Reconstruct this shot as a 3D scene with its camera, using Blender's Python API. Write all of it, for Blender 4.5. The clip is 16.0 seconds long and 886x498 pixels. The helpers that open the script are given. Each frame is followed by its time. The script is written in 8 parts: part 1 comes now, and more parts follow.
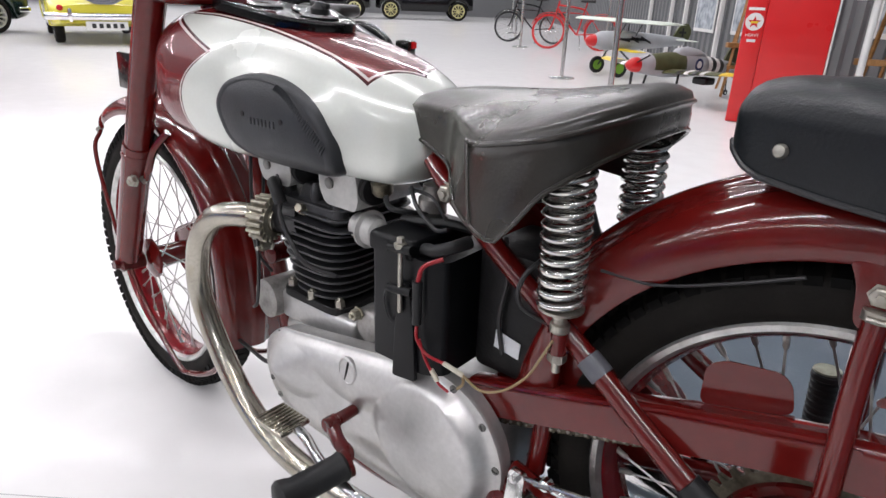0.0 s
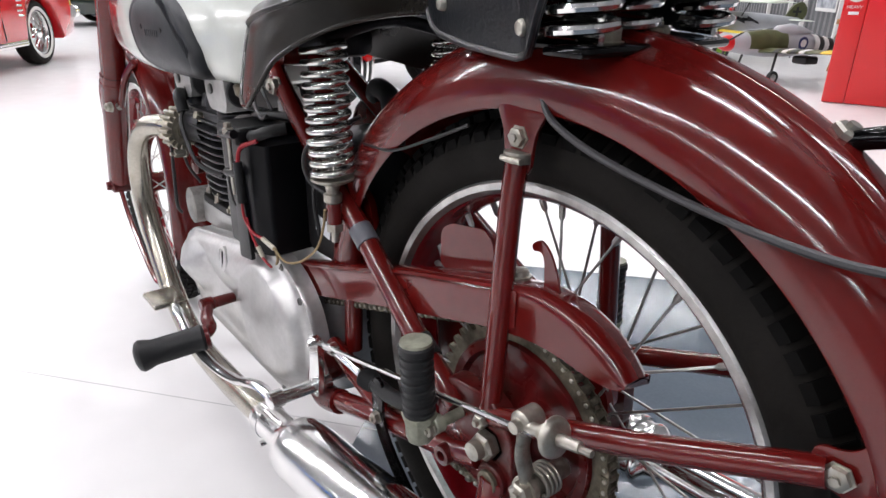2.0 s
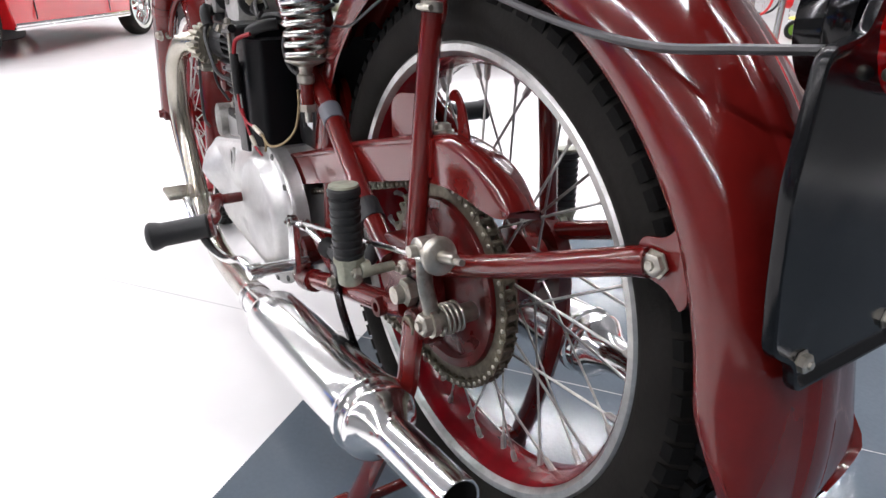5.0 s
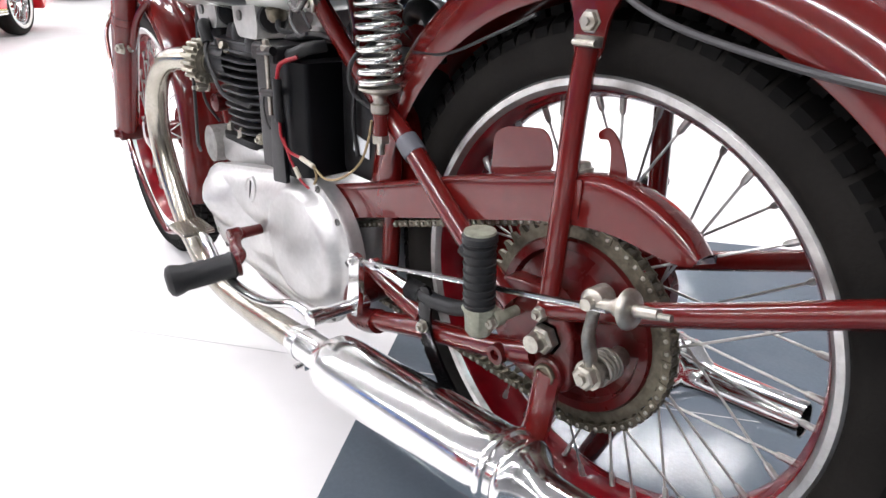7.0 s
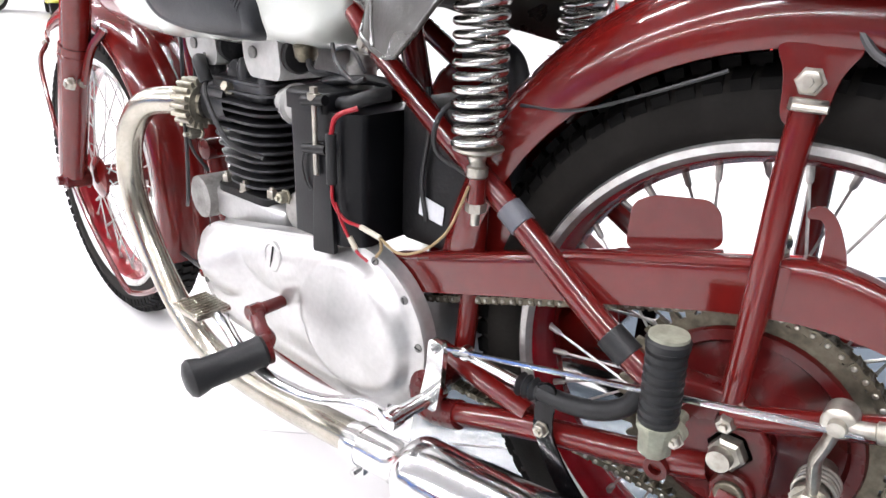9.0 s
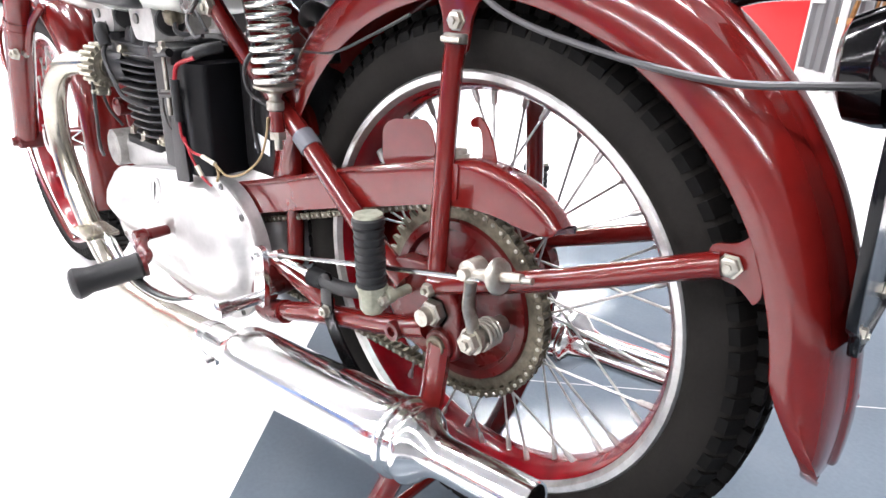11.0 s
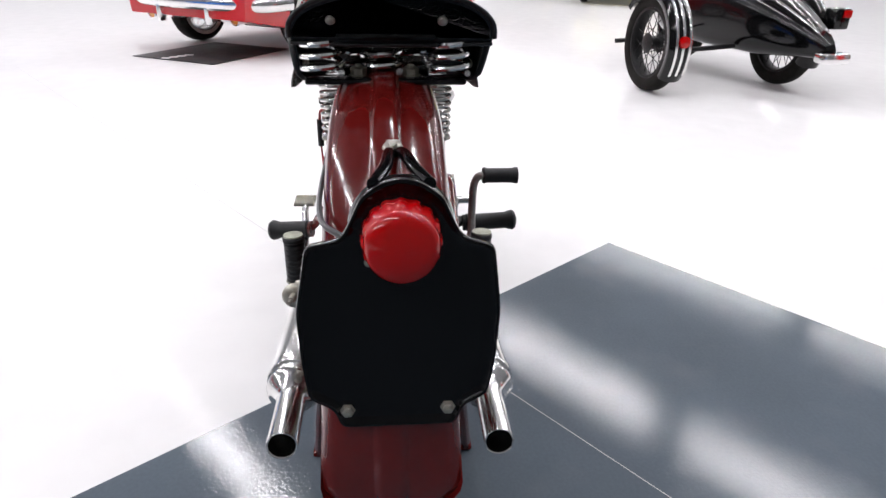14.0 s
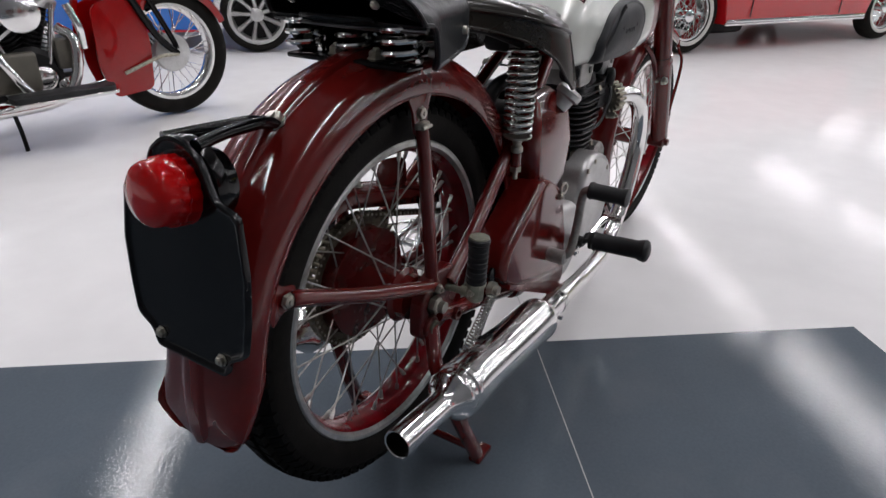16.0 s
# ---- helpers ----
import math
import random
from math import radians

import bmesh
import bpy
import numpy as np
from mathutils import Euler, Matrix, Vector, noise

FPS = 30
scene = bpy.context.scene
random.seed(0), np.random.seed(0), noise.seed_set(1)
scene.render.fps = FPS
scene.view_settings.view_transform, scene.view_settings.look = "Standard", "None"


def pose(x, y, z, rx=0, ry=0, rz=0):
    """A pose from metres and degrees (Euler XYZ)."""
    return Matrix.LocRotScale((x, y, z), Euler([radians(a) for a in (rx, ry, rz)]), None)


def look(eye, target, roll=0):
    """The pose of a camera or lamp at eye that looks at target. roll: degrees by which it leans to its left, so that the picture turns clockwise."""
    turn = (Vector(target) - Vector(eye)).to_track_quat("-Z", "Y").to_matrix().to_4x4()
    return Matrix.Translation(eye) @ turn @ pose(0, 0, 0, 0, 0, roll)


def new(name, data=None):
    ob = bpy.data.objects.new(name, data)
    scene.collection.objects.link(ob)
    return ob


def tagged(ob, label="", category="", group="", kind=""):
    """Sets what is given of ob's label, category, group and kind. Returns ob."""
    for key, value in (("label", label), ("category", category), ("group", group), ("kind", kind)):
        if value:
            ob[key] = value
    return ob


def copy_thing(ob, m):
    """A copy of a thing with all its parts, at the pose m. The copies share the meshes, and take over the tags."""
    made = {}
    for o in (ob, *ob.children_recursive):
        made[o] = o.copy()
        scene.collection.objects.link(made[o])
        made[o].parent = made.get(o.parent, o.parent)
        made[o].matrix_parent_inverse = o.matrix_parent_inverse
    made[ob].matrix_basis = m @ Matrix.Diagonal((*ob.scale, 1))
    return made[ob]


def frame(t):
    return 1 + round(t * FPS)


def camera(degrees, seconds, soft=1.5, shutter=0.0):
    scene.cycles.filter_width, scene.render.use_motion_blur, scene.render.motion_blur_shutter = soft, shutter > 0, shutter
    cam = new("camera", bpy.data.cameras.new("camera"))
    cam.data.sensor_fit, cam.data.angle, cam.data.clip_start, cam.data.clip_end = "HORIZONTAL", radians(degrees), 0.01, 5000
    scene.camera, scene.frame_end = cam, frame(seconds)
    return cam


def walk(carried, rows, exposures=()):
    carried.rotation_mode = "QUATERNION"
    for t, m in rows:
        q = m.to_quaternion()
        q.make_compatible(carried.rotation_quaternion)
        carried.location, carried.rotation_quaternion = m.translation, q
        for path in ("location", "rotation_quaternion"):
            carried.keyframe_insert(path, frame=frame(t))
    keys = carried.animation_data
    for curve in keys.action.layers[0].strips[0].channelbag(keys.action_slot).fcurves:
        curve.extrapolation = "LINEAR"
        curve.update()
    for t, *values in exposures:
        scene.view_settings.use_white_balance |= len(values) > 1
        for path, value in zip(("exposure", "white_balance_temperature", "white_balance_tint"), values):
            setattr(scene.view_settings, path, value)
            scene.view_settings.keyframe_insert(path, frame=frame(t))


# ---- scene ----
cam = camera(69.6, 16.0)
PATH = [
    (0, (0.007, -0.678, 0.931), (-1.164, 0.766, 0.193), 2.1),
    (0.5, (0.11, -0.627, 0.924), (-1.144, 0.736, 0.17), 1.4),
    (1, (0.261, -0.598, 0.905), (-1.07, 0.685, 0.14), 1.2),
    (1.5, (0.35, -0.557, 0.866), (-1.031, 0.673, 0.103), 0.9),
    (2, (0.373, -0.477, 0.832), (-1.037, 0.717, 0.066), 0.8),
    (2.5, (0.402, -0.42, 0.813), (-1.085, 0.672, 0.04), 0.7),
    (3, (0.496, -0.407, 0.766), (-1.038, 0.613, -0.013), 0.6),
    (3.5, (0.562, -0.402, 0.742), (-1.003, 0.561, -0.048), 0.6),
    (6, (0.495, -0.429, 0.722), (-0.989, 0.627, -0.104), 1.8),
    (6.5, (0.417, -0.494, 0.733), (-1.007, 0.644, -0.092), 1.7),
    (7, (0.353, -0.565, 0.746), (-1.005, 0.666, -0.056), 1.9),
    (7.5, (0.204, -0.587, 0.75), (-1.071, 0.732, -0.046), 1.8),
    (8, (0.042, -0.598, 0.762), (-1.146, 0.816, -0.007), 2.6),
    (10.5, (0.326, -0.615, 0.757), (-0.841, 0.821, 0.0), 2.5),
    (11, (0.426, -0.574, 0.745), (-0.786, 0.813, -0.034), 2.1),
    (11.5, (0.487, -0.5, 0.755), (-0.854, 0.737, -0.064), 1.5),
    (12, (0.6, -0.441, 0.792), (-0.848, 0.655, -0.047), 1.5),
    (12.5, (0.747, -0.377, 0.846), (-0.823, 0.516, -0.013), 1.2),
    (13, (0.799, -0.279, 0.878), (-0.851, 0.444, 0.01), 1.1),
    (13.5, (0.839, -0.157, 0.93), (-0.895, 0.321, 0.055), 1.1),
    (14, (0.926, 0.01, 0.952), (-0.87, 0.172, 0.089), 1.1),
    (14.5, (0.892, 0.155, 0.946), (-0.907, 0.056, 0.08), 1.2),
    (15, (0.849, 0.287, 0.962), (-0.905, -0.114, 0.088), 0.9),
    (15.5, (0.843, 0.476, 0.965), (-0.783, -0.287, 0.084), 0.9),
    (16, (0.763, 0.591, 0.948), (-0.766, -0.341, 0.057), 1.0),
]
LIGHTER = [(0, -0.2), (1, -0.4), (1.5, -0.2), (2.5, 0.22), (3.5, 0.65), (6, 0.25), (6.5, 0.45), (7, 0.55), (8, 0.6), (10.5, 1.35), (12, 1.3), (12.5, 1.1), (13.5, 0.25), (14, -0.12), (14.5, -0.52), (15, -0.62), (15.5, -0.85), (16, -0.75)]
walk(cam, [(t, look(eye, target, roll)) for t, eye, target, roll in PATH], LIGHTER)


# ---- tools for building ----
PI = math.pi
CY = 0.006          # the middle plane of the motorcycle
V3 = Vector


def mesh_of(bm, name, sharp=38):
    bmesh.ops.recalc_face_normals(bm, faces=bm.faces)
    me = bpy.data.meshes.new(name)
    bm.to_mesh(me)
    bm.free()
    me.polygons.foreach_set("use_smooth", [True] * len(me.polygons))
    me.set_sharp_from_angle(angle=radians(sharp))
    return me


def part(name, bm, material, parent=None, label="", sharp=38):
    me = mesh_of(bm, name, sharp)
    for m in (material if isinstance(material, (list, tuple)) else [material]):
        me.materials.append(m)
    ob = new(name, me)
    if parent is not None:
        ob.parent = parent
    if label:
        ob["label"] = label
    return ob


def structure(name, bm, material, label, category, sharp=38):
    return tagged(part(name, bm, material, None, "", sharp), label, category, "", "structure")


def thing(name, at=(0, 0, 0), label="", category="", group=""):
    ob = new(name)
    ob.empty_display_size = 0.1
    ob.location = at
    return tagged(ob, label, category, group)


def transform(bm, m, start=0):
    vs = [v for i, v in enumerate(bm.verts) if i >= start]
    bmesh.ops.transform(bm, matrix=m, verts=vs)
    return bm


def box(bm, lo, hi, bevel=0.0, seg=2, m=None):
    c = [(a + b) / 2 for a, b in zip(lo, hi)]
    s = [abs(b - a) for a, b in zip(lo, hi)]
    r = bmesh.ops.create_cube(bm, size=1.0, matrix=Matrix.Translation(c) @ Matrix.Diagonal((*s, 1)))
    vs = r["verts"]
    if bevel:
        es = list({e for v in vs for e in v.link_edges})
        r = bmesh.ops.bevel(bm, geom=es, offset=min(bevel, 0.45 * min(s)), segments=seg, profile=0.5, affect="EDGES")
        vs = list({v for f in r["faces"] for v in f.verts} | {v for v in vs if v.is_valid})
    if m is not None:
        bmesh.ops.transform(bm, matrix=m, verts=vs)
    return bm


def basis(axis):
    """Two directions square to an axis."""
    a = V3(axis).normalized()
    ref = V3((0, 0, 1)) if abs(a.z) < 0.9 else V3((1, 0, 0))
    u = a.cross(ref).normalized()
    return u, a.cross(u).normalized()


def rings(bm, loops, close=True, cap0=True, cap1=True):
    """A skin over loops of points."""
    vs = [[bm.verts.new(p) for p in loop] for loop in loops]
    n = len(vs[0])
    for a, b in zip(vs, vs[1:]):
        for i in range(n if close else n - 1):
            j = (i + 1) % n
            bm.faces.new((a[i], a[j], b[j], b[i]))
    if cap0 and n > 2:
        bm.faces.new(list(reversed(vs[0])))
    if cap1 and n > 2:
        bm.faces.new(vs[-1])
    return vs


def turned(bm, at, axis, profile, seg=24, cap=True, a0=0.0, a1=2 * PI):
    """A body turned about an axis; profile rows (distance along the axis, radius)."""
    at, ax = V3(at), V3(axis).normalized()
    u, w = basis(ax)
    full = abs(a1 - a0 - 2 * PI) < 1e-6
    n = seg if full else seg + 1
    loops = []
    for h, r in profile:
        loops.append([at + ax * h + (u * math.cos(t) + w * math.sin(t)) * max(r, 1e-4) for t in (a0 + (a1 - a0) * i / seg for i in range(n))])
    rings(bm, loops, full, cap and full, cap and full)
    return bm


def rod(bm, a, b, r, r1=None, seg=12):
    a, b = V3(a), V3(b)
    d = (b - a).length
    return turned(bm, a, b - a, [(0, r), (d, r if r1 is None else r1)], seg)


def bolt(bm, at, axis, r=0.008, h=0.008):
    """A hexagon head with a domed end."""
    return turned(bm, at, axis, [(-h * 0.2, r * 1.25), (0, r * 1.25), (0, r), (h * 0.8, r), (h, r * 0.8), (h, r * 0.45), (h * 1.35, r * 0.42), (h * 1.35, 0.001)], 6)


def smooth_path(pts, per=8):
    """Catmull-Rom through points."""
    p = [V3(q) for q in pts]
    p = [2 * p[0] - p[1]] + p + [2 * p[-1] - p[-2]]
    out = []
    for i in range(1, len(p) - 2):
        for k in range(per):
            t = k / per
            out.append(0.5 * ((2 * p[i]) + (p[i + 1] - p[i - 1]) * t + (2 * p[i - 1] - 5 * p[i] + 4 * p[i + 1] - p[i + 2]) * t * t
                              + (3 * p[i] - p[i - 1] - 3 * p[i + 1] + p[i + 2]) * t ** 3))
    out.append(p[-2])
    return out


def tube(bm, pts, r, seg=12, per=8, radii=None, flat=None):
    """A pipe along a smooth path."""
    path = smooth_path(pts, per) if per > 1 else [V3(p) for p in pts]
    up, loops = None, []
    for i, p in enumerate(path):
        d = (path[min(i + 1, len(path) - 1)] - path[max(i - 1, 0)]).normalized()
        if up is None:
            up = basis(d)[0]
        up = (up - d * up.dot(d)).normalized()
        w = d.cross(up)
        rr = r if radii is None else radii[0] + (radii[1] - radii[0]) * i / (len(path) - 1)
        loops.append([p + (up * math.cos(2 * PI * k / seg) + w * math.sin(2 * PI * k / seg) * (flat or 1)) * rr for k in range(seg)])
    rings(bm, loops)
    return bm


def coil(bm, at, top, r, wire, turns, seg=8, per_turn=20, ends=True):
    """A helical spring from at up to top."""
    at, top = V3(at), V3(top)
    ax, h = (top - at).normalized(), (top - at).length
    u, w = basis(ax)
    n = int(turns * per_turn)
    loops = []
    for i in range(n + 1):
        t = 2 * PI * i / per_turn
        k = i / n
        radial = u * math.cos(t) + w * math.sin(t)
        p = at + ax * h * k + radial * r
        loops.append([p + (radial * math.cos(2 * PI * j / seg) + ax * math.sin(2 * PI * j / seg)) * wire for j in range(seg)])
    rings(bm, loops)
    return bm


def torus(bm, at, axis, r, wire, seg=32, sub=10):
    at = V3(at)
    u, w = basis(axis)
    ax = V3(axis).normalized()
    loops = []
    for i in range(seg + 1):
        t = 2 * PI * i / seg
        d = u * math.cos(t) + w * math.sin(t)
        loops.append([at + d * (r + wire * math.cos(2 * PI * j / sub)) + ax * wire * math.sin(2 * PI * j / sub) for j in range(sub)])
    rings(bm, loops, True, False, False)
    bmesh.ops.remove_doubles(bm, verts=bm.verts, dist=1e-5)
    return bm


def slab(bm, outline, y0, y1, bevel=0.0, seg=2, plane="xz", dome=0.0):
    """A plate cut to an outline: rows (a, b) in the plane, from y0 to y1 across it."""
    def place(a, b, c):
        return {"xz": (a, c, b), "yz": (c, a, b), "xy": (a, b, c)}[plane]
    n = len(outline)
    cx, cz = sum(p[0] for p in outline) / n, sum(p[1] for p in outline) / n
    loops = [[place(a, b, y0) for a, b in outline]]
    steps = 5 if bevel else 1
    for k in range(steps + 1 if bevel else 1):
        if bevel:
            t = PI / 2 * k / steps
            inset, back = bevel * (1 - math.cos(t)), bevel * (1 - math.sin(t))
        else:
            inset = back = 0.0
        sgn = 1 if y1 > y0 else -1
        loop = []
        for a, b in outline:
            d = math.hypot(a - cx, b - cz) or 1
            s = max(0.05, (d - inset) / d)
            loop.append(place(cx + (a - cx) * s, cz + (b - cz) * s, y1 - sgn * back))
        loops.append(loop)
    if dome:
        sgn = 1 if y1 > y0 else -1
        last = [((a - cx), (b - cz)) for a, b in outline]
        for s, lift in ((0.8, 0.55), (0.5, 0.88), (0.2, 1.0)):
            loops.append([place(cx + a * s * 0.97, cz + b * s * 0.97, y1 + sgn * dome * lift) for a, b in last])
    rings(bm, loops)
    return bm


def rounded(points, r=0.02, seg=5):
    """An outline with its corners rounded."""
    out, n = [], len(points)
    for i in range(n):
        p, a, b = (V3((*points[j % n], 0)) for j in (i, i - 1, i + 1))
        da, db = (a - p), (b - p)
        k = min(r, 0.45 * da.length, 0.45 * db.length)
        s, e = p + da.normalized() * k, p + db.normalized() * k
        for j in range(seg + 1):
            t = j / seg
            q = s * (1 - t) ** 2 + p * 2 * t * (1 - t) + e * t * t
            out.append((q.x, q.y))
    return out


def ball(bm, at, r, seg=16, scale=(1, 1, 1)):
    bmesh.ops.create_uvsphere(bm, u_segments=seg, v_segments=max(8, seg // 2), radius=r,
                              matrix=Matrix.Translation(at) @ Matrix.Diagonal((*scale, 1)))
    return bm


def B():
    return bmesh.new()


# ---- materials ----
def paint(name, col, rough=0.4, metal=0.0, vary=0.12, scale=8.0, bump=0.0, bump_scale=200.0, coat=0.0, rough_vary=0.1, col2=None,
          spec=0.5, stain=0.0, stain_col=(0.05, 0.04, 0.03), stain_scale=30.0, coords="Object"):
    """A surface with colour that varies at two scales, uneven gloss, fine relief and stains."""
    m = bpy.data.materials.new(name)
    m.use_nodes = True
    nt = m.node_tree
    n, ln = nt.nodes, nt.links
    b = n["Principled BSDF"]
    tc = n.new("ShaderNodeTexCoord")
    big = n.new("ShaderNodeTexNoise")
    big.inputs["Scale"].default_value, big.inputs["Detail"].default_value = scale, 5
    fine = n.new("ShaderNodeTexNoise")
    fine.inputs["Scale"].default_value, fine.inputs["Detail"].default_value = bump_scale, 3
    for t in (big, fine):
        ln.new(tc.outputs[coords], t.inputs["Vector"])
    ramp = n.new("ShaderNodeMixRGB")
    ramp.inputs[1].default_value = (*col, 1)
    ramp.inputs[2].default_value = (*(col2 or tuple(c * (1 - vary) for c in col)), 1)
    mr = n.new("ShaderNodeMapRange")
    mr.inputs[1].default_value, mr.inputs[2].default_value = 0.35, 0.68
    ln.new(big.outputs["Fac"], mr.inputs[0])
    ln.new(mr.outputs[0], ramp.inputs[0])
    colour = ramp.outputs[0]
    fm = n.new("ShaderNodeMixRGB")
    fm.blend_type = "MULTIPLY"
    fr = n.new("ShaderNodeMapRange")
    fr.inputs[1].default_value, fr.inputs[2].default_value, fr.inputs[3].default_value, fr.inputs[4].default_value = 0.3, 0.7, 1 - vary * 0.6, 1.0
    ln.new(fine.outputs["Fac"], fr.inputs[0])
    fm.inputs[0].default_value = 1.0
    ln.new(colour, fm.inputs[1])
    ln.new(fr.outputs[0], fm.inputs[2])
    colour = fm.outputs[0]
    if stain:
        st = n.new("ShaderNodeTexNoise")
        st.inputs["Scale"].default_value, st.inputs["Detail"].default_value = stain_scale, 8
        ln.new(tc.outputs[coords], st.inputs["Vector"])
        sr = n.new("ShaderNodeMapRange")
        sr.inputs[1].default_value, sr.inputs[2].default_value, sr.inputs[4].default_value = 0.52, 0.72, stain
        ln.new(st.outputs["Fac"], sr.inputs[0])
        sm = n.new("ShaderNodeMixRGB")
        ln.new(sr.outputs[0], sm.inputs[0])
        ln.new(colour, sm.inputs[1])
        sm.inputs[2].default_value = (*stain_col, 1)
        colour = sm.outputs[0]
    ln.new(colour, b.inputs["Base Color"])
    rr = n.new("ShaderNodeMapRange")
    rr.inputs[3].default_value, rr.inputs[4].default_value = max(0.02, rough - rough_vary), min(1, rough + rough_vary)
    ln.new(big.outputs["Fac"], rr.inputs[0])
    ln.new(rr.outputs[0], b.inputs["Roughness"])
    b.inputs["Metallic"].default_value = metal
    b.inputs["Specular IOR Level"].default_value = spec
    b.inputs["Coat Weight"].default_value = coat
    b.inputs["Coat Roughness"].default_value = 0.04
    if bump:
        bp = n.new("ShaderNodeBump")
        bp.inputs["Strength"].default_value, bp.inputs["Distance"].default_value = bump, 0.002
        ln.new(fine.outputs["Fac"], bp.inputs["Height"])
        ln.new(bp.outputs[0], b.inputs["Normal"])
    return m


def glow(name, col, strength):
    m = bpy.data.materials.new(name)
    m.use_nodes = True
    b = m.node_tree.nodes["Principled BSDF"]
    b.inputs["Base Color"].default_value = (*col, 1)
    b.inputs["Emission Color"].default_value = (*col, 1)
    b.inputs["Emission Strength"].default_value = strength
    return m


MAROON = paint("maroon_enamel", (0.116, 0.0066, 0.0056), 0.16, vary=0.2, scale=5, coat=0.45, rough_vary=0.05, bump=0.03, bump_scale=60, spec=0.38)
MAROON_WORN = paint("maroon_enamel_worn", (0.095, 0.006, 0.006), 0.28, vary=0.35, scale=25, coat=0.2, bump=0.1, bump_scale=90, stain=0.6, stain_scale=35, stain_col=(0.022, 0.014, 0.009), spec=0.3)
RED_WELL = paint("rim_centre_red", (0.22, 0.004, 0.009), 0.22, vary=0.45, scale=45, coat=0.2, bump=0.2, bump_scale=90, spec=0.3)
PEG_ALLOY = paint("greenish_cast_alloy", (0.36, 0.37, 0.29), 0.5, metal=0.5, vary=0.25, scale=60, stain=0.3, stain_scale=80, bump=0.15, bump_scale=250)
SCREW = paint("dull_screw_steel", (0.22, 0.22, 0.21), 0.4, metal=0.8, vary=0.3, scale=90)
CHROME = paint("chrome_plate", (0.84, 0.84, 0.83), 0.14, metal=1.0, vary=0.06, scale=20, rough_vary=0.04, bump=0.02, bump_scale=80)
CHROME_OLD = paint("chrome_heat_stained", (0.52, 0.49, 0.42), 0.22, metal=1.0, vary=0.3, scale=12, rough_vary=0.12, stain=0.5, stain_col=(0.25, 0.2, 0.13), stain_scale=25)
RIM = paint("plated_rim_dull", (0.66, 0.66, 0.64), 0.4, metal=1.0, vary=0.2, scale=40, rough_vary=0.1, stain=0.25, stain_scale=60, stain_col=(0.2, 0.18, 0.15))
STEEL = paint("zinc_plated_steel", (0.50, 0.48, 0.42), 0.36, metal=0.9, vary=0.25, scale=60, rough_vary=0.12, stain=0.35, stain_scale=120, stain_col=(0.2, 0.16, 0.1))
SPOKE = paint("spoke_steel", (0.56, 0.55, 0.52), 0.34, metal=0.9, vary=0.3, scale=90)
ALLOY = paint("polished_alloy_casting", (0.62, 0.62, 0.61), 0.40, metal=0.8, vary=0.18, scale=9, rough_vary=0.14, bump=0.08, bump_scale=120, stain=0.45, stain_scale=11, stain_col=(0.36, 0.36, 0.35))
ALLOY_ROUGH = paint("raw_alloy_casting", (0.42, 0.41, 0.39), 0.5, metal=0.8, vary=0.25, scale=40, bump=0.25, bump_scale=250, stain=0.4, stain_scale=50)
SPRING_STEEL = paint("dull_chrome_spring", (0.72, 0.71, 0.68), 0.2, metal=1.0, vary=0.25, scale=40, rough_vary=0.08)
# lighter copy of IRON: light caught by the fins is put into the colour
FIN_IRON = paint("lit_black_iron", (0.034, 0.035, 0.038), 0.36, vary=0.4, scale=50, bump=0.2, bump_scale=260, spec=0.5)
ALLOY_PALE = paint("grey_alloy_rocker_box", (0.50, 0.50, 0.48), 0.5, metal=0.4, vary=0.2, scale=25, bump=0.15, bump_scale=200, stain=0.3, stain_scale=30)
BRASS = paint("dull_finned_alloy", (0.50, 0.47, 0.38), 0.45, metal=0.8, vary=0.3, scale=60, stain=0.4, stain_scale=90)
IRON = paint("black_cast_iron", (0.005, 0.005, 0.0055), 0.5, vary=0.4, scale=40, bump=0.25, bump_scale=260, spec=0.3)
BLACK = paint("black_enamel", (0.0022, 0.0022, 0.0026), 0.12, vary=0.3, scale=12, coat=0.1, bump=0.04, bump_scale=50, spec=0.2)
PLATE_BLACK = paint("smudged_black_enamel", (0.0028, 0.0032, 0.004), 0.17, vary=0.3, scale=16, rough_vary=0.15, bump=0.05, bump_scale=28, spec=0.27)
PLASTIC = paint("black_plastic", (0.0035, 0.004, 0.005), 0.36, vary=0.3, scale=20, bump=0.1, bump_scale=400, spec=0.22)
KNEE = paint("blue_grey_rubber", (0.024, 0.027, 0.031), 0.46, vary=0.25, scale=14, bump=0.2, bump_scale=320, spec=0.4, stain=0.3, stain_col=(0.038, 0.04, 0.042), stain_scale=18)
RUBBER = paint("black_rubber", (0.014, 0.015, 0.016), 0.5, vary=0.3, scale=30, bump=0.2, bump_scale=300, spec=0.35)
TYRE = paint("tyre_rubber", (0.0132, 0.0120, 0.0104), 0.7, vary=0.35, scale=14, bump=0.2, bump_scale=220, stain=0.25, stain_col=(0.016, 0.0145, 0.0125), spec=0.12)
TREAD = paint("tread_rubber", (0.0045, 0.0043, 0.004), 0.75, vary=0.3, scale=30, bump=0.2, bump_scale=220, spec=0.1)
HIDE = paint("grey_brown_saddle_hide", (0.026, 0.0235, 0.018), 0.28, vary=0.4, scale=7, bump=0.14, bump_scale=220, rough_vary=0.1, stain=0.3, stain_col=(0.05, 0.046, 0.037), stain_scale=11, spec=0.6, coat=0.12)
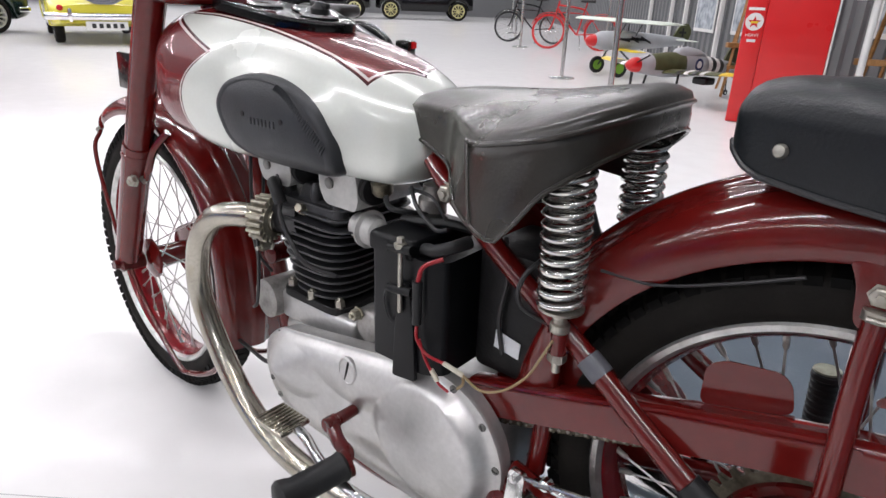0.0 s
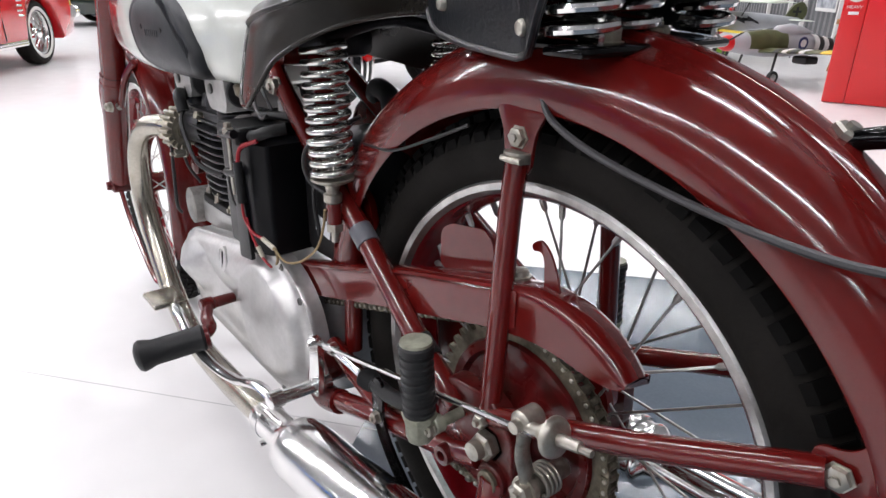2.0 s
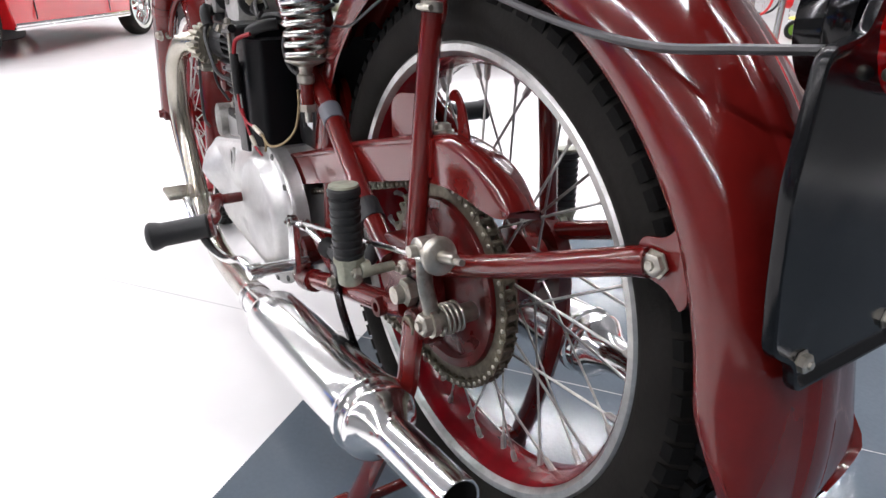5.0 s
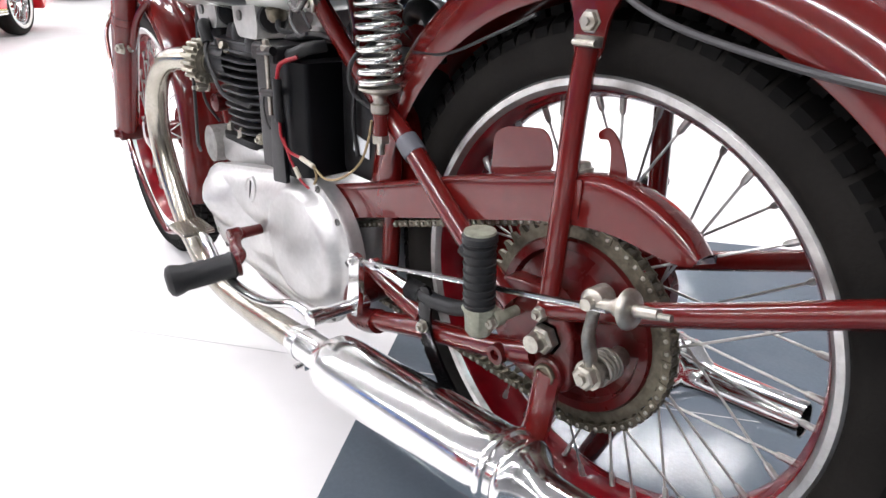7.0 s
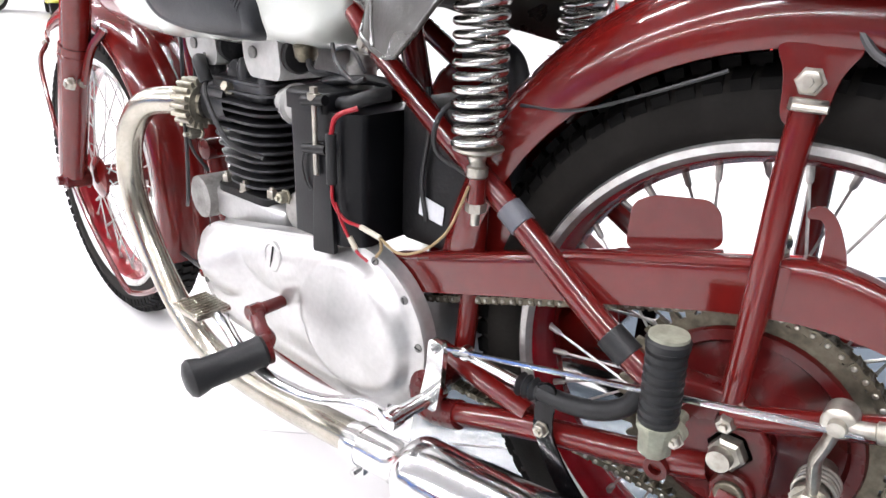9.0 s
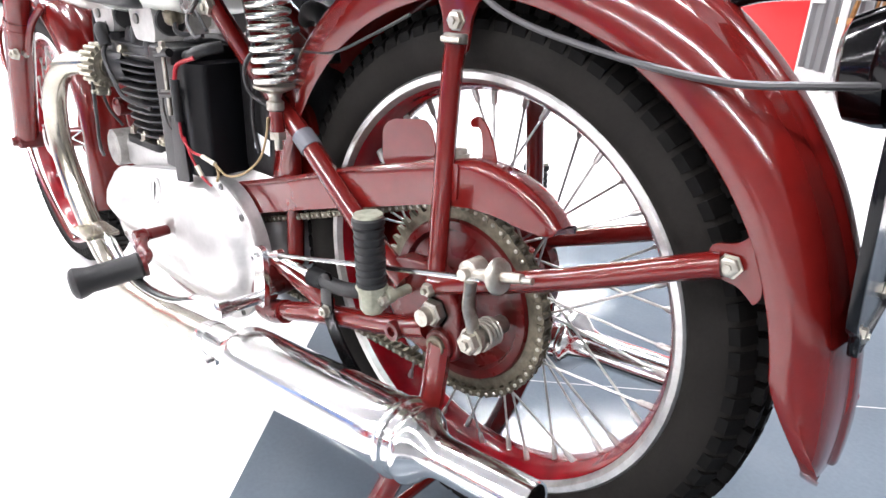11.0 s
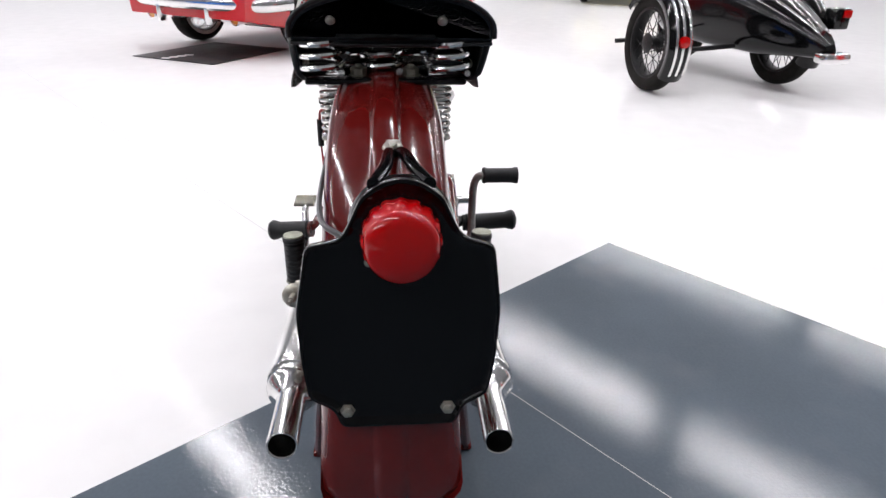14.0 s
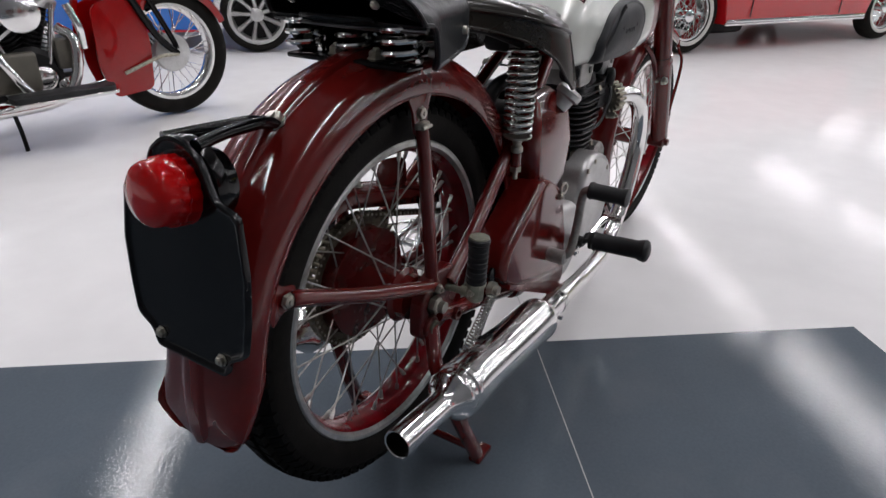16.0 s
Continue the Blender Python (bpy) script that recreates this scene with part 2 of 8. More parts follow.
VINYL = paint("blue_black_vinyl", (0.006, 0.0085, 0.011), 0.36, vary=0.25, scale=8, bump=0.3, bump_scale=260, rough_vary=0.08, spec=0.3)
PIPING = paint("black_piping", (0.015, 0.016, 0.018), 0.3, vary=0.2)
CHAIN = paint("oily_chain_steel", (0.19, 0.17, 0.125), 0.45, metal=0.8, vary=0.4, scale=120, stain=0.5, stain_scale=150)
LENS = paint("red_lamp_lens", (0.42, 0.0006, 0.0012), 0.05, vary=0.12, scale=25, coat=0.2, spec=0.4, rough_vary=0.015)
RED_WIRE = paint("red_wire", (0.30, 0.006, 0.014), 0.4)
TAN_WIRE = paint("tan_cloth_wire", (0.34, 0.25, 0.13), 0.7, vary=0.3, scale=200)
BLACK_WIRE = paint("black_wire", (0.014, 0.014, 0.015), 0.45)
CLEAR = paint("crimp_sleeve", (0.55, 0.52, 0.42), 0.3)
LABEL_WHITE = paint("paper_label", (0.62, 0.64, 0.66), 0.6, vary=0.1, scale=60)
FLOOR = paint("white_epoxy_floor", (0.772, 0.768, 0.760), 0.12, vary=0.08, scale=1.1, rough_vary=0.04, bump=0.06, bump_scale=7, spec=0.045, col2=(0.735, 0.730, 0.724), coords="Object")
PAD = paint("grey_floor_paint", (0.104, 0.129, 0.154), 0.07, vary=0.15, scale=3.0, rough_vary=0.05, bump=0.14, bump_scale=130, spec=0.36, stain=0.35, stain_col=(0.14, 0.155, 0.175), stain_scale=5, coords="Object")
JOINT = paint("floor_joint", (0.46, 0.46, 0.46), 0.6)
WALL = paint("grey_wall_sheet", (0.16, 0.165, 0.17), 0.6, vary=0.06, scale=1.5)
CLAD = paint("grey_cladding", (0.13, 0.135, 0.14), 0.5, vary=0.1, scale=2)
CEIL = paint("grey_ceiling", (0.24, 0.245, 0.25), 0.7, vary=0.05, scale=1)
TUBE_GLOW = glow("lamp_diffuser", (0.97, 1.0, 0.985), 6.0)
LAMP_WATTS = 175.0
WORLD = bpy.data.worlds.new("hall_air")
WORLD.use_nodes = True
WORLD.node_tree.nodes["Background"].inputs["Color"].default_value = (0.9, 0.95, 1.0, 1)
WORLD.node_tree.nodes["Background"].inputs["Strength"].default_value = 0.02
scene.world = WORLD

# ---- the hall, turned against the motorcycle ----
HALL = Matrix.Rotation(math.atan2(0.613, 0.79), 4, "Z")
X0, X1, Y0, Y1, HIGH = -27.0, 3.4, -12.0, 34.0, 5.8


def hall(u, v, z=0.0):
    return HALL @ V3((u, v, z))


bm = B()
box(bm, (X0 - 0.3, Y0 - 0.3, -0.3), (X1 + 0.3, Y1 + 0.3, -0.004), m=HALL)
structure("floor", bm, FLOOR, "glossy white epoxy floor of a vehicle hall", "floor")
bm = B()
slab(bm, [hall(u, v)[:2] for u, v in ((-0.373, 1.283), (-0.373, -3.75), (3.12, -3.75), (3.12, 1.283))], -0.0038, 0.0, plane="xy")
structure("ground_pad", bm, PAD, "glossy dark grey painted floor patch under the motorcycle", "floor paint")
bm = B()
for a, b in (((-6.0, -4.02), (2.0, 1.985)),):
    a, b = V3((*a, 0)), V3((*b, 0))
    w = (b - a).normalized().cross(V3((0, 0, 1))) * 0.0013
    z = V3((0, 0, 0.0012))
    rings(bm, [[a - w + z, a + w + z], [b - w + z, b + w + z]], False, False, False)
structure("floor_joint", bm, JOINT, "thin grey saw-cut joint in the floor", "floor joint")
for name, lo, hi, lab in (
        ("wall_north", (X0 - 0.2, Y1, -0.3), (X1 + 0.2, Y1 + 0.2, HIGH), "grey sheet wall at the end of the hall"),
        ("wall_south", (X0 - 0.2, Y0 - 0.2, -0.3), (X1 + 0.2, Y0, HIGH), "grey sheet wall of the hall"),
        ("wall_west", (X0 - 0.2, Y0, -0.3), (X0, Y1, HIGH), "grey sheet wall of the hall")):
    bm = B()
    box(bm, lo, hi, m=HALL)
    structure(name, bm, WALL, lab, "wall")
# corrugated cladding behind the display of planes
bm = B()
loops = [[], []]
v = Y0
while v < Y1:
    for dv, du in ((0.0, 0.0), (0.09, 0.0), (0.115, -0.032), (0.205, -0.032), (0.23, 0.0)):
        for k, z in enumerate((-0.3, HIGH)):
            loops[k].append(hall(X1 + du, v + dv, z))
    v += 0.23
outer = [[hall(X1 + 0.2, Y1, z), hall(X1 + 0.2, Y0, z)] for z in (-0.3, HIGH)]
rings(bm, [loops[k] + outer[k] for k in (0, 1)])
structure("wall_east", bm, CLAD, "dark grey corrugated steel cladding wall", "wall")
bm = B()
box(bm, (X0 - 0.2, Y0 - 0.2, HIGH), (X1 + 0.2, Y1 + 0.2, HIGH + 0.2), m=HALL)
structure("ceiling", bm, CEIL, "grey hall ceiling with rows of strip lamps", "ceiling")


def strip_lamp(u, v):
    t = thing("ceiling_light", (0, 0, 0), "long white strip lamp fixed under the ceiling", "ceiling light", "rows of strip lamps")
    t.matrix_world = Matrix.Translation(hall(u, v, HIGH - 0.10)) @ HALL
    bm = B()
    box(bm, (-2.75, -0.11, 0.0), (2.75, 0.11, 0.099), 0.01)
    part("frame", bm, CEIL, t)
    bm = B()
    box(bm, (-2.70, -0.08, -0.012), (2.70, 0.08, -0.001), 0.004)
    part("diffuser", bm, TUBE_GLOW, t, "glowing white diffuser")
    return t


LAMP = None
for row in range(8):
    for k in range(5):
        u, v = 0.4 - 5.8 * k, -8.6 + 5.28 * row
        if LAMP is None:
            LAMP = strip_lamp(u, v)
        else:
            copy_thing(LAMP, Matrix.Translation(hall(u, v, HIGH - 0.10)) @ HALL)
        data = bpy.data.lights.new("strip_light", "AREA")
        data.shape, data.size, data.size_y = "RECTANGLE", 5.2, 0.13
        data.energy, data.color = LAMP_WATTS, (1.0, 0.965, 1.02)
        ob = new("strip_light", data)
        ob.matrix_world = Matrix.Translation(hall(u, v, HIGH - 0.125)) @ HALL


# ---- the motorcycle ----
BIKE = thing("motorcycle", (0, 0, 0), "vintage maroon motorcycle with silver tank standing on its rear stand", "motorcycle")
RA = V3((0.0, CY, 0.397))       # rear axle
FA = V3((-1.365, CY, 0.330))    # front axle


def mir(s, x, y, z):
    """A place on the left (s = -1) or right (s = 1) of the machine."""
    return (x, CY + s * y, z)


def wheel_ring(bm, at, profile, seg=72):
    """Turned about the wheel's axis: rows (across, radius)."""
    loops = []
    for i in range(seg + 1):
        t = 2 * PI * i / seg
        loops.append([(at.x + r * math.cos(t), at.y + y, at.z + r * math.sin(t)) for y, r in profile])
    rings(bm, loops, True, False, False)
    bmesh.ops.remove_doubles(bm, verts=bm.verts, dist=1e-5)
    return bm


def tyre_mesh(at, rim_r, out_r, half):
    bm = B()
    mid = (rim_r + out_r) / 2
    high = (out_r - rim_r) / 2
    prof = [(half * math.copysign(abs(math.cos(a)) ** 0.85, math.cos(a)), mid + high * math.copysign(abs(math.sin(a)) ** 0.9, math.sin(a)))
            for a in (2 * PI * k / 28 for k in range(28))]
    prof = [(y, max(r, rim_r - 0.004)) for y, r in prof]
    wheel_ring(bm, at, prof, 96)
    return bm


def tread_mesh(at, out_r, half, count=84):
    """Rubber blocks round the crown and shoulders."""
    bm = B()
    rows = ((0.0, 0.010, 0.0, 0.004), (-0.021, 0.008, 0.0035, 0.5), (0.021, 0.008, 0.0035, 0.5), (-0.037, 0.0075, 0.014, 0.0), (0.037, 0.0075, 0.014, 0.0))
    for y, hw, drop, shift in rows:
        for i in range(count):
            t = 2 * PI * (i + shift) / count
            dt = 2 * PI / count * 0.36
            r0, r1 = out_r - drop - 0.010, out_r - drop + (0.0065 if abs(y) > 0.03 else 0.005)
            tilt = 0.010 if abs(y) > 0.03 else 0.0
            loops = []
            for r in (r0, r1):
                loops.append([(at.x + (r - (tilt if abs(y + s * hw) > abs(y) else 0)) * math.cos(t + k * dt), at.y + y + s * hw, at.z + (r - (tilt if abs(y + s * hw) > abs(y) else 0)) * math.sin(t + k * dt))
                              for s, k in ((-1, -1), (1, -1), (1, 1), (-1, 1))])
            rings(bm, loops)
    return bm


def build_wheel(at, front, m=None):
    name = "front" if front else "rear"
    rim_r, out_r = 0.250, 0.331 if not front else 0.326
    made = []
    bm = tyre_mesh(at, rim_r, out_r - 0.004, 0.047 if not front else 0.043)
    tyre = part(name + "_tyre", bm, TYRE, BIKE, "black rubber tyre with block tread")
    made.append(tyre)
    made.append(part("tread", tread_mesh(at, out_r - 0.001, 0.04), TREAD, tyre, "black block tread"))
    bm = B()
    prof = [(-0.036, 0.262), (-0.039, 0.259), (-0.038, 0.252), (-0.031, 0.2465), (-0.026, 0.2435), (-0.020, 0.2425),
            (0.020, 0.2425), (0.026, 0.2435), (0.031, 0.2465), (0.038, 0.252), (0.039, 0.259), (0.036, 0.262), (0.033, 0.258), (0.028, 0.25),
            (-0.028, 0.25), (-0.033, 0.258)]
    wheel_ring(bm, at, prof, 96)
    rim = part(name + "_rim", bm, RIM, BIKE, "dull plated wheel rim with red painted centre")
    made.append(rim)
    bm = B()
    wheel_ring(bm, at, [(-0.0318, 0.2465), (-0.0268, 0.2430), (-0.0206, 0.2418), (-0.014, 0.2390), (-0.010, 0.2375), (0.010, 0.2375), (0.014, 0.2390), (0.0206, 0.2418), (0.0268, 0.2430), (0.0318, 0.2465), (0.02, 0.2455), (-0.02, 0.2455)], 96)
    made.append(part("rim_centre", bm, RED_WELL, rim, "red painted rim well"))
    # hub and spokes
    bm = B()
    if front:
        prof = [(-0.062, 0.012), (-0.06, 0.030), (-0.052, 0.047), (-0.046, 0.047), (-0.042, 0.026), (0.03, 0.026), (0.034, 0.062), (0.055, 0.066), (0.06, 0.055), (0.062, 0.012)]
    else:
        prof = [(-0.055, 0.05), (-0.04, 0.06), (-0.034, 0.035), (-0.02, 0.027), (0.03, 0.027), (0.036, 0.046), (0.044, 0.048), (0.05, 0.040), (0.066, 0.038), (0.07, 0.012)]
    turned(bm, at, (0, 1, 0), prof, 32)
    hub = part(name + "_hub", bm, MAROON, BIKE, "maroon wheel hub")
    made.append(hub)
    for i in range(40):
        side = -1 if i % 2 == 0 else 1
        t = 2 * PI * i / 40 + 0.04
        lean = (0.62 if (i // 2) % 2 == 0 else -0.62)
        hr = (0.062 if not front else 0.045) if side < 0 else (0.046 if not front else 0.06)
        hy = (-0.044 if side < 0 else 0.040)
        p = V3((at.x + 0.2385 * math.cos(t), at.y + side * 0.005, at.z + 0.2385 * math.sin(t)))
        q = V3((at.x + hr * math.cos(t + lean), at.y + hy, at.z + hr * math.sin(t + lean)))
        bm = B()
        rod(bm, p, q, 0.0015, seg=6)
        d = (q - p).normalized()
        turned(bm, p - d * 0.003, d, [(0, 0.0052), (0.003, 0.0050), (0.004, 0.0038), (0.018, 0.0034), (0.021, 0.0018)], 8)
        made.append(part("spoke", bm, SPOKE, rim))
    return made


build_wheel(RA, False)

# brake drum, sprocket and chain on the left of the rear wheel
bm = B()
turned(bm, (RA.x, RA.y - 0.050, RA.z), (0, -1, 0), [(-0.02, 0.098), (0.012, 0.100), (0.016, 0.098), (0.016, 0.088), (0.009, 0.084), (0.010, 0.05), (0.018, 0.040), (0.022, 0.02), (0.03, 0.012)], 56)
part("brake_drum", bm, MAROON_WORN, BIKE, "maroon rear brake drum with oily marks")
bm = B()
n = 46
loops = []
for y in (-0.003, 0.003):
    loops.append([(RA.x + r * math.cos(t), RA.y - 0.058 + y, RA.z + r * math.sin(t))
                  for i in range(n) for r, t in ((0.1115, 2 * PI * (i - 0.30) / n), (0.1215, 2 * PI * (i - 0.12) / n), (0.1215, 2 * PI * (i + 0.12) / n), (0.1115, 2 * PI * (i + 0.30) / n))])
inner = [[(RA.x + 0.097 * math.cos(2 * PI * i / (4 * n)), RA.y - 0.058 + y, RA.z + 0.097 * math.sin(2 * PI * i / (4 * n))) for i in range(4 * n)] for y in (0.003, -0.003)]
rings(bm, [inner[1]] + loops + [inner[0]], True, False, False)
part("sprocket", bm, CHAIN, BIKE, "oily toothed rear sprocket")


def chain_path():
    """Closed loop of places along the drive chain, in the plane of the sprockets."""
    c1, r1, c2, r2 = (RA.x, RA.z), 0.118, (-0.40, 0.335), 0.052
    out = []
    a0, a1 = radians(-106), radians(99)
    for k in range(61):
        t = a0 + (a1 - a0) * k / 60
        out.append((c1[0] + r1 * math.cos(t), c1[1] + r1 * math.sin(t)))
    for k in range(25):
        t = radians(99) + radians(155) * k / 24
        out.append((c2[0] + r2 * math.cos(t), c2[1] + r2 * math.sin(t)))
    out.append(out[0])
    return out


def along(path, step):
    out, rest = [], 0.0
    for (ax, az), (bx, bz) in zip(path, path[1:]):
        d = math.hypot(bx - ax, bz - az)
        while rest < d:
            out.append((ax + (bx - ax) * rest / d, az + (bz - az) * rest / d))
            rest += step
        rest -= d
    return out


bm, pin_mesh = B(), B()
pins = along(chain_path(), 0.0127)
for i, (x, z) in enumerate(pins):
    x2, z2 = pins[(i + 1) % len(pins)]
    y = RA.y - 0.058
    turned(bm, (x, y - 0.0055, z), (0, 1, 0), [(0, 0.0044), (0.011, 0.0044)], 8)
    turned(pin_mesh, (x, y - 0.0100, z), (0, 1, 0), [(0, 0.0015), (0.0008, 0.0024), (0.0192, 0.0024), (0.020, 0.0015)], 8)
    d = V3((x2 - x, 0, z2 - z))
    if d.length > 0.03:
        continue
    u = d.normalized()
    w = V3((-u.z, 0, u.x))
    for s in (-1, 1):
        yy = y + s * (0.0072 if i % 2 else 0.0058)
        a, b = V3((x, yy, z)) - u * 0.004, V3((x2, yy, z2)) + u * 0.004
        loops = []
        for off in (-0.0008, 0.0008):
            o = V3((0, off, 0))
            loops.append([a + w * 0.0050 + o, a - w * 0.0050 + o, (a + b) / 2 - w * 0.0034 + o, b - w * 0.0050 + o, b + w * 0.0050 + o, (a + b) / 2 + w * 0.0034 + o])
        rings(bm, loops)
CHAIN_LOOP = part("drive_chain", bm, CHAIN, BIKE, "oily roller drive chain")
part("chain_rivets", pin_mesh, STEEL, CHAIN_LOOP, "worn bright chain rivets")


# ---- mudguards ----
def guard(at, sect, a_start, a_end, steps, flare=None, thick=0.0016):
    """A blade swept round a wheel; sect(angle) gives rows (across, radius)."""
    bm = B()
    loops = []
    for i in range(steps + 1):
        a = a_start + (a_end - a_start) * i / steps
        rows = sect(a, i / steps)
        outer = [(at.x + r * math.cos(a), at.y + y, at.z + r * math.sin(a)) for y, r in rows]
        inner = [(at.x + (r - thick) * math.cos(a), at.y + y * 0.985, at.z + (r - thick) * math.sin(a)) for y, r in reversed(rows)]
        loops.append(outer + inner)
    rings(bm, loops)
    return bm


def half_section(w, edge, crown, rib=0.008):
    side = [(-w * 1.00, edge), (-w * 1.02, edge + 0.012), (-w * 0.99, edge + (crown - edge) * 0.42), (-w * 0.93, edge + (crown - edge) * 0.62), (-w * 0.80, edge + (crown - edge) * 0.80),
            (-w * 0.62, edge + (crown - edge) * 0.91), (-w * 0.44, edge + (crown - edge) * 0.965), (-w * 0.27, crown), (-w * 0.23, crown + rib * 0.25), (-w * 0.20, crown + rib * 0.8), (-w * 0.12, crown + rib), (0, crown + rib * 1.05)]
    return side + [(-y, r) for y, r in reversed(side[:-1])]


def rear_section(a, k):
    d = math.degrees(a)
    edge = 0.328 + 0.018 * min(1, max(0, (150 - d) / 120))
    w, crown, rib = 0.073, 0.399, 0.008
    if d > 140:
        crown -= 0.012 * (d - 140) / 35
    if d < 55:
        crown -= 0.009 * min(1, (55 - d) / 38)
        rib = 0.008 - 0.003 * min(1, (55 - d) / 38)
    if d < 9:
        crown += 0.003 * min(1, (9 - d) / 14)
    if d < 10:
        edge += 0.030 * ((10 - d) / 10) ** 1.6
    if d < 30:
        w += 0.006 * min(1, (30 - d) / 30)
    if 70 < d < 120:
        w -= 0.004 * (1 - abs(d - 95) / 25)
    if d < 0.5:
        w *= math.sqrt(max(0.1, 1 - ((0.5 - d) / 7) ** 2))
    rows = half_section(w, min(edge, crown - 0.012), crown, rib)
    if d < 26:
        k = min(1, (26 - d) / 20)
        rows = [(y, r + 0.0006 * k * math.cos(5.5 * PI * y / w) if abs(y) < 0.85 * w else r) for y, r in rows]
    return rows


REAR_GUARD = part("rear_mudguard", guard(RA, rear_section, radians(172), radians(-5.5), 128), MAROON, BIKE, "deep glossy maroon rear mudguard with raised centre rib", 60)
for s in (-1, 1):
    # ears that take the stays
    bm = B()
    slab(bm, rounded([(-0.044, 0.735), (0.020, 0.735), (0.006, 0.714), (0.001, 0.672), (-0.028, 0.672), (-0.033, 0.714)], 0.014), CY + s * 0.0655, CY + s * 0.0695, 0.001)
    part("stay_lug", bm, MAROON, REAR_GUARD)
    bm = B()
    slab(bm, rounded([(0.271, 0.529), (0.272, 0.555), (0.291, 0.559), (0.299, 0.566), (0.303, 0.578), (0.310, 0.576), (0.319, 0.520), (0.314, 0.512), (0.309, 0.517), (0.300, 0.524)], 0.008), CY + s * 0.0702, CY + s * 0.0727, 0.0006)
    part("stay_lug", bm, MAROON, REAR_GUARD)
    bm = B()
    bolt(bm, mir(s, -0.013, 0.0702, 0.708), (0, s, 0), 0.0090, 0.006)
    part("bolt", bm, STEEL, REAR_GUARD)
    bm = B()
    bolt(bm, mir(s, 0.291, 0.0765, 0.541), (0, s, 0), 0.0088, 0.0055)
    part("bolt", bm, STEEL, REAR_GUARD)

# stays and frame tubes at the rear
for s in (-1, 1):
    bm = B()
    tube(bm, [mir(s, -0.0105, 0.0716, 0.692), mir(s, -0.0115, 0.077, 0.640), mir(s, -0.008, 0.088, 0.530), mir(s, -0.006, 0.096, 0.432)], 0.0113, 12, 6)
    part("mudguard_stay", bm, MAROON, BIKE)
    bm = B()
    turned(bm, mir(s, -0.0105, 0.0722, 0.686), (0.0, -0.09 * s, 1), [(0, 0.0118), (0.0006, 0.0134), (0.0094, 0.0134), (0.010, 0.0118)], 18)
    rod(bm, mir(s, -0.018, 0.0850, 0.691), mir(s, 0.006, 0.0850, 0.691), 0.0030, seg=8)
    part("clamp", bm, STEEL, BIKE, "plated stay clamp")
    bm = B()
    tube(bm, [mir(s, 0.284, 0.0745, 0.539), mir(s, 0.262, 0.079, 0.532), mir(s, 0.15, 0.090, 0.485), mir(s, 0.02, 0.098, 0.436), mir(s, -0.01, 0.098, 0.428)], 0.0115, 12, 6)
    part("mudguard_stay", bm, MAROON, BIKE)
    # seat stay tube
    bm = B()
    tube(bm, [mir(s, -0.530, 0.050, 0.729), mir(s, -0.490, 0.059, 0.699), mir(s, -0.400, 0.070, 0.638), mir(s, -0.300, 0.079, 0.575), mir(s, -0.245, 0.083, 0.539), mir(s, -0.130, 0.096, 0.463), mir(s, -0.045, 0.104, 0.418)], 0.0135, 14, 6)
    part("seat_stay", bm, MAROON, BIKE, "maroon frame tube")
    # chain stay tube
    bm = B()
    tube(bm, [mir(s, -0.344, 0.096, 0.322), mir(s, -0.352, 0.103, 0.300), mir(s, -0.343, 0.106, 0.276), mir(s, -0.318, 0.107, 0.276), mir(s, -0.290, 0.107, 0.286)], 0.0180, 14, 6)
    part("elbow_lug", bm, MAROON_WORN, BIKE)
    bm = B()
    tube(bm, [mir(s, -0.320, 0.107, 0.277), mir(s, -0.20, 0.106, 0.317), mir(s, -0.063, 0.105, 0.355), mir(s, -0.010, 0.102, 0.372)], 0.0142, 14, 6)
    part("chain_stay", bm, MAROON, BIKE, "maroon frame tube")
    bm = B()
    tube(bm, [mir(s, -0.345, 0.082, 0.345), mir(s, -0.27, 0.092, 0.337), mir(s, -0.20, 0.100, 0.330)], 0.0125, 12, 6)
    part("brace_tube", bm, MAROON, BIKE)
    # axle lug
    bm = B()
    slab(bm, rounded([(-0.085, 0.395), (-0.07, 0.446), (0.0, 0.452), (0.035, 0.418), (0.040, 0.345), (0.0, 0.332), (-0.05, 0.345)], 0.02), CY + s * 0.082, CY + s * 0.104, 0.004)
    part("axle_lug", bm, MAROON_WORN, BIKE)
    bm = B()
    turned(bm, mir(s, 0, 0.098, 0.397), (0, s, 0), [(-0.01, 0.018), (0.004, 0.018), (0.004, 0.012), (0.028, 0.010)], 16)
    bolt(bm, mir(s, 0.003, 0.104, 0.399), (0, s, 0), 0.0158, 0.013)
    part("axle_nut", bm, STEEL, BIKE, "large plated axle nut")
    bm = B()
    bolt(bm, mir(s, -0.004, 0.104, 0.426), (0, s, 0), 0.0085, 0.012)
    part("bolt", bm, STEEL, BIKE)
    bm = B()
    turned(bm, mir(s, 0.013, 0.104, 0.361), (0, s, 0), [(-0.004, 0.0135), (0.012, 0.0130), (0.0132, 0.0118), (0.0132, 0.0090), (0.0115, 0.0085), (0.0118, 0.001)], 20)
    lug = B()
    turned(lug, mir(s, 0.013, 0.100, 0.361), (0, s, 0), [(0, 0.019), (0.010, 0.019), (0.012, 0.017)], 22)
    part("stand_lug", lug, MAROON_WORN, BIKE)
    part("stand_pivot", bm, CHAIN, BIKE, "oily stand pivot bolt")
    bm = B()
    turned(bm, mir(s, -0.050, 0.104, 0.358), (0, s, 0), [(-0.01, 0.0125), (0.020, 0.0115), (0.020, 0.0062), (0.008, 0.006)], 18, False)
    part("boss", bm, MAROON_WORN, BIKE)

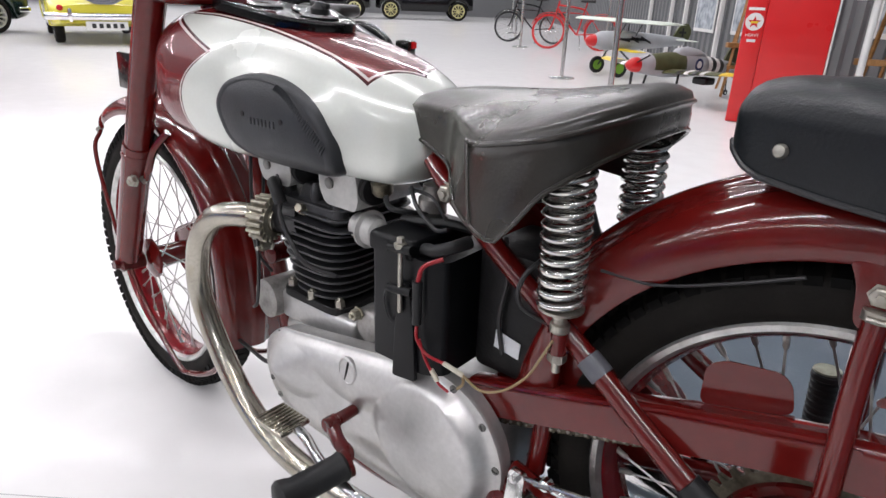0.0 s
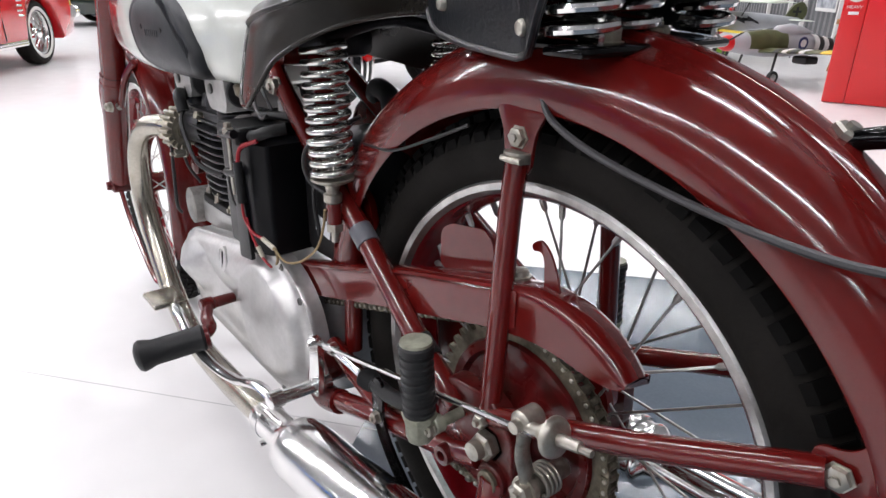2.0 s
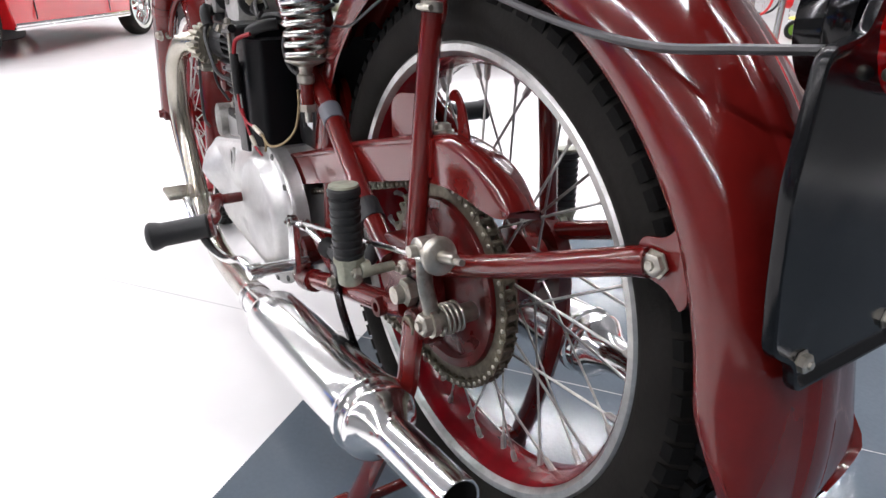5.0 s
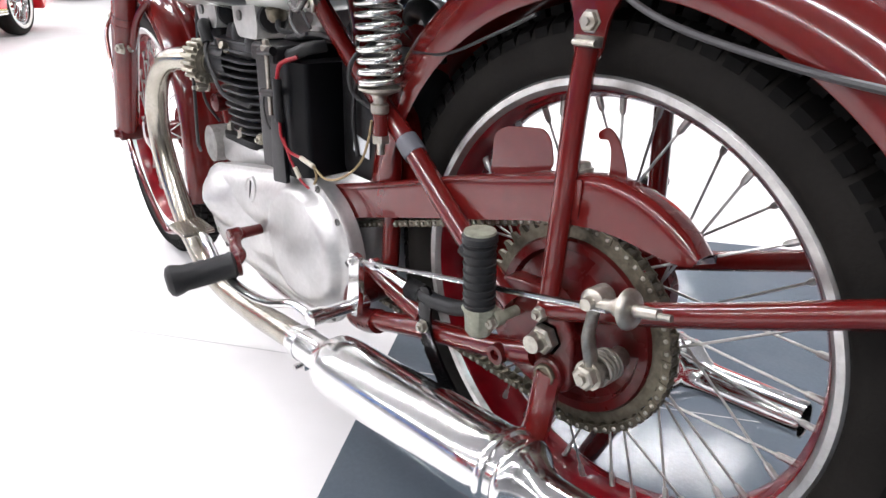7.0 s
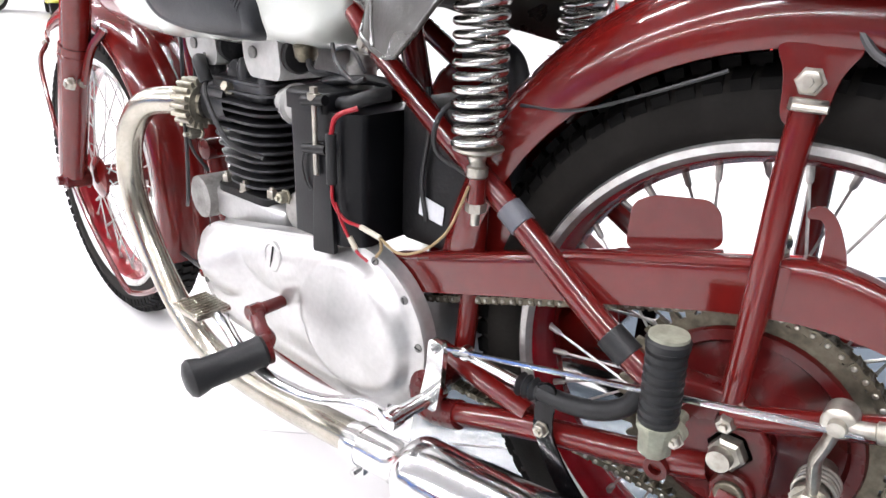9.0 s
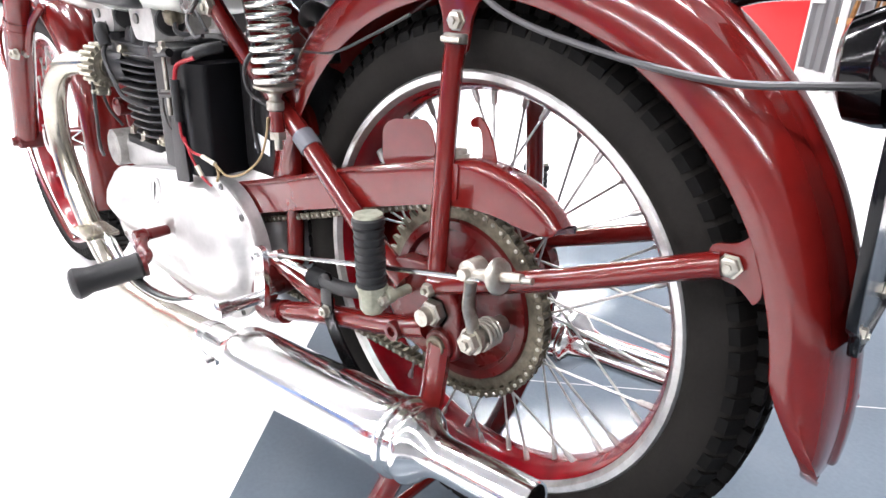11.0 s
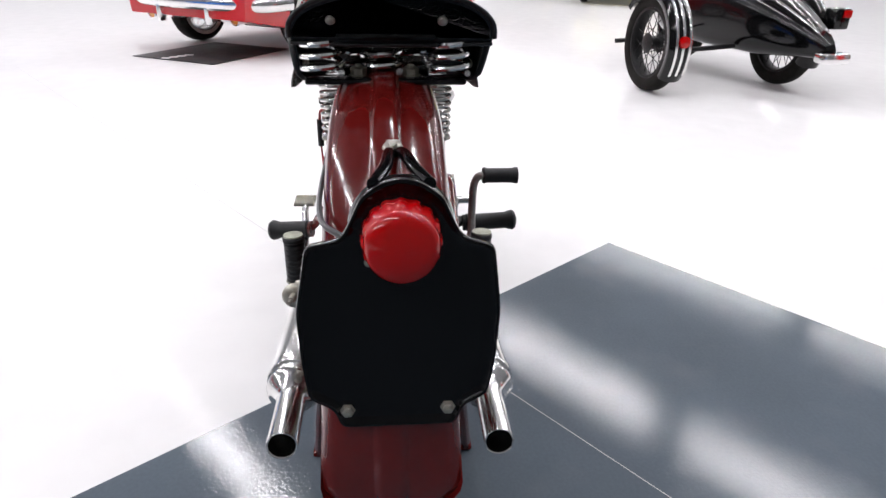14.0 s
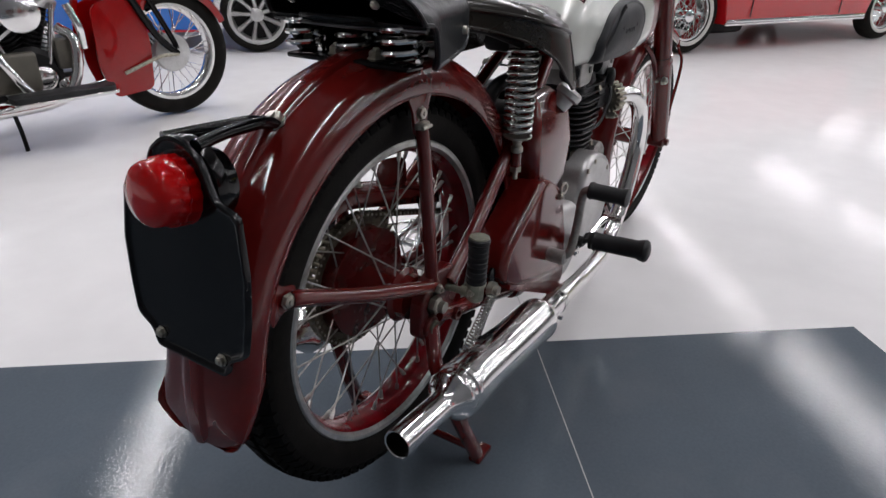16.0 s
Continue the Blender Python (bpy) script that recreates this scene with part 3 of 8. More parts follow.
# rear stand, down on the floor
for s in (-1, 1):
    bm = B()
    tube(bm, [mir(s, 0.014, 0.108, 0.364), mir(s, 0.012, 0.112, 0.322), mir(s, 0.003, 0.116, 0.265), mir(s, -0.045, 0.135, 0.13), mir(s, -0.095, 0.150, 0.012)], 0.011, 10, 6, flat=1.5)
    stand = part("stand_leg", bm, MAROON, BIKE, "maroon rear stand leg resting on the floor")
    bm = B()
    box(bm, (-0.135, CY + s * 0.150 - 0.013, 0.0), (-0.082, CY + s * 0.150 + 0.013, 0.013), 0.004)
    part("foot", bm, MAROON, stand)
bm = B()
tube(bm, [mir(-1, -0.085, 0.146, 0.035), mir(1, -0.085, 0.146, 0.035)], 0.0075, 10, 1)
part("stand_crossbar", bm, MAROON, BIKE)
# stand return spring on the right
bm = B()
coil(bm, mir(1, -0.015, 0.142, 0.262), mir(1, -0.145, 0.138, 0.352), 0.0085, 0.0016, 26, 6, 14)
part("stand_spring", bm, SPRING_STEEL, BIKE, "plated stand return spring")
bm = B()
tube(bm, [mir(1, -0.145, 0.138, 0.352), mir(1, -0.155, 0.138, 0.362), mir(1, -0.158, 0.146, 0.355)], 0.0022, 6, 4)
part("spring_hook", bm, STEEL, BIKE)
bm = B()
tube(bm, [mir(1, -0.015, 0.142, 0.262), mir(1, -0.002, 0.146, 0.250), mir(1, -0.004, 0.146, 0.240)], 0.0022, 6, 4)
part("spring_hook", bm, STEEL, BIKE)
bm = B()
turned(bm, mir(1, -0.158, 0.125, 0.358), (0, 1, 0), [(0, 0.014), (0.012, 0.014), (0.012, 0.010), (0.02, 0.009)], 12)
part("spring_post", bm, STEEL, BIKE)

# chain guard
def eased(rows, per=4):
    return [(q.x, q.y) for q in smooth_path([(x, y, 0) for x, y in rows], per)]


top = eased([(-0.430, 0.447), (-0.280, 0.491), (-0.172, 0.525), (-0.100, 0.544), (-0.030, 0.562), (0.018, 0.574), (0.046, 0.573), (0.072, 0.567), (0.096, 0.556), (0.117, 0.541), (0.132, 0.527)])
low = eased([(-0.434, 0.394), (-0.250, 0.450), (-0.135, 0.483), (-0.080, 0.499), (-0.034, 0.512), (0.012, 0.521), (0.040, 0.5235), (0.066, 0.5225), (0.092, 0.519), (0.115, 0.517), (0.129, 0.520)])
yo, yi = CY - 0.083, CY - 0.036
bm = B()
loops = []
for k, ((tx, tz), (lx, lz)) in enumerate(zip(top, low)):
    r = min(0.011, 0.45 * (tz - lz) + 0.001)
    end = max(0.0, (tx - 0.10) / 0.04)
    a, b = yo + 0.004 * end, yi - 0.006 * end
    skin_out = [(lx, a, lz), (lx + (tx - lx) * 0.5, a, lz + (tz - lz) * 0.5)]
    for q in range(6):
        t = PI / 2 * q / 5
        skin_out.append((tx, a + r * (1 - math.cos(t)), tz - r * (1 - math.sin(t))))
    skin_out += [(tx, (a + b) / 2, tz - 0.0010), (tx, b - 0.010, tz - 0.0045), (tx, b - 0.003, tz - 0.008), (tx, b, tz - 0.014), (tx, b, tz - min(0.026, 0.8 * (tz - lz)))]
    mid = V3((tx, (a + b) / 2, lz + (tz - lz) * 0.3))
    skin_in = []
    for p in reversed(skin_out):
        p = V3(p)
        dy, dz = mid.y - p.y, min(0.0, mid.z - p.z)
        skin_in.append((p.x, p.y + math.copysign(0.002, dy), p.z + (-0.002 if dz < -0.004 and abs(p.z - tz) < r else 0.0)))
    loops.append(skin_out + skin_in)
rings(bm, loops)
GUARD = part("chain_guard", bm, MAROON, BIKE, "long glossy maroon chain guard", 50)
bm = B()
tube(bm, [(x, yo + 0.0025, z - 0.0035) for x, z in top if x < 0.004], 0.0042, 8, 1)
part("bead", bm, MAROON, GUARD)
bm = B()
slab(bm, rounded([(-0.004, 0.524), (0.010, 0.527), (0.010, 0.568), (-0.004, 0.565)], 0.004), yo - 0.0022, yo + 0.001, 0.0008)
part("joint_strap", bm, MAROON, GUARD)
bm = B()
slab(bm, rounded([(-0.142, 0.530), (-0.142, 0.578), (-0.124, 0.590), (-0.072, 0.597), (-0.060, 0.588), (-0.052, 0.556)], 0.012, 6), CY - 0.050, CY - 0.0475, 0.0008)
part("guard_plate", bm, MAROON, GUARD)
bm = B()
box(bm, (-0.150, CY - 0.056, 0.532), (-0.048, CY - 0.047, 0.536), 0.001, m=Matrix.Translation((-0.1, 0, 0.534)) @ Matrix.Rotation(radians(-15.5), 4, "Y") @ Matrix.Translation((0.1, 0, -0.528)))
part("plate_lip", bm, MAROON, GUARD)
bm = B()
slab(bm, eased([(0.044, 0.562), (0.042, 0.578), (0.034, 0.598), (0.026, 0.610), (0.016, 0.616), (0.007, 0.610), (0.009, 0.604), (0.017, 0.605), (0.022, 0.598), (0.024, 0.580), (0.024, 0.562)], 3), CY - 0.0635, CY - 0.0605, 0.0008)
part("hook", bm, MAROON, GUARD)
bm = B()
turned(bm, (-0.010, CY - 0.060, 0.567), (-0.2, 0, 1), [(0, 0.0125), (0.003, 0.0125), (0.004, 0.010), (0.009, 0.0095), (0.011, 0.006), (0.0112, 0.001)], 20)
part("guard_bolt", bm, STEEL, GUARD, "dull slotted cap bolt")

# rear brake rod, arm and adjuster on the left
bm = B()
rod(bm, (-0.320, CY - 0.126, 0.377), (0.090, CY - 0.139, 0.481), 0.0032, seg=8)
turned(bm, (-0.276, CY - 0.126, 0.386), (0.96, -0.03, 0.25), [(-0.012, 0.006), (0.012, 0.006)], 6)
part("brake_rod", bm, CHROME, BIKE, "bright brake rod")
bm = B()
tube(bm, [(0.072, CY - 0.119, 0.394), (0.069, CY - 0.121, 0.415), (0.066, CY - 0.125, 0.438), (0.070, CY - 0.129, 0.460), (0.073, CY - 0.131, 0.484)], 0.0090, 12, 6, flat=0.55)
turned(bm, (0.073, CY - 0.124, 0.482), (0, -1, 0), [(-0.006, 0.0115), (0.014, 0.0120), (0.016, 0.0100), (0.017, 0.0062), (0.024, 0.0058), (0.0245, 0.001)], 20)
turned(bm, (0.071, CY - 0.100, 0.397), (0, -1, 0), [(-0.03, 0.0105), (0.018, 0.0105), (0.018, 0.0150), (0.024, 0.0150)], 22)
part("brake_arm", bm, STEEL, BIKE, "plated rear brake arm")
bm = B()
bolt(bm, (0.071, CY - 0.1245, 0.397), (0, -1, 0), 0.0125, 0.010)
part("cam_nut", bm, STEEL, BIKE, "plated brake cam nut")
bm = B()
rod(bm, (0.076, CY - 0.136, 0.481), (0.148, CY - 0.1385, 0.4985), 0.0032, seg=8)
turned(bm, (0.086, CY - 0.136, 0.4835), (0.96, -0.03, 0.25), [(-0.006, 0.0056), (0.010, 0.0062), (0.011, 0.0082), (0.020, 0.0082), (0.0215, 0.0160), (0.0225, 0.0180), (0.0245, 0.0180), (0.027, 0.0168), (0.029, 0.0130), (0.030, 0.0058), (0.052, 0.0048), (0.053, 0.001)], 32)
part("brake_adjuster", bm, STEEL, BIKE, "bright round brake adjuster")
bm = B()
coil(bm, (0.071, CY - 0.113, 0.397), (0.0715, CY - 0.088, 0.3975), 0.0150, 0.0021, 4.5, 8, 24)
part("brake_spring", bm, STEEL, BIKE, "coiled brake return spring")

# folded pillion pegs
for s in (-1, 1):
    bm = B()
    base = V3(mir(s, -0.045, 0.156, 0.404))
    ax = V3((-0.05, 0.01 * s, 1.0))
    prof = [(0.026, 0.0150)]
    for k in range(8):
        h = 0.028 + k * 0.0088
        prof += [(h, 0.0162), (h + 0.0055, 0.0172), (h + 0.0065, 0.0150), (h + 0.0085, 0.0150)]
    prof += [(0.100, 0.0180), (0.106, 0.0180), (0.108, 0.016), (0.109, 0.005)]
    turned(bm, base, ax, prof, 24)
    peg = part("pillion_peg", bm, RUBBER, BIKE, "folded ribbed rubber pillion peg")
    bm = B()
    turned(bm, base, ax, [(-0.004, 0.011), (0.0, 0.0145), (0.020, 0.0155), (0.026, 0.0185), (0.029, 0.0180), (0.030, 0.014)], 8)
    slab(bm, rounded([(base.x - 0.010, base.z + 0.002), (base.x + 0.016, base.z + 0.006), (base.x + 0.022, base.z + 0.016), (base.x + 0.014, base.z + 0.026), (base.x - 0.010, base.z + 0.020)], 0.006), CY + s * 0.138, CY + s * 0.150, 0.003)
    rod(bm, (base.x + 0.004, CY + s * 0.10, base.z + 0.008), (base.x + 0.004, CY + s * 0.14, base.z + 0.008), 0.006)
    part("peg_mount", bm, PEG_ALLOY, peg, "greenish cast peg mount")
    bm = B()
    bolt(bm, (base.x + 0.014, CY + s * 0.153, base.z + 0.015), (0, s, 0), 0.0065, 0.006)
    part("peg_bolt", bm, STEEL, peg)
    bm = B()
    turned(bm, base + ax.normalized() * 0.1095, ax, [(-0.001, 0.0165), (0.0015, 0.016), (0.002, 0.002)], 20)
    part("peg_cap", bm, PEG_ALLOY, peg, "worn pale peg end")


# ---- exhaust ----
for s in (-1, 1):
    bm = B()
    tube(bm, [mir(s, -0.835, 0.085, 0.578), mir(s, -0.880, 0.108, 0.580), mir(s, -0.940, 0.128, 0.568), mir(s, -0.990, 0.136, 0.520), mir(s, -1.012, 0.138, 0.450), mir(s, -1.005, 0.138, 0.385),
              mir(s, -0.965, 0.139, 0.310), mir(s, -0.905, 0.141, 0.240), mir(s, -0.83, 0.145, 0.195), mir(s, -0.73, 0.151, 0.178), mir(s, -0.58, 0.160, 0.192), mir(s, -0.47, 0.167, 0.212), mir(s, -0.36, 0.170, 0.228)], 0.0215, 24, 8)
    pipe = part("exhaust_pipe", bm, CHROME_OLD if s < 0 else CHROME, BIKE, "chrome exhaust pipe, browned by heat near the engine")
    bm = B()
    ax = V3((-0.09, s * 0.030, 0.004))
    turned(bm, mir(s, -0.848, 0.094, 0.579), ax, [(-0.013, 0.030), (0.014, 0.030), (0.016, 0.024)], 24)
    collar = part("finned_collar", bm, BRASS, pipe, "finned exhaust clamp ring")
    a = ax.normalized()
    u, w = basis(ax)
    c = V3(mir(s, -0.848, 0.094, 0.579)) + a * 0.002
    for k in range(18):
        t = 2 * PI * k / 18
        d = u * math.cos(t) + w * math.sin(t)
        e = d.cross(a).normalized()
        bm = B()
        rings(bm, [[c + d * r + a * q + e * m for q, m in ((-0.014, -th), (0.014, -th), (0.014, th), (-0.014, th))] for r, th in ((0.028, 0.0040), (0.038, 0.0034), (0.0395, 0.0020))])
        part("collar_fin", bm, BRASS, collar)
    bm = B()
    bolt(bm, c + V3((0, 0, -0.046)), (0.2, s, 0), 0.009, 0.02)
    part("collar_bolt", bm, STEEL, collar)
    # silencer
    a, b = V3(mir(s, -0.325, 0.172, 0.232)), V3(mir(s, 0.190, 0.162, 0.282 if s < 0 else 0.272))
    L = (b - a).length
    k = L / 0.518
    bm = B()
    turned(bm, a, b - a, [(h * k, r) for h, r in ((-0.085, 0.0232), (-0.072, 0.0252), (-0.010, 0.0258), (0.004, 0.0270), (0.012, 0.0325), (0.019, 0.0400), (0.026, 0.0438), (0.034, 0.0452), (0.06, 0.0455), (0.300, 0.0455), (0.325, 0.045), (0.335, 0.043), (0.337, 0.047),
                                                  (0.341, 0.0485), (0.346, 0.047), (0.348, 0.043), (0.356, 0.042), (0.360, 0.0445), (0.366, 0.0455), (0.371, 0.043), (0.378, 0.036), (0.388, 0.028), (0.396, 0.0245), (0.404, 0.0232),
                                                  (0.515, 0.0232), (0.518, 0.0225), (0.517, 0.0205), (0.44, 0.0195))], 40, False)
    sil = part("silencer", bm, CHROME, BIKE, "long bright chrome silencer with stepped tail pipe")
    # dark disc that closes the tail pipe bore
    bm = B()
    turned(bm, a + (b - a) * (0.45 / 0.518), b - a, [(0, 0.0196), (0.001, 0.001)], 24, False)
    part("baffle", bm, IRON, sil, "dark disc in the tail pipe bore")
    bm = B()
    turned(bm, a - (b - a).normalized() * 0.075, b - a, [(0, 0.0245), (0.001, 0.0262), (0.017, 0.0262), (0.018, 0.0245)], 24)
    c = a - (b - a).normalized() * 0.066
    box(bm, (c.x - 0.008, c.y - 0.006, c.z - 0.045), (c.x + 0.008, c.y + 0.006, c.z - 0.020), 0.003)
    rod(bm, (c.x, c.y - 0.018, c.z - 0.036), (c.x, c.y + 0.018, c.z - 0.036), 0.005, seg=6)
    part("pipe_clamp", bm, CHROME, sil)
    bm = B()
    slab(bm, eased([(-0.180, 0.388), (-0.169, 0.396), (-0.158, 0.388), (-0.157, 0.340), (-0.132, 0.300), (-0.088, 0.255), (-0.110, 0.244), (-0.158, 0.296), (-0.180, 0.338)], 3), CY + s * 0.122, CY + s * 0.126, 0.001)
    part("silencer_bracket", bm, BLACK, sil, "black strap bracket")
    bm = B()
    bolt(bm, mir(s, -0.169, 0.127, 0.341), (0, s, 0), 0.0075, 0.007)
    part("bracket_bolt", bm, STEEL, sil)

# ---- foot controls ----
for s in (-1, 1):
    e, i = (V3((-0.578, CY - 0.298, 0.292)), V3((-0.553, CY - 0.196, 0.304))) if s < 0 else (V3((-0.545, CY + 0.318, 0.325)), V3((-0.545, CY + 0.190, 0.318)))
    L = (e - i).length
    bm = B()
    ax = e - i
    u, w = basis(ax)
    loops = []
    for h, r in ((0.0, 0.018), (0.006, 0.0225), (0.012, 0.0195), (L - 0.026, 0.0195), (L - 0.018, 0.0235), (L - 0.008, 0.0255), (L - 0.002, 0.022), (L + 0.002, 0.012)):
        loops.append([i + ax.normalized() * h + (u * math.cos(2 * PI * q / 48) + w * math.sin(2 * PI * q / 48)) * (r + (0.0012 if q % 2 and 0.01 < h < L - 0.02 else 0)) for q in range(48)])
    rings(bm, loops)
    peg = part("footrest", bm, RUBBER, BIKE, "ribbed black rubber footrest")
    bm = B()
    knee = i + V3((-0.064, -0.030 * s, 0.022)) if s < 0 else i + V3((0.010, -0.030, -0.004))
    tube(bm, [i + ax.normalized() * 0.004, i - ax.normalized() * 0.012 + V3((-0.012, 0, 0.006)), (i + knee) / 2 + V3((0, 0, 0.003)), knee], 0.0105, 12, 5, flat=0.75)
    turned(bm, knee + V3((0, 0.012 * s, 0)), (0, -s, 0), [(0, 0.010), (0.002, 0.0125), (0.020, 0.0125), (0.022, 0.010), (0.06, 0.009)], 16)
    turned(bm, i - ax.normalized() * 0.006, ax, [(0, 0.016), (0.001, 0.0205), (0.007, 0.0205), (0.008, 0.018)], 20)
    part("footrest_arm", bm, MAROON_WORN if s < 0 else IRON, peg, "rusty maroon footrest arm")
# brake pedal with its long lever under the primary cover
bm = B()
tube(bm, [(-0.324, CY - 0.188, 0.304), (-0.360, CY - 0.193, 0.310), (-0.388, CY - 0.196, 0.303), (-0.430, CY - 0.198, 0.286), (-0.480, CY - 0.202, 0.276), (-0.540, CY - 0.208, 0.278), (-0.590, CY - 0.212, 0.300), (-0.618, CY - 0.214, 0.326), (-0.640, CY - 0.214, 0.334)], 0.0085, 12, 6, flat=0.7)
pedal = part("brake_pedal", bm, CHROME, BIKE, "chrome brake pedal lever")
bm = B()
box(bm, (-0.700, CY - 0.246, 0.331), (-0.634, CY - 0.192, 0.339), 0.003)
pad = part("pedal_pad", bm, CHROME_OLD, pedal, "ribbed plated pedal pad")
for k in range(9):
    bm = B()
    box(bm, (-0.696 + k * 0.0072, CY - 0.244, 0.3388), (-0.6925 + k * 0.0072, CY - 0.194, 0.3410), 0.0006)
    part("pad_rib", bm, CHROME_OLD, pad)
bm = B()
rod(bm, (-0.326, CY - 0.194, 0.306), (-0.320, CY - 0.105, 0.306), 0.0098, seg=18)
turned(bm, (-0.326, CY - 0.200, 0.306), (0, 1, 0), [(0, 0.004), (0.002, 0.010), (0.004, 0.0125), (0.022, 0.0125), (0.024, 0.010)], 18)
slab(bm, rounded([(-0.336, 0.292), (-0.308, 0.292), (-0.302, 0.330), (-0.300, 0.388), (-0.322, 0.390), (-0.326, 0.340)], 0.008), CY - 0.132, CY - 0.122, 0.002)
bolt(bm, (-0.312, CY - 0.131, 0.380), (0, -1, 0), 0.0065, 0.007)
part("pedal_shaft", bm, CHROME, pedal)
# stop light switch and its spring on the brake rod
bm = B()
rod(bm, (-0.272, CY - 0.121, 0.383), (-0.205, CY - 0.120, 0.378), 0.0058, seg=14)
turned(bm, (-0.274, CY - 0.130, 0.386), (0, 1, 0), [(0, 0.006), (0.002, 0.0085), (0.012, 0.0085), (0.014, 0.006)], 14)
part("switch_link", bm, CHROME, BIKE, "bright switch link rod")
bm = B()
turned(bm, (-0.206, CY - 0.120, 0.378), (0.99, 0.0, 0.05), [(0, 0.008), (0.004, 0.0135), (0.008, 0.0085), (0.012, 0.0135), (0.016, 0.0085), (0.020, 0.0130), (0.024, 0.009), (0.028, 0.0105)], 16)
tube(bm, [(-0.180, CY - 0.120, 0.380), (-0.150, CY - 0.120, 0.380), (-0.115, CY - 0.118, 0.387), (-0.090, CY - 0.112, 0.402), (-0.080, CY - 0.104, 0.425)], 0.0098, 12, 5)
part("stop_switch", bm, RUBBER, BIKE, "black rubber-booted stop lamp switch")
# kick starter on the right
bm = B()
tube(bm, [(-0.395, CY + 0.150, 0.335), (-0.400, CY + 0.185, 0.345), (-0.420, CY + 0.190, 0.400), (-0.425, CY + 0.192, 0.455), (-0.420, CY + 0.200, 0.482), (-0.415, CY + 0.215, 0.488)], 0.009, 10, 6)
turned(bm, (-0.395, CY + 0.150, 0.335), (0, 1, 0), [(-0.02, 0.010), (0.0, 0.016), (0.03, 0.016), (0.034, 0.011)], 14)
kick = part("kick_starter", bm, ALLOY_ROUGH, BIKE, "steel kick start crank with rubber pedal")
bm = B()
prof = [(0, 0.0165), (0.004, 0.0185), (0.010, 0.0165), (0.066, 0.0165), (0.072, 0.0185), (0.078, 0.0185), (0.080, 0.010)]
turned(bm, (-0.415, CY + 0.210, 0.488), (0.02, 1, 0), prof, 28)
part("kick_pedal", bm, RUBBER, kick)


# ---- engine ----
def capsule(c0, r0, c1, r1, n=22):
    """Outline round two circles in the x, z plane."""
    d = math.hypot(c1[0] - c0[0], c1[1] - c0[1])
    a = math.atan2(c1[1] - c0[1], c1[0] - c0[0])
    off = math.acos((r0 - r1) / d)
    out = []
    for k in range(n + 1):
        t = a + off + (2 * PI - 2 * off) * k / n
        out.append((c0[0] + r0 * math.cos(t), c0[1] + r0 * math.sin(t)))
    for k in range(n + 1):
        t = a - off + 2 * off * k / n
        out.append((c1[0] + r1 * math.cos(t), c1[1] + r1 * math.sin(t)))
    return out


def ramp(a, b, t):
    t = min(1.0, max(0.0, (t - a) / (b - a)))
    return t * t * (3 - 2 * t)


def cover_height(x, z, f):
    """How far the cover stands out at a place: a flange, a clutch dome, a beaked front boss and a web between."""
    flange = 1 - ramp(0.86, 0.945, f)
    web = 0.006 * flange
    r = math.hypot((x + 0.462) / 0.112, (z - 0.348) / 0.104)
    dome = 0.018 * (1 - ramp(0.80, 1.0, r)) + 0.005 * (1 - ramp(0.0, 0.9, r))
    q = math.hypot((x + 0.775) / 0.072, (z - 0.342) / 0.058)
    beak = 0.036 * max(0.0, 1 - q) ** 0.8
    side = math.hypot((x + 0.62) / 0.12, (z - 0.385) / 0.055)
    pad = 0.012 * (1 - ramp(0.5, 1.0, side))
    seam = 0.0022 * math.exp(-((r - 1.06) / 0.035) ** 2) * ramp(0.36, 0.30, z)
    return web + max(dome, pad * 0.9) * flange + beak + seam * flange


COVER = capsule((-0.465, 0.338), 0.122, (-0.765, 0.318), 0.088, 44)
cx, cz = -0.60, 0.328
bm = B()
slab(bm, [(cx + (x - cx) * 0.985, cz + (z - cz) * 0.98) for x, z in COVER], CY - 0.086, CY - 0.106)
loops = [[(x, CY - 0.106, z) for x, z in COVER], [(x, CY - 0.110, z) for x, z in COVER]]
for f in (0.995, 0.985, 0.97, 0.95, 0.93, 0.91, 0.89, 0.86, 0.83, 0.79, 0.75, 0.70, 0.65, 0.6, 0.54, 0.48, 0.42, 0.36, 0.30, 0.24, 0.18, 0.12, 0.06, 0.01):
    ring = []
    for x, z in COVER:
        px, pz = cx + (x - cx) * f, cz + (z - cz) * f
        ring.append((px, CY - 0.113 - cover_height(px, pz, f), pz))
    loops.append(ring)
rings(bm, loops)
primary = part("primary_cover", bm, ALLOY, BIKE, "polished alloy primary chaincase cover", 50)
bm = B()
turned(bm, (-0.622, CY - 0.124, 0.397), (-0.12, -1, 0.06), [(-0.012, 0.0225), (0.004, 0.0225), (0.0055, 0.021), (0.006, 0.019), (0.0045, 0.018), (0.0048, 0.001)], 32)
plug = part("filler_plug", bm, ALLOY, primary, "slotted alloy filler plug")
bm = B()
box(bm, (-0.0012, -0.001, -0.0175), (0.0012, 0.001, 0.0175), 0.0004, m=Matrix.Translation((-0.6228, CY - 0.1292, 0.3975)) @ Matrix.Rotation(radians(14), 4, "Y"))
part("slot", bm, IRON, plug)
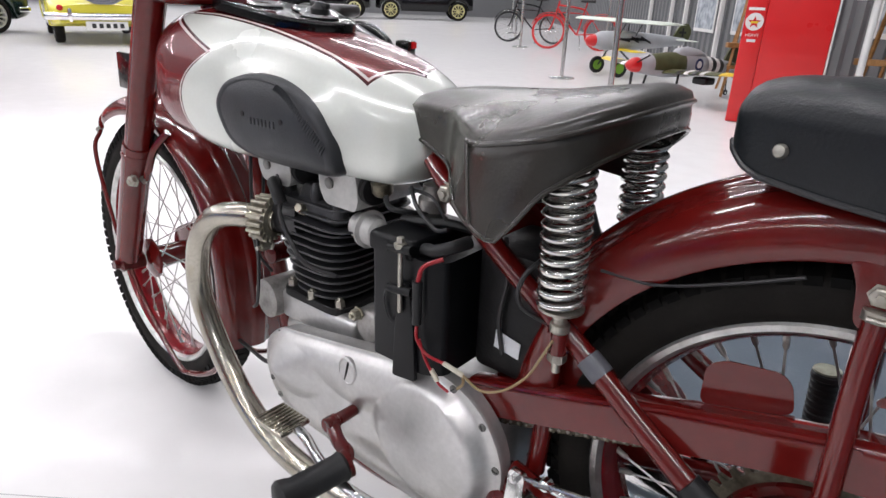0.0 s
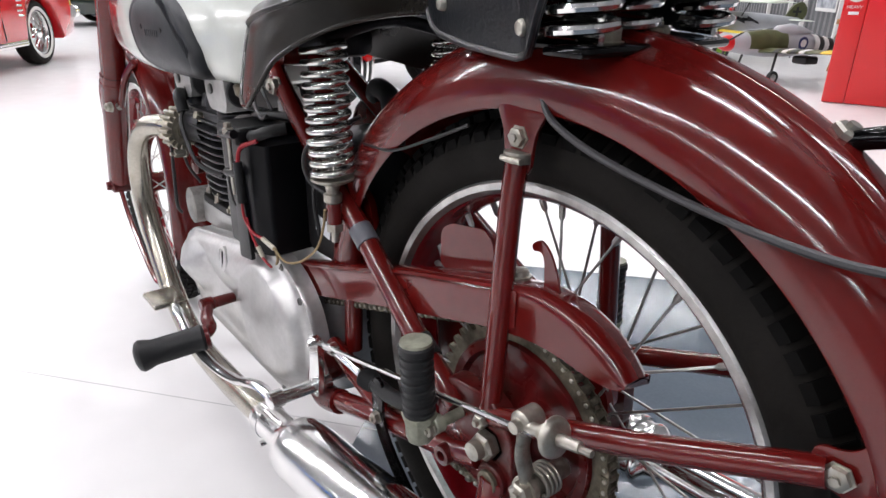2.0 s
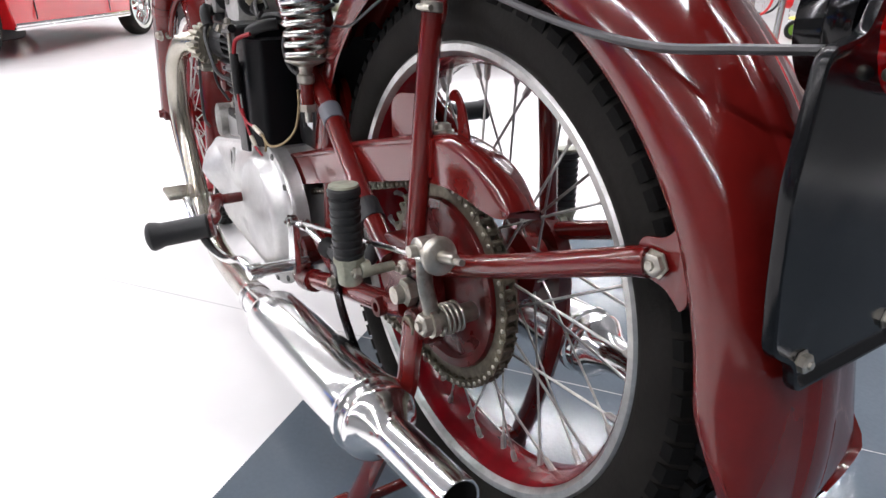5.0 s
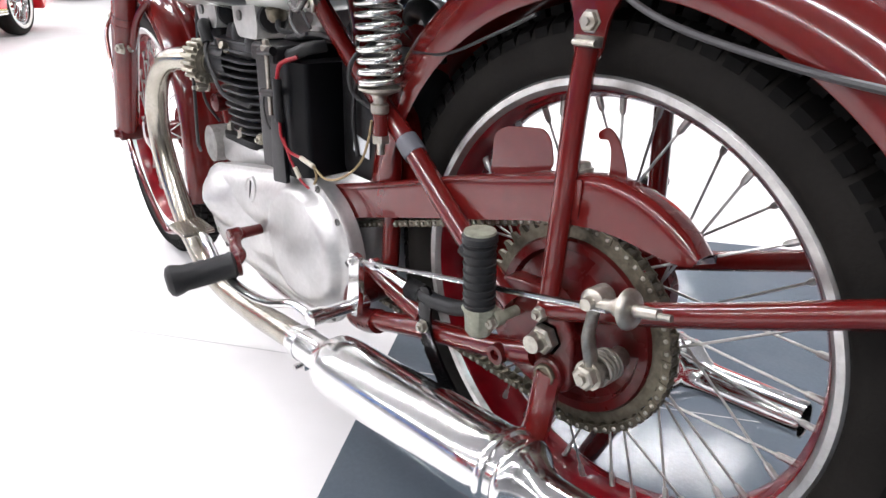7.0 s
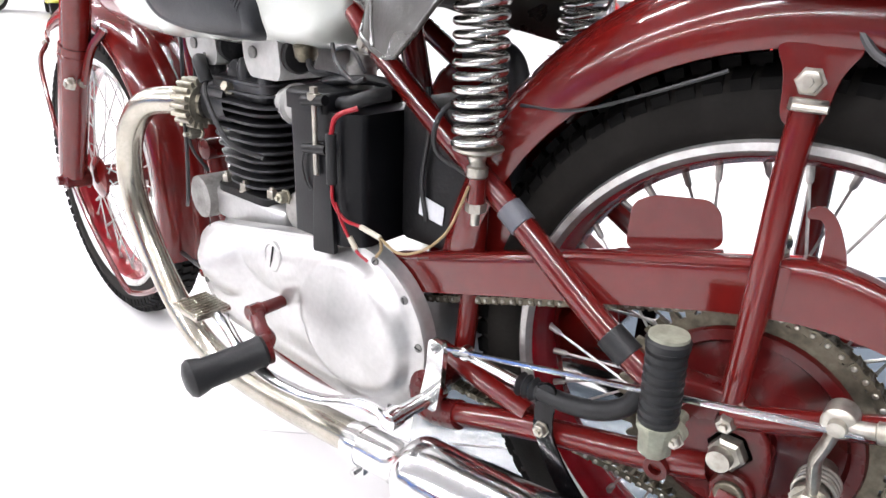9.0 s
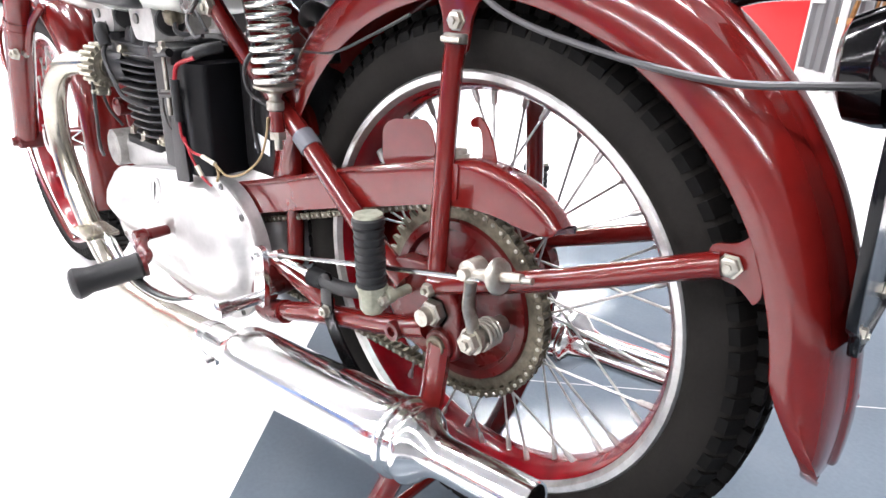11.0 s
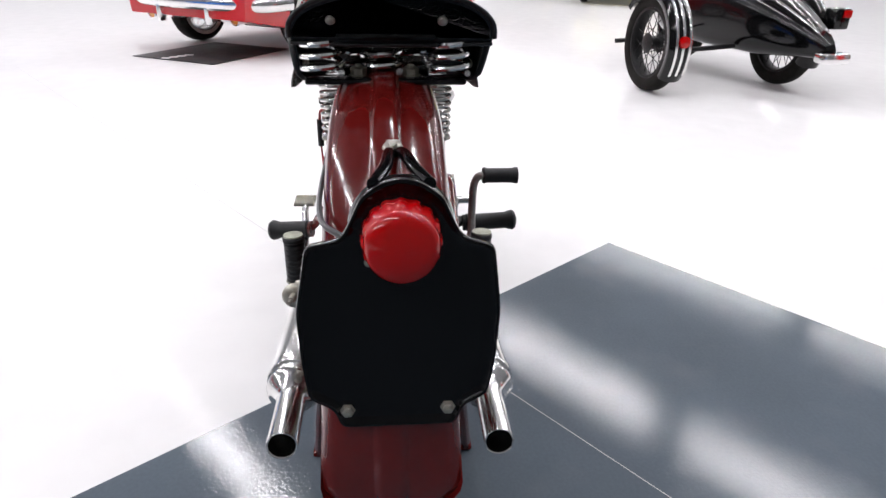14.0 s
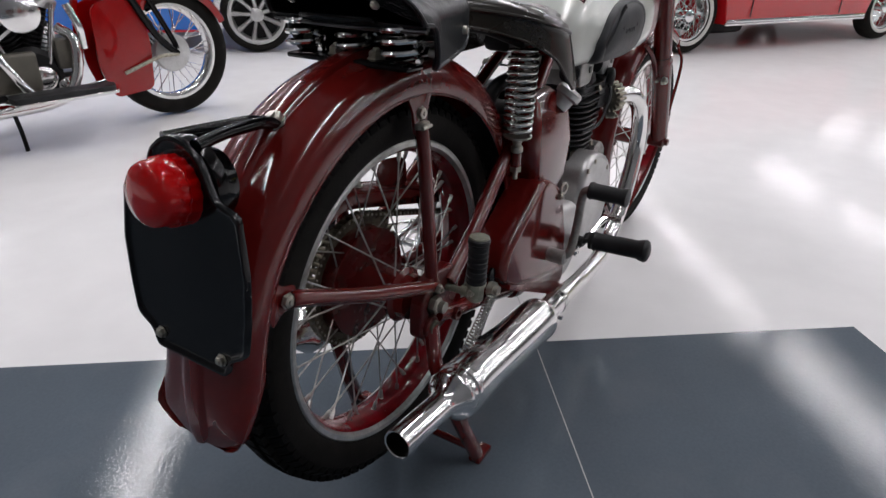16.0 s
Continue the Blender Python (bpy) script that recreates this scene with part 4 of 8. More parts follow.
for k in range(13):
    x, z = COVER[int((k + 0.4) * len(COVER) / 13) % len(COVER)]
    x, z = cx + (x - cx) * 0.962, cz + (z - cz) * 0.952
    bm = B()
    turned(bm, (x, CY - 0.1125, z), (0, -1, 0), [(0, 0.0058), (0.0022, 0.0056), (0.0030, 0.0046), (0.0031, 0.001)], 14)
    screw = part("cover_screw", bm, SCREW, primary)
    bm = B()
    box(bm, (-0.0045, -0.0006, -0.0007), (0.0045, 0.0006, 0.0007), m=Matrix.Translation((x, CY - 0.1157, z)) @ Matrix.Rotation(k * 1.1, 4, "Y"))
    part("slot", bm, IRON, screw)

bm = B()
box(bm, (-0.865, CY - 0.070, 0.205), (-0.60, CY + 0.085, 0.395), 0.03, 4)
box(bm, (-0.86, CY - 0.072, 0.385), (-0.665, CY + 0.080, 0.440), 0.012, 3)
box(bm, (-0.60, CY - 0.072, 0.215), (-0.37, CY + 0.090, 0.42), 0.04, 4)
case = part("crankcase", bm, ALLOY, BIKE, "cast alloy crankcase and gearbox")
for x, y in ((-0.838, -0.058), (-0.775, -0.066), (-0.715, -0.058), (-0.838, 0.06), (-0.715, 0.06)):
    bm = B()
    bolt(bm, (x, CY + y, 0.449), (0, 0, 1), 0.0085, 0.012)
    part("base_nut", bm, STEEL, case)
bm = B()
slab(bm, rounded([(-0.855, CY - 0.074), (-0.700, CY - 0.074), (-0.700, CY + 0.074), (-0.855, CY + 0.074)], 0.03), 0.436, 0.449, 0.003, plane="xy")
part("cylinder_base", bm, IRON, BIKE)
# finned cylinder block
bm = B()
box(bm, (-0.822, CY - 0.052, 0.44), (-0.730, CY + 0.052, 0.62), 0.03, 3)
barrel = part("cylinder_block", bm, IRON, BIKE, "black finned iron cylinder block")
for k in range(9):
    z = 0.456 + k * 0.0150
    grow = 0.034 * k / 9
    bm = B()
    slab(bm, rounded([(-0.840 - grow, CY - 0.070 - grow * 0.5), (-0.715 + grow, CY - 0.070 - grow * 0.5), (-0.715 + grow, CY + 0.070 + grow * 0.5), (-0.840 - grow, CY + 0.070 + grow * 0.5)], 0.055), z, z + 0.0036, plane="xy")
    part("fin", bm, FIN_IRON, barrel)
bm = B()
box(bm, (-0.862, CY - 0.080, 0.592), (-0.690, CY + 0.080, 0.628), 0.014, 3)
head = part("cylinder_head", bm, FIN_IRON, BIKE, "black finned cylinder head")
for z, grow in ((0.590, 0.004), (0.606, 0.0), (0.621, -0.004)):
    bm = B()
    slab(bm, rounded([(-0.880 - grow, CY - 0.088 - grow), (-0.672 + grow, CY - 0.088 - grow), (-0.672 + grow, CY + 0.088 + grow), (-0.880 - grow, CY + 0.088 + grow)], 0.045), z, z + 0.0034, plane="xy")
    part("head_fin", bm, FIN_IRON, head)
for s in (-1, 1):
    bm = B()
    turned(bm, mir(s, -0.80, 0.052, 0.584), (-0.09, s * 0.03, 0), [(0, 0.036), (0.045, 0.034), (0.052, 0.031), (0.053, 0.026)], 20)
    part("exhaust_port", bm, FIN_IRON, head)
    for x, r, z1 in ((-0.828, 0.017, 0.668), (-0.752, 0.010, 0.655), (-0.700, 0.012, 0.640)):
        bm = B()
        turned(bm, mir(s, x, 0.066, 0.610), (0.02, s * 0.05, 1), [(0, r * 1.25), (0.010, r), (z1 - 0.622, r), (z1 - 0.616, r * 0.75), (z1 - 0.610, r * 0.4)], 12)
        part("head_pillar", bm, FIN_IRON, head)
    bm = B()
    slab(bm, rounded([(-0.798, 0.612), (-0.742, 0.612), (-0.748, 0.640), (-0.762, 0.652), (-0.780, 0.650)], 0.012), CY + s * 0.03, CY + s * 0.072, 0.004)
    part("plug_boss", bm, FIN_IRON, head)
for x, deep in ((-0.842, 0.640), (-0.690, 0.634)):
    bm = B()
    slab(bm, rounded([(x - 0.034, deep + 0.022), (x - 0.022, deep), (x + 0.044, deep), (x + 0.050, deep + 0.016), (x + 0.046, 0.690), (x - 0.036, 0.690)], 0.010), CY - 0.084, CY + 0.084, 0.005)
    rocker = part("rocker_box", bm, ALLOY_PALE, BIKE, "pale alloy rocker box under the tank")
    for s in (-1, 1):
        bm = B()
        turned(bm, mir(s, x - 0.010, 0.084, 0.668), (0, s, 0), [(0, 0.0085), (0.003, 0.0085), (0.0042, 0.0068), (0.0043, 0.001)], 16)
        part("rocker_screw", bm, SCREW, rocker)
        bm = B()
        turned(bm, mir(s, x + 0.050, 0.058, 0.668), (1, s * 0.35, 0), [(0, 0.021), (0.006, 0.0235), (0.016, 0.0235), (0.019, 0.021), (0.020, 0.004)], 22)
        part("rocker_cap", bm, IRON, rocker, "black inspection cap")
for s in (-1, 1):
    bm = B()
    turned(bm, mir(s, -0.772, 0.070, 0.606), (0.15, s, 0.42), [(0, 0.011), (0.012, 0.011), (0.013, 0.008), (0.024, 0.0075)], 6)
    part("spark_plug", bm, BRASS, head, "brass spark plug body")
    bm = B()
    tube(bm, [mir(s, -0.800, 0.100, 0.622), mir(s, -0.788, 0.112, 0.602), mir(s, -0.765, 0.112, 0.565), mir(s, -0.735, 0.108, 0.535), mir(s, -0.690, 0.085, 0.520)], 0.0038, 8, 6)
    part("plug_lead", bm, BLACK_WIRE, head)
    bm = B()
    tube(bm, [mir(s, -0.828, 0.084, 0.640), mir(s, -0.822, 0.096, 0.646), mir(s, -0.808, 0.102, 0.638), mir(s, -0.799, 0.101, 0.618)], 0.0105, 10, 5)
    part("plug_cap", bm, RUBBER, head, "black rubber plug cap")
    bm = B()
    tube(bm, [mir(s, -0.842, 0.060, 0.690), mir(s, -0.80, 0.080, 0.690), mir(s, -0.76, 0.085, 0.684), mir(s, -0.72, 0.080, 0.694)], 0.0032, 8, 6)
    part("oil_feed", bm, CHAIN, head)
# carburettor and inlet behind the head
bm = B()
turned(bm, (-0.676, CY - 0.050, 0.600), (1, -0.10, 0.02), [(0, 0.020), (0.012, 0.016), (0.020, 0.019), (0.024, 0.029), (0.030, 0.030), (0.033, 0.024), (0.048, 0.020), (0.052, 0.014), (0.07, 0.014)], 24)
inlet = part("inlet_stub", bm, ALLOY_PALE, BIKE, "pale alloy inlet stub")
bm = B()
turned(bm, (-0.590, CY - 0.010, 0.605), (1, 0, 0.02), [(0, 0.026), (0.045, 0.026), (0.05, 0.030), (0.085, 0.030), (0.088, 0.022)], 20)
turned(bm, (-0.562, CY - 0.010, 0.545), (0, 0, 1), [(0, 0.022), (0.005, 0.026), (0.03, 0.026), (0.035, 0.021), (0.115, 0.021), (0.12, 0.016), (0.135, 0.014)], 20)
part("carburettor", bm, ALLOY_ROUGH, BIKE, "stained alloy carburettor")
bm = B()
turned(bm, (-0.610, CY - 0.062, 0.665), (0, -0.2, 1), [(0, 0.012), (0.006, 0.016), (0.020, 0.016), (0.024, 0.009), (0.036, 0.008)], 14)
part("fuel_tap", bm, CHAIN, BIKE, "dull fuel tap")
bm = B()
tube(bm, [(-0.606, CY - 0.064, 0.672), (-0.585, CY - 0.075, 0.655), (-0.562, CY - 0.060, 0.650), (-0.556, CY - 0.030, 0.640)], 0.0042, 8, 6)
part("fuel_hose", bm, RUBBER, BIKE)
# magneto behind the cylinders
bm = B()
turned(bm, (-0.622, CY - 0.086, 0.452), (0, 1, 0), [(0, 0.020), (0.004, 0.026), (0.010, 0.030), (0.14, 0.030)], 22)
mag = part("magneto", bm, ALLOY_ROUGH, BIKE, "dull alloy magneto body")
bm = B()
bolt(bm, (-0.640, CY - 0.088, 0.474), (0, -1, 0), 0.009, 0.012)
part("terminal", bm, BRASS, mag)
bm = B()
turned(bm, (-0.885, CY - 0.086, 0.415), (0.1, 1, 0), [(0, 0.030), (0.003, 0.036), (0.16, 0.036), (0.165, 0.03)], 26)
part("dynamo", bm, ALLOY_ROUGH, BIKE, "dull alloy dynamo ahead of the cylinders")
bm = B()
turned(bm, (-0.895, CY - 0.066, 0.492), (0, 1, 0), [(0, 0.012), (0.004, 0.018), (0.11, 0.018)], 16)
part("clamp_band", bm, MAROON_WORN, BIKE)
# timing cover and gearbox cover on the right
bm = B()
slab(bm, rounded([(-0.83, 0.43), (-0.72, 0.475), (-0.64, 0.455), (-0.62, 0.35), (-0.66, 0.25), (-0.74, 0.215), (-0.82, 0.25), (-0.86, 0.34)], 0.05, 6), CY + 0.07, CY + 0.125, 0.02)
tim = part("timing_cover", bm, ALLOY, BIKE, "polished alloy timing cover")
for x, z in ((-0.70, 0.452), (-0.655, 0.44), (-0.645, 0.36), (-0.80, 0.41)):
    bm = B()
    turned(bm, (x, CY + 0.122, z), (0, 1, 0), [(0, 0.0065), (0.004, 0.0065), (0.006, 0.004)], 12)
    part("cover_screw", bm, STEEL, tim)
bm = B()
slab(bm, rounded([(-0.58, 0.40), (-0.46, 0.41), (-0.375, 0.38), (-0.36, 0.29), (-0.42, 0.225), (-0.54, 0.215), (-0.60, 0.26)], 0.05, 6), CY + 0.075, CY + 0.140, 0.02)
gear = part("gearbox_cover", bm, ALLOY, BIKE, "alloy gearbox end cover")
bm = B()
tube(bm, [(-0.53, CY + 0.15, 0.29), (-0.56, CY + 0.165, 0.30), (-0.63, CY + 0.175, 0.325), (-0.66, CY + 0.185, 0.335)], 0.007, 8, 5)
turned(bm, (-0.53, CY + 0.138, 0.29), (0, 1, 0), [(0, 0.014), (0.022, 0.014), (0.026, 0.008)], 12)
turned(bm, (-0.66, CY + 0.175, 0.335), (0, 1, 0), [(0, 0.011), (0.045, 0.011)], 12)
part("gear_lever", bm, CHROME, BIKE, "chrome gear lever")

# ---- frame ----
bm = B()
tube(bm, [(-1.035, CY, 0.78), (-1.00, CY, 0.60), (-0.945, CY, 0.36), (-0.91, CY, 0.24), (-0.86, CY, 0.20)], 0.019, 14, 6)
part("down_tube", bm, MAROON, BIKE)
bm = B()
tube(bm, [(-1.04, CY, 0.84), (-0.80, CY, 0.80), (-0.56, CY, 0.765), (-0.49, CY, 0.745)], 0.018, 14, 6)
tube(bm, [(-0.495, CY, 0.755), (-0.455, CY, 0.60), (-0.415, CY, 0.42), (-0.385, CY, 0.30)], 0.017, 14, 6)
part("frame_tube", bm, MAROON, BIKE)
bm = B()
turned(bm, (-0.512, CY - 0.055, 0.738), (0, 1, 0), [(0, 0.016), (0.004, 0.020), (0.106, 0.020), (0.11, 0.016)], 16)
part("seat_lug", bm, MAROON, BIKE)
bm = B()
bolt(bm, (-0.486, CY - 0.070, 0.696), (0, -1, 0), 0.012, 0.010)
part("lug_bolt", bm, STEEL, BIKE)
for s in (-1, 1):
    bm = B()
    tube(bm, [mir(s, -0.86, 0.03, 0.20), mir(s, -0.70, 0.075, 0.195), mir(s, -0.50, 0.085, 0.215), mir(s, -0.355, 0.085, 0.315)], 0.014, 12, 6)
    part("cradle_tube", bm, MAROON, BIKE)
    bm = B()
    turned(bm, mir(s, -0.348, 0.06, 0.312), (0, s, 0), [(0, 0.026), (0.045, 0.026), (0.048, 0.02)], 18)
    bolt(bm, mir(s, -0.348, 0.108, 0.312), (0, s, 0), 0.010, 0.008)
    part("frame_lug", bm, MAROON_WORN, BIKE)
# uprights behind the gearbox
bm = B()
tube(bm, [(-0.315, CY - 0.06, 0.575), (-0.318, CY - 0.06, 0.45), (-0.325, CY - 0.06, 0.34)], 0.013, 12, 4)
part("frame_strut", bm, MAROON, BIKE)
bm = B()
slab(bm, rounded([(-0.36, 0.60), (-0.295, 0.575), (-0.27, 0.47), (-0.33, 0.42), (-0.37, 0.46)], 0.02), CY - 0.045, CY - 0.035)
part("inner_panel", bm, MAROON, BIKE)
# tape and cable on the seat stay
bm = B()
a, b = V3((-0.262, CY - 0.0818, 0.5505)), V3((-0.240, CY - 0.0834, 0.5358))
turned(bm, a, b - a, [(0, 0.0142), (0.0005, 0.0150), (0.0265, 0.0150), (0.027, 0.0142)], 16)
part("tape", bm, paint("grey_tape", (0.10, 0.105, 0.12), 0.5), BIKE, "grey tape wrapped round the frame tube")
bm = B()
a, b = V3((-0.125, CY - 0.0965, 0.4600)), V3((-0.100, CY - 0.0985, 0.4455))
turned(bm, a, b - a, [(0, 0.0142), (0.0005, 0.0155), (0.0285, 0.0155), (0.029, 0.0142)], 16)
part("tape", bm, RUBBER, BIKE)

# ---- battery, case and wiring ----
bm = B()
slab(bm, rounded([(-0.564, CY - 0.130), (-0.470, CY - 0.130), (-0.446, CY - 0.112), (-0.446, CY - 0.008), (-0.564, CY - 0.008)], 0.007, 4), 0.458, 0.622, plane="xy")
battery = part("battery", bm, PLASTIC, BIKE, "black plastic battery case held by a strap")
bm = B()
slab(bm, rounded([(-0.568, CY - 0.134), (-0.492, CY - 0.134), (-0.488, CY - 0.120), (-0.488, CY - 0.004), (-0.568, CY - 0.004)], 0.008, 4), 0.618, 0.642, 0.008, plane="xy")
part("lid", bm, PLASTIC, battery)
bm = B()
tube(bm, [(-0.486, CY - 0.112, 0.630), (-0.466, CY - 0.116, 0.634), (-0.446, CY - 0.108, 0.642), (-0.436, CY - 0.085, 0.646)], 0.0095, 12, 5, flat=0.9)
part("terminal_cover", bm, RUBBER, battery, "black rubber terminal cover")
bm = B()
tube(bm, [(-0.560, CY - 0.070, 0.644), (-0.520, CY - 0.074, 0.650), (-0.480, CY - 0.066, 0.654), (-0.448, CY - 0.050, 0.648)], 0.009, 12, 5, flat=0.7)
part("terminal_cover", bm, RUBBER, battery)
bm = B()
slab(bm, rounded([(-0.508, 0.586), (-0.492, 0.586), (-0.482, 0.520), (-0.478, 0.446), (-0.520, 0.440), (-0.516, 0.520)], 0.005), CY - 0.1305, CY - 0.1365, 0.0015)
part("strap_plate", bm, PLASTIC, battery, "grey-black strap plate")
bm = B()
rod(bm, (-0.502, CY - 0.141, 0.546), (-0.502, CY - 0.141, 0.640), 0.0033, seg=10)
turned(bm, (-0.502, CY - 0.141, 0.634), (0, 0, 1), [(0, 0.0055), (0.002, 0.0085), (0.008, 0.0085), (0.0095, 0.0055), (0.016, 0.0050), (0.017, 0.001)], 6)
part("strap_bolt", bm, STEEL, battery, "worn plated strap bolt")
for z, w in ((0.634, 0.020), (0.577, 0.021)):
    bm = B()
    rod(bm, (-0.502 - w, CY - 0.141, z - 0.002), (-0.502 + w, CY - 0.141, z + 0.003), 0.0062, seg=10)
    part("cross_bar", bm, PLASTIC, battery)
bm = B()
tube(bm, [(-0.528, CY - 0.137, 0.573), (-0.538, CY - 0.134, 0.552), (-0.534, CY - 0.133, 0.530), (-0.525, CY - 0.133, 0.520)], 0.0016, 6, 5)
part("tie_wire", bm, BLACK_WIRE, battery)
# near-black box added to stand in for the deep shade behind the battery
bm = B()
box(bm, (-0.436, CY - 0.066, 0.462), (-0.325, CY + 0.055, 0.640), 0.012)
gap_fill = part("battery_gap_fill", bm, IRON, BIKE, "near-black box standing in for the shaded gap behind the battery")
bm = B()
slab(bm, [(-0.400, 0.505), (-0.362, 0.499), (-0.360, 0.522), (-0.398, 0.530)], CY - 0.0675, CY - 0.0685)
part("label", bm, LABEL_WHITE, gap_fill, "small white label")
bm = B()
tube(bm, [(-0.445, CY - 0.125, 0.632), (-0.462, CY - 0.142, 0.622), (-0.468, CY - 0.146, 0.600)], 0.0030, 8, 6)
part("battery_wire", bm, RED_WIRE, BIKE, "red battery wire")
bm = B()
tube(bm, [(-0.468, CY - 0.146, 0.545), (-0.468, CY - 0.145, 0.520), (-0.452, CY - 0.142, 0.502), (-0.425, CY - 0.138, 0.498)], 0.0021, 8, 6)
tube(bm, [(-0.466, CY - 0.143, 0.520), (-0.457, CY - 0.141, 0.495), (-0.440, CY - 0.136, 0.465), (-0.425, CY - 0.130, 0.452)], 0.0020, 8, 6)
wires = part("wiring", bm, RED_WIRE, BIKE, "red battery wires with crimped joints")
bm = B()
rod(bm, (-0.468, CY - 0.146, 0.602), (-0.468, CY - 0.146, 0.543), 0.0065)
part("fuse_sleeve", bm, RUBBER, wires)
bm = B()
rod(bm, (-0.428, CY - 0.138, 0.498), (-0.398, CY - 0.136, 0.492), 0.0034)
rod(bm, (-0.448, CY - 0.138, 0.480), (-0.440, CY - 0.135, 0.465), 0.0034)
part("crimp", bm, CLEAR, wires)
bm = B()
tube(bm, [(-0.398, CY - 0.136, 0.492), (-0.372, CY - 0.133, 0.480), (-0.345, CY - 0.122, 0.488), (-0.322, CY - 0.110, 0.512), (-0.305, CY - 0.108, 0.548), (-0.293, CY - 0.112, 0.572)], 0.0017, 8, 8)
tube(bm, [(-0.400, CY - 0.134, 0.492), (-0.402, CY - 0.13, 0.475), (-0.412, CY - 0.128, 0.462)], 0.002, 8, 5)
part("loom_wire", bm, TAN_WIRE, wires)
bm = B()
tube(bm, [(-0.90, CY - 0.10, 0.40), (-0.86, CY - 0.118, 0.43), (-0.845, CY - 0.12, 0.50), (-0.85, CY - 0.115, 0.56)], 0.003, 8, 6)
part("cable", bm, BLACK_WIRE, wires)
bm = B()
tube(bm, [(-0.55, CY - 0.07, 0.69), (-0.52, CY - 0.09, 0.672), (-0.48, CY - 0.10, 0.655), (-0.46, CY - 0.10, 0.66)], 0.003, 8, 6)
part("cable", bm, BLACK_WIRE, wires)
bm = B()
tube(bm, [(-0.57, CY - 0.05, 0.68), (-0.50, CY - 0.085, 0.69), (-0.475, CY - 0.085, 0.665)], 0.0025, 8, 6)
part("cable", bm, BLACK_WIRE, wires)
bm = B()
tube(bm, [(-0.40, CY - 0.058, 0.655), (-0.385, CY - 0.071, 0.61), (-0.392, CY - 0.073, 0.55), (-0.385, CY - 0.071, 0.50)], 0.003, 8, 6)
part("cable", bm, BLACK_WIRE, wires)
bm = B()
tube(bm, [(-0.30, CY - 0.05, 0.68), (-0.335, CY - 0.105, 0.645), (-0.345, CY - 0.105, 0.60), (-0.315, CY - 0.085, 0.575)], 0.003, 8, 6)
part("cable", bm, BLACK_WIRE, wires)
bm = B()
tube(bm, [(-0.93, CY - 0.06, 0.70), (-0.925, CY - 0.07, 0.60), (-0.925, CY - 0.07, 0.50), (-0.91, CY - 0.05, 0.45)], 0.003, 8, 6)
part("cable", bm, BLACK_WIRE, wires)
bm = B()
tube(bm, [(-0.905, CY - 0.05, 0.70), (-0.90, CY - 0.06, 0.64), (-0.912, CY - 0.06, 0.54)], 0.0028, 8, 6)
part("cable", bm, BLACK_WIRE, wires)
bm = B()
tube(bm, [(-1.10, CY - 0.05, 0.265), (-1.0, CY - 0.06, 0.262), (-0.90, CY - 0.08, 0.275), (-0.86, CY - 0.08, 0.31)], 0.004, 8, 6)
part("cable", bm, BLACK_WIRE, wires)
# tail lamp cable slung along the mudguard
bm = B()
tube(bm, [(0.010, CY - 0.068, 0.745), (0.028, CY - 0.073, 0.728), (0.072, CY - 0.0755, 0.711), (0.135, CY - 0.077, 0.697), (0.204, CY - 0.078, 0.686), (0.265, CY - 0.074, 0.681), (0.312, CY - 0.062, 0.684), (0.350, CY - 0.034, 0.686)], 0.0032, 8, 10)
part("tail_lamp_cable", bm, paint("grey_cable_sheath", (0.05, 0.05, 0.052), 0.4), BIKE, "grey sheathed tail lamp cable")
bm = B()
tube(bm, [(-0.265, CY - 0.070, 0.655), (-0.20, CY - 0.075, 0.660), (-0.13, CY - 0.078, 0.685), (-0.07, CY - 0.078, 0.71)], 0.0018, 6, 8)
part("thin_wire", bm, BLACK_WIRE, BIKE)

# oil tank and tool box on the right
bm = B()
loops = []
for z, x0, x1, y in ((0.430, -0.50, -0.40, 0.105), (0.48, -0.53, -0.36, 0.118), (0.56, -0.535, -0.335, 0.122), (0.62, -0.515, -0.335, 0.118), (0.655, -0.49, -0.355, 0.104), (0.672, -0.465, -0.375, 0.085)):
    loops.append([(a, b, z) for a, b in rounded([(x0, CY + 0.055), (x1, CY + 0.055), (x1, CY + y), (x0, CY + y)], 0.035, 5)])
rings(bm, loops)
oil = part("oil_tank", bm, MAROON, BIKE, "glossy maroon oil tank with alloy filler cap", 60)
bm = B()
turned(bm, (-0.465, CY + 0.112, 0.640), (-0.45, 0.45, 0.8), [(-0.01, 0.018), (0.012, 0.020), (0.016, 0.027), (0.028, 0.028), (0.034, 0.024), (0.036, 0.004)], 24)
part("oil_cap", bm, ALLOY, oil, "alloy filler cap")
bm = B()
slab(bm, rounded([(-0.355, 0.518), (-0.452, 0.470), (-0.500, 0.350), (-0.512, 0.215), (-0.46, 0.205), (-0.200, 0.345), (-0.180, 0.385), (-0.205, 0.425)], 0.03, 6), CY + 0.070, CY + 0.142, 0.016)
tool = part("tool_box", bm, MAROON, BIKE, "wedge-shaped glossy maroon tool box", 55)
bm = B()
torus(bm, (-0.440, CY + 0.146, 0.470), (0.2, 1, 0), 0.011, 0.003, 20, 8)
bolt(bm, (-0.428, CY + 0.142, 0.455), (0, 1, 0), 0.007, 0.006)
part("box_latch", bm, STEEL, tool)
bm = B()
slab(bm, [(-0.500, 0.213), (-0.46, 0.202), (-0.205, 0.338), (-0.21, 0.345)], CY + 0.072, CY + 0.1445)
part("bead", bm, MAROON, tool)
bm = B()
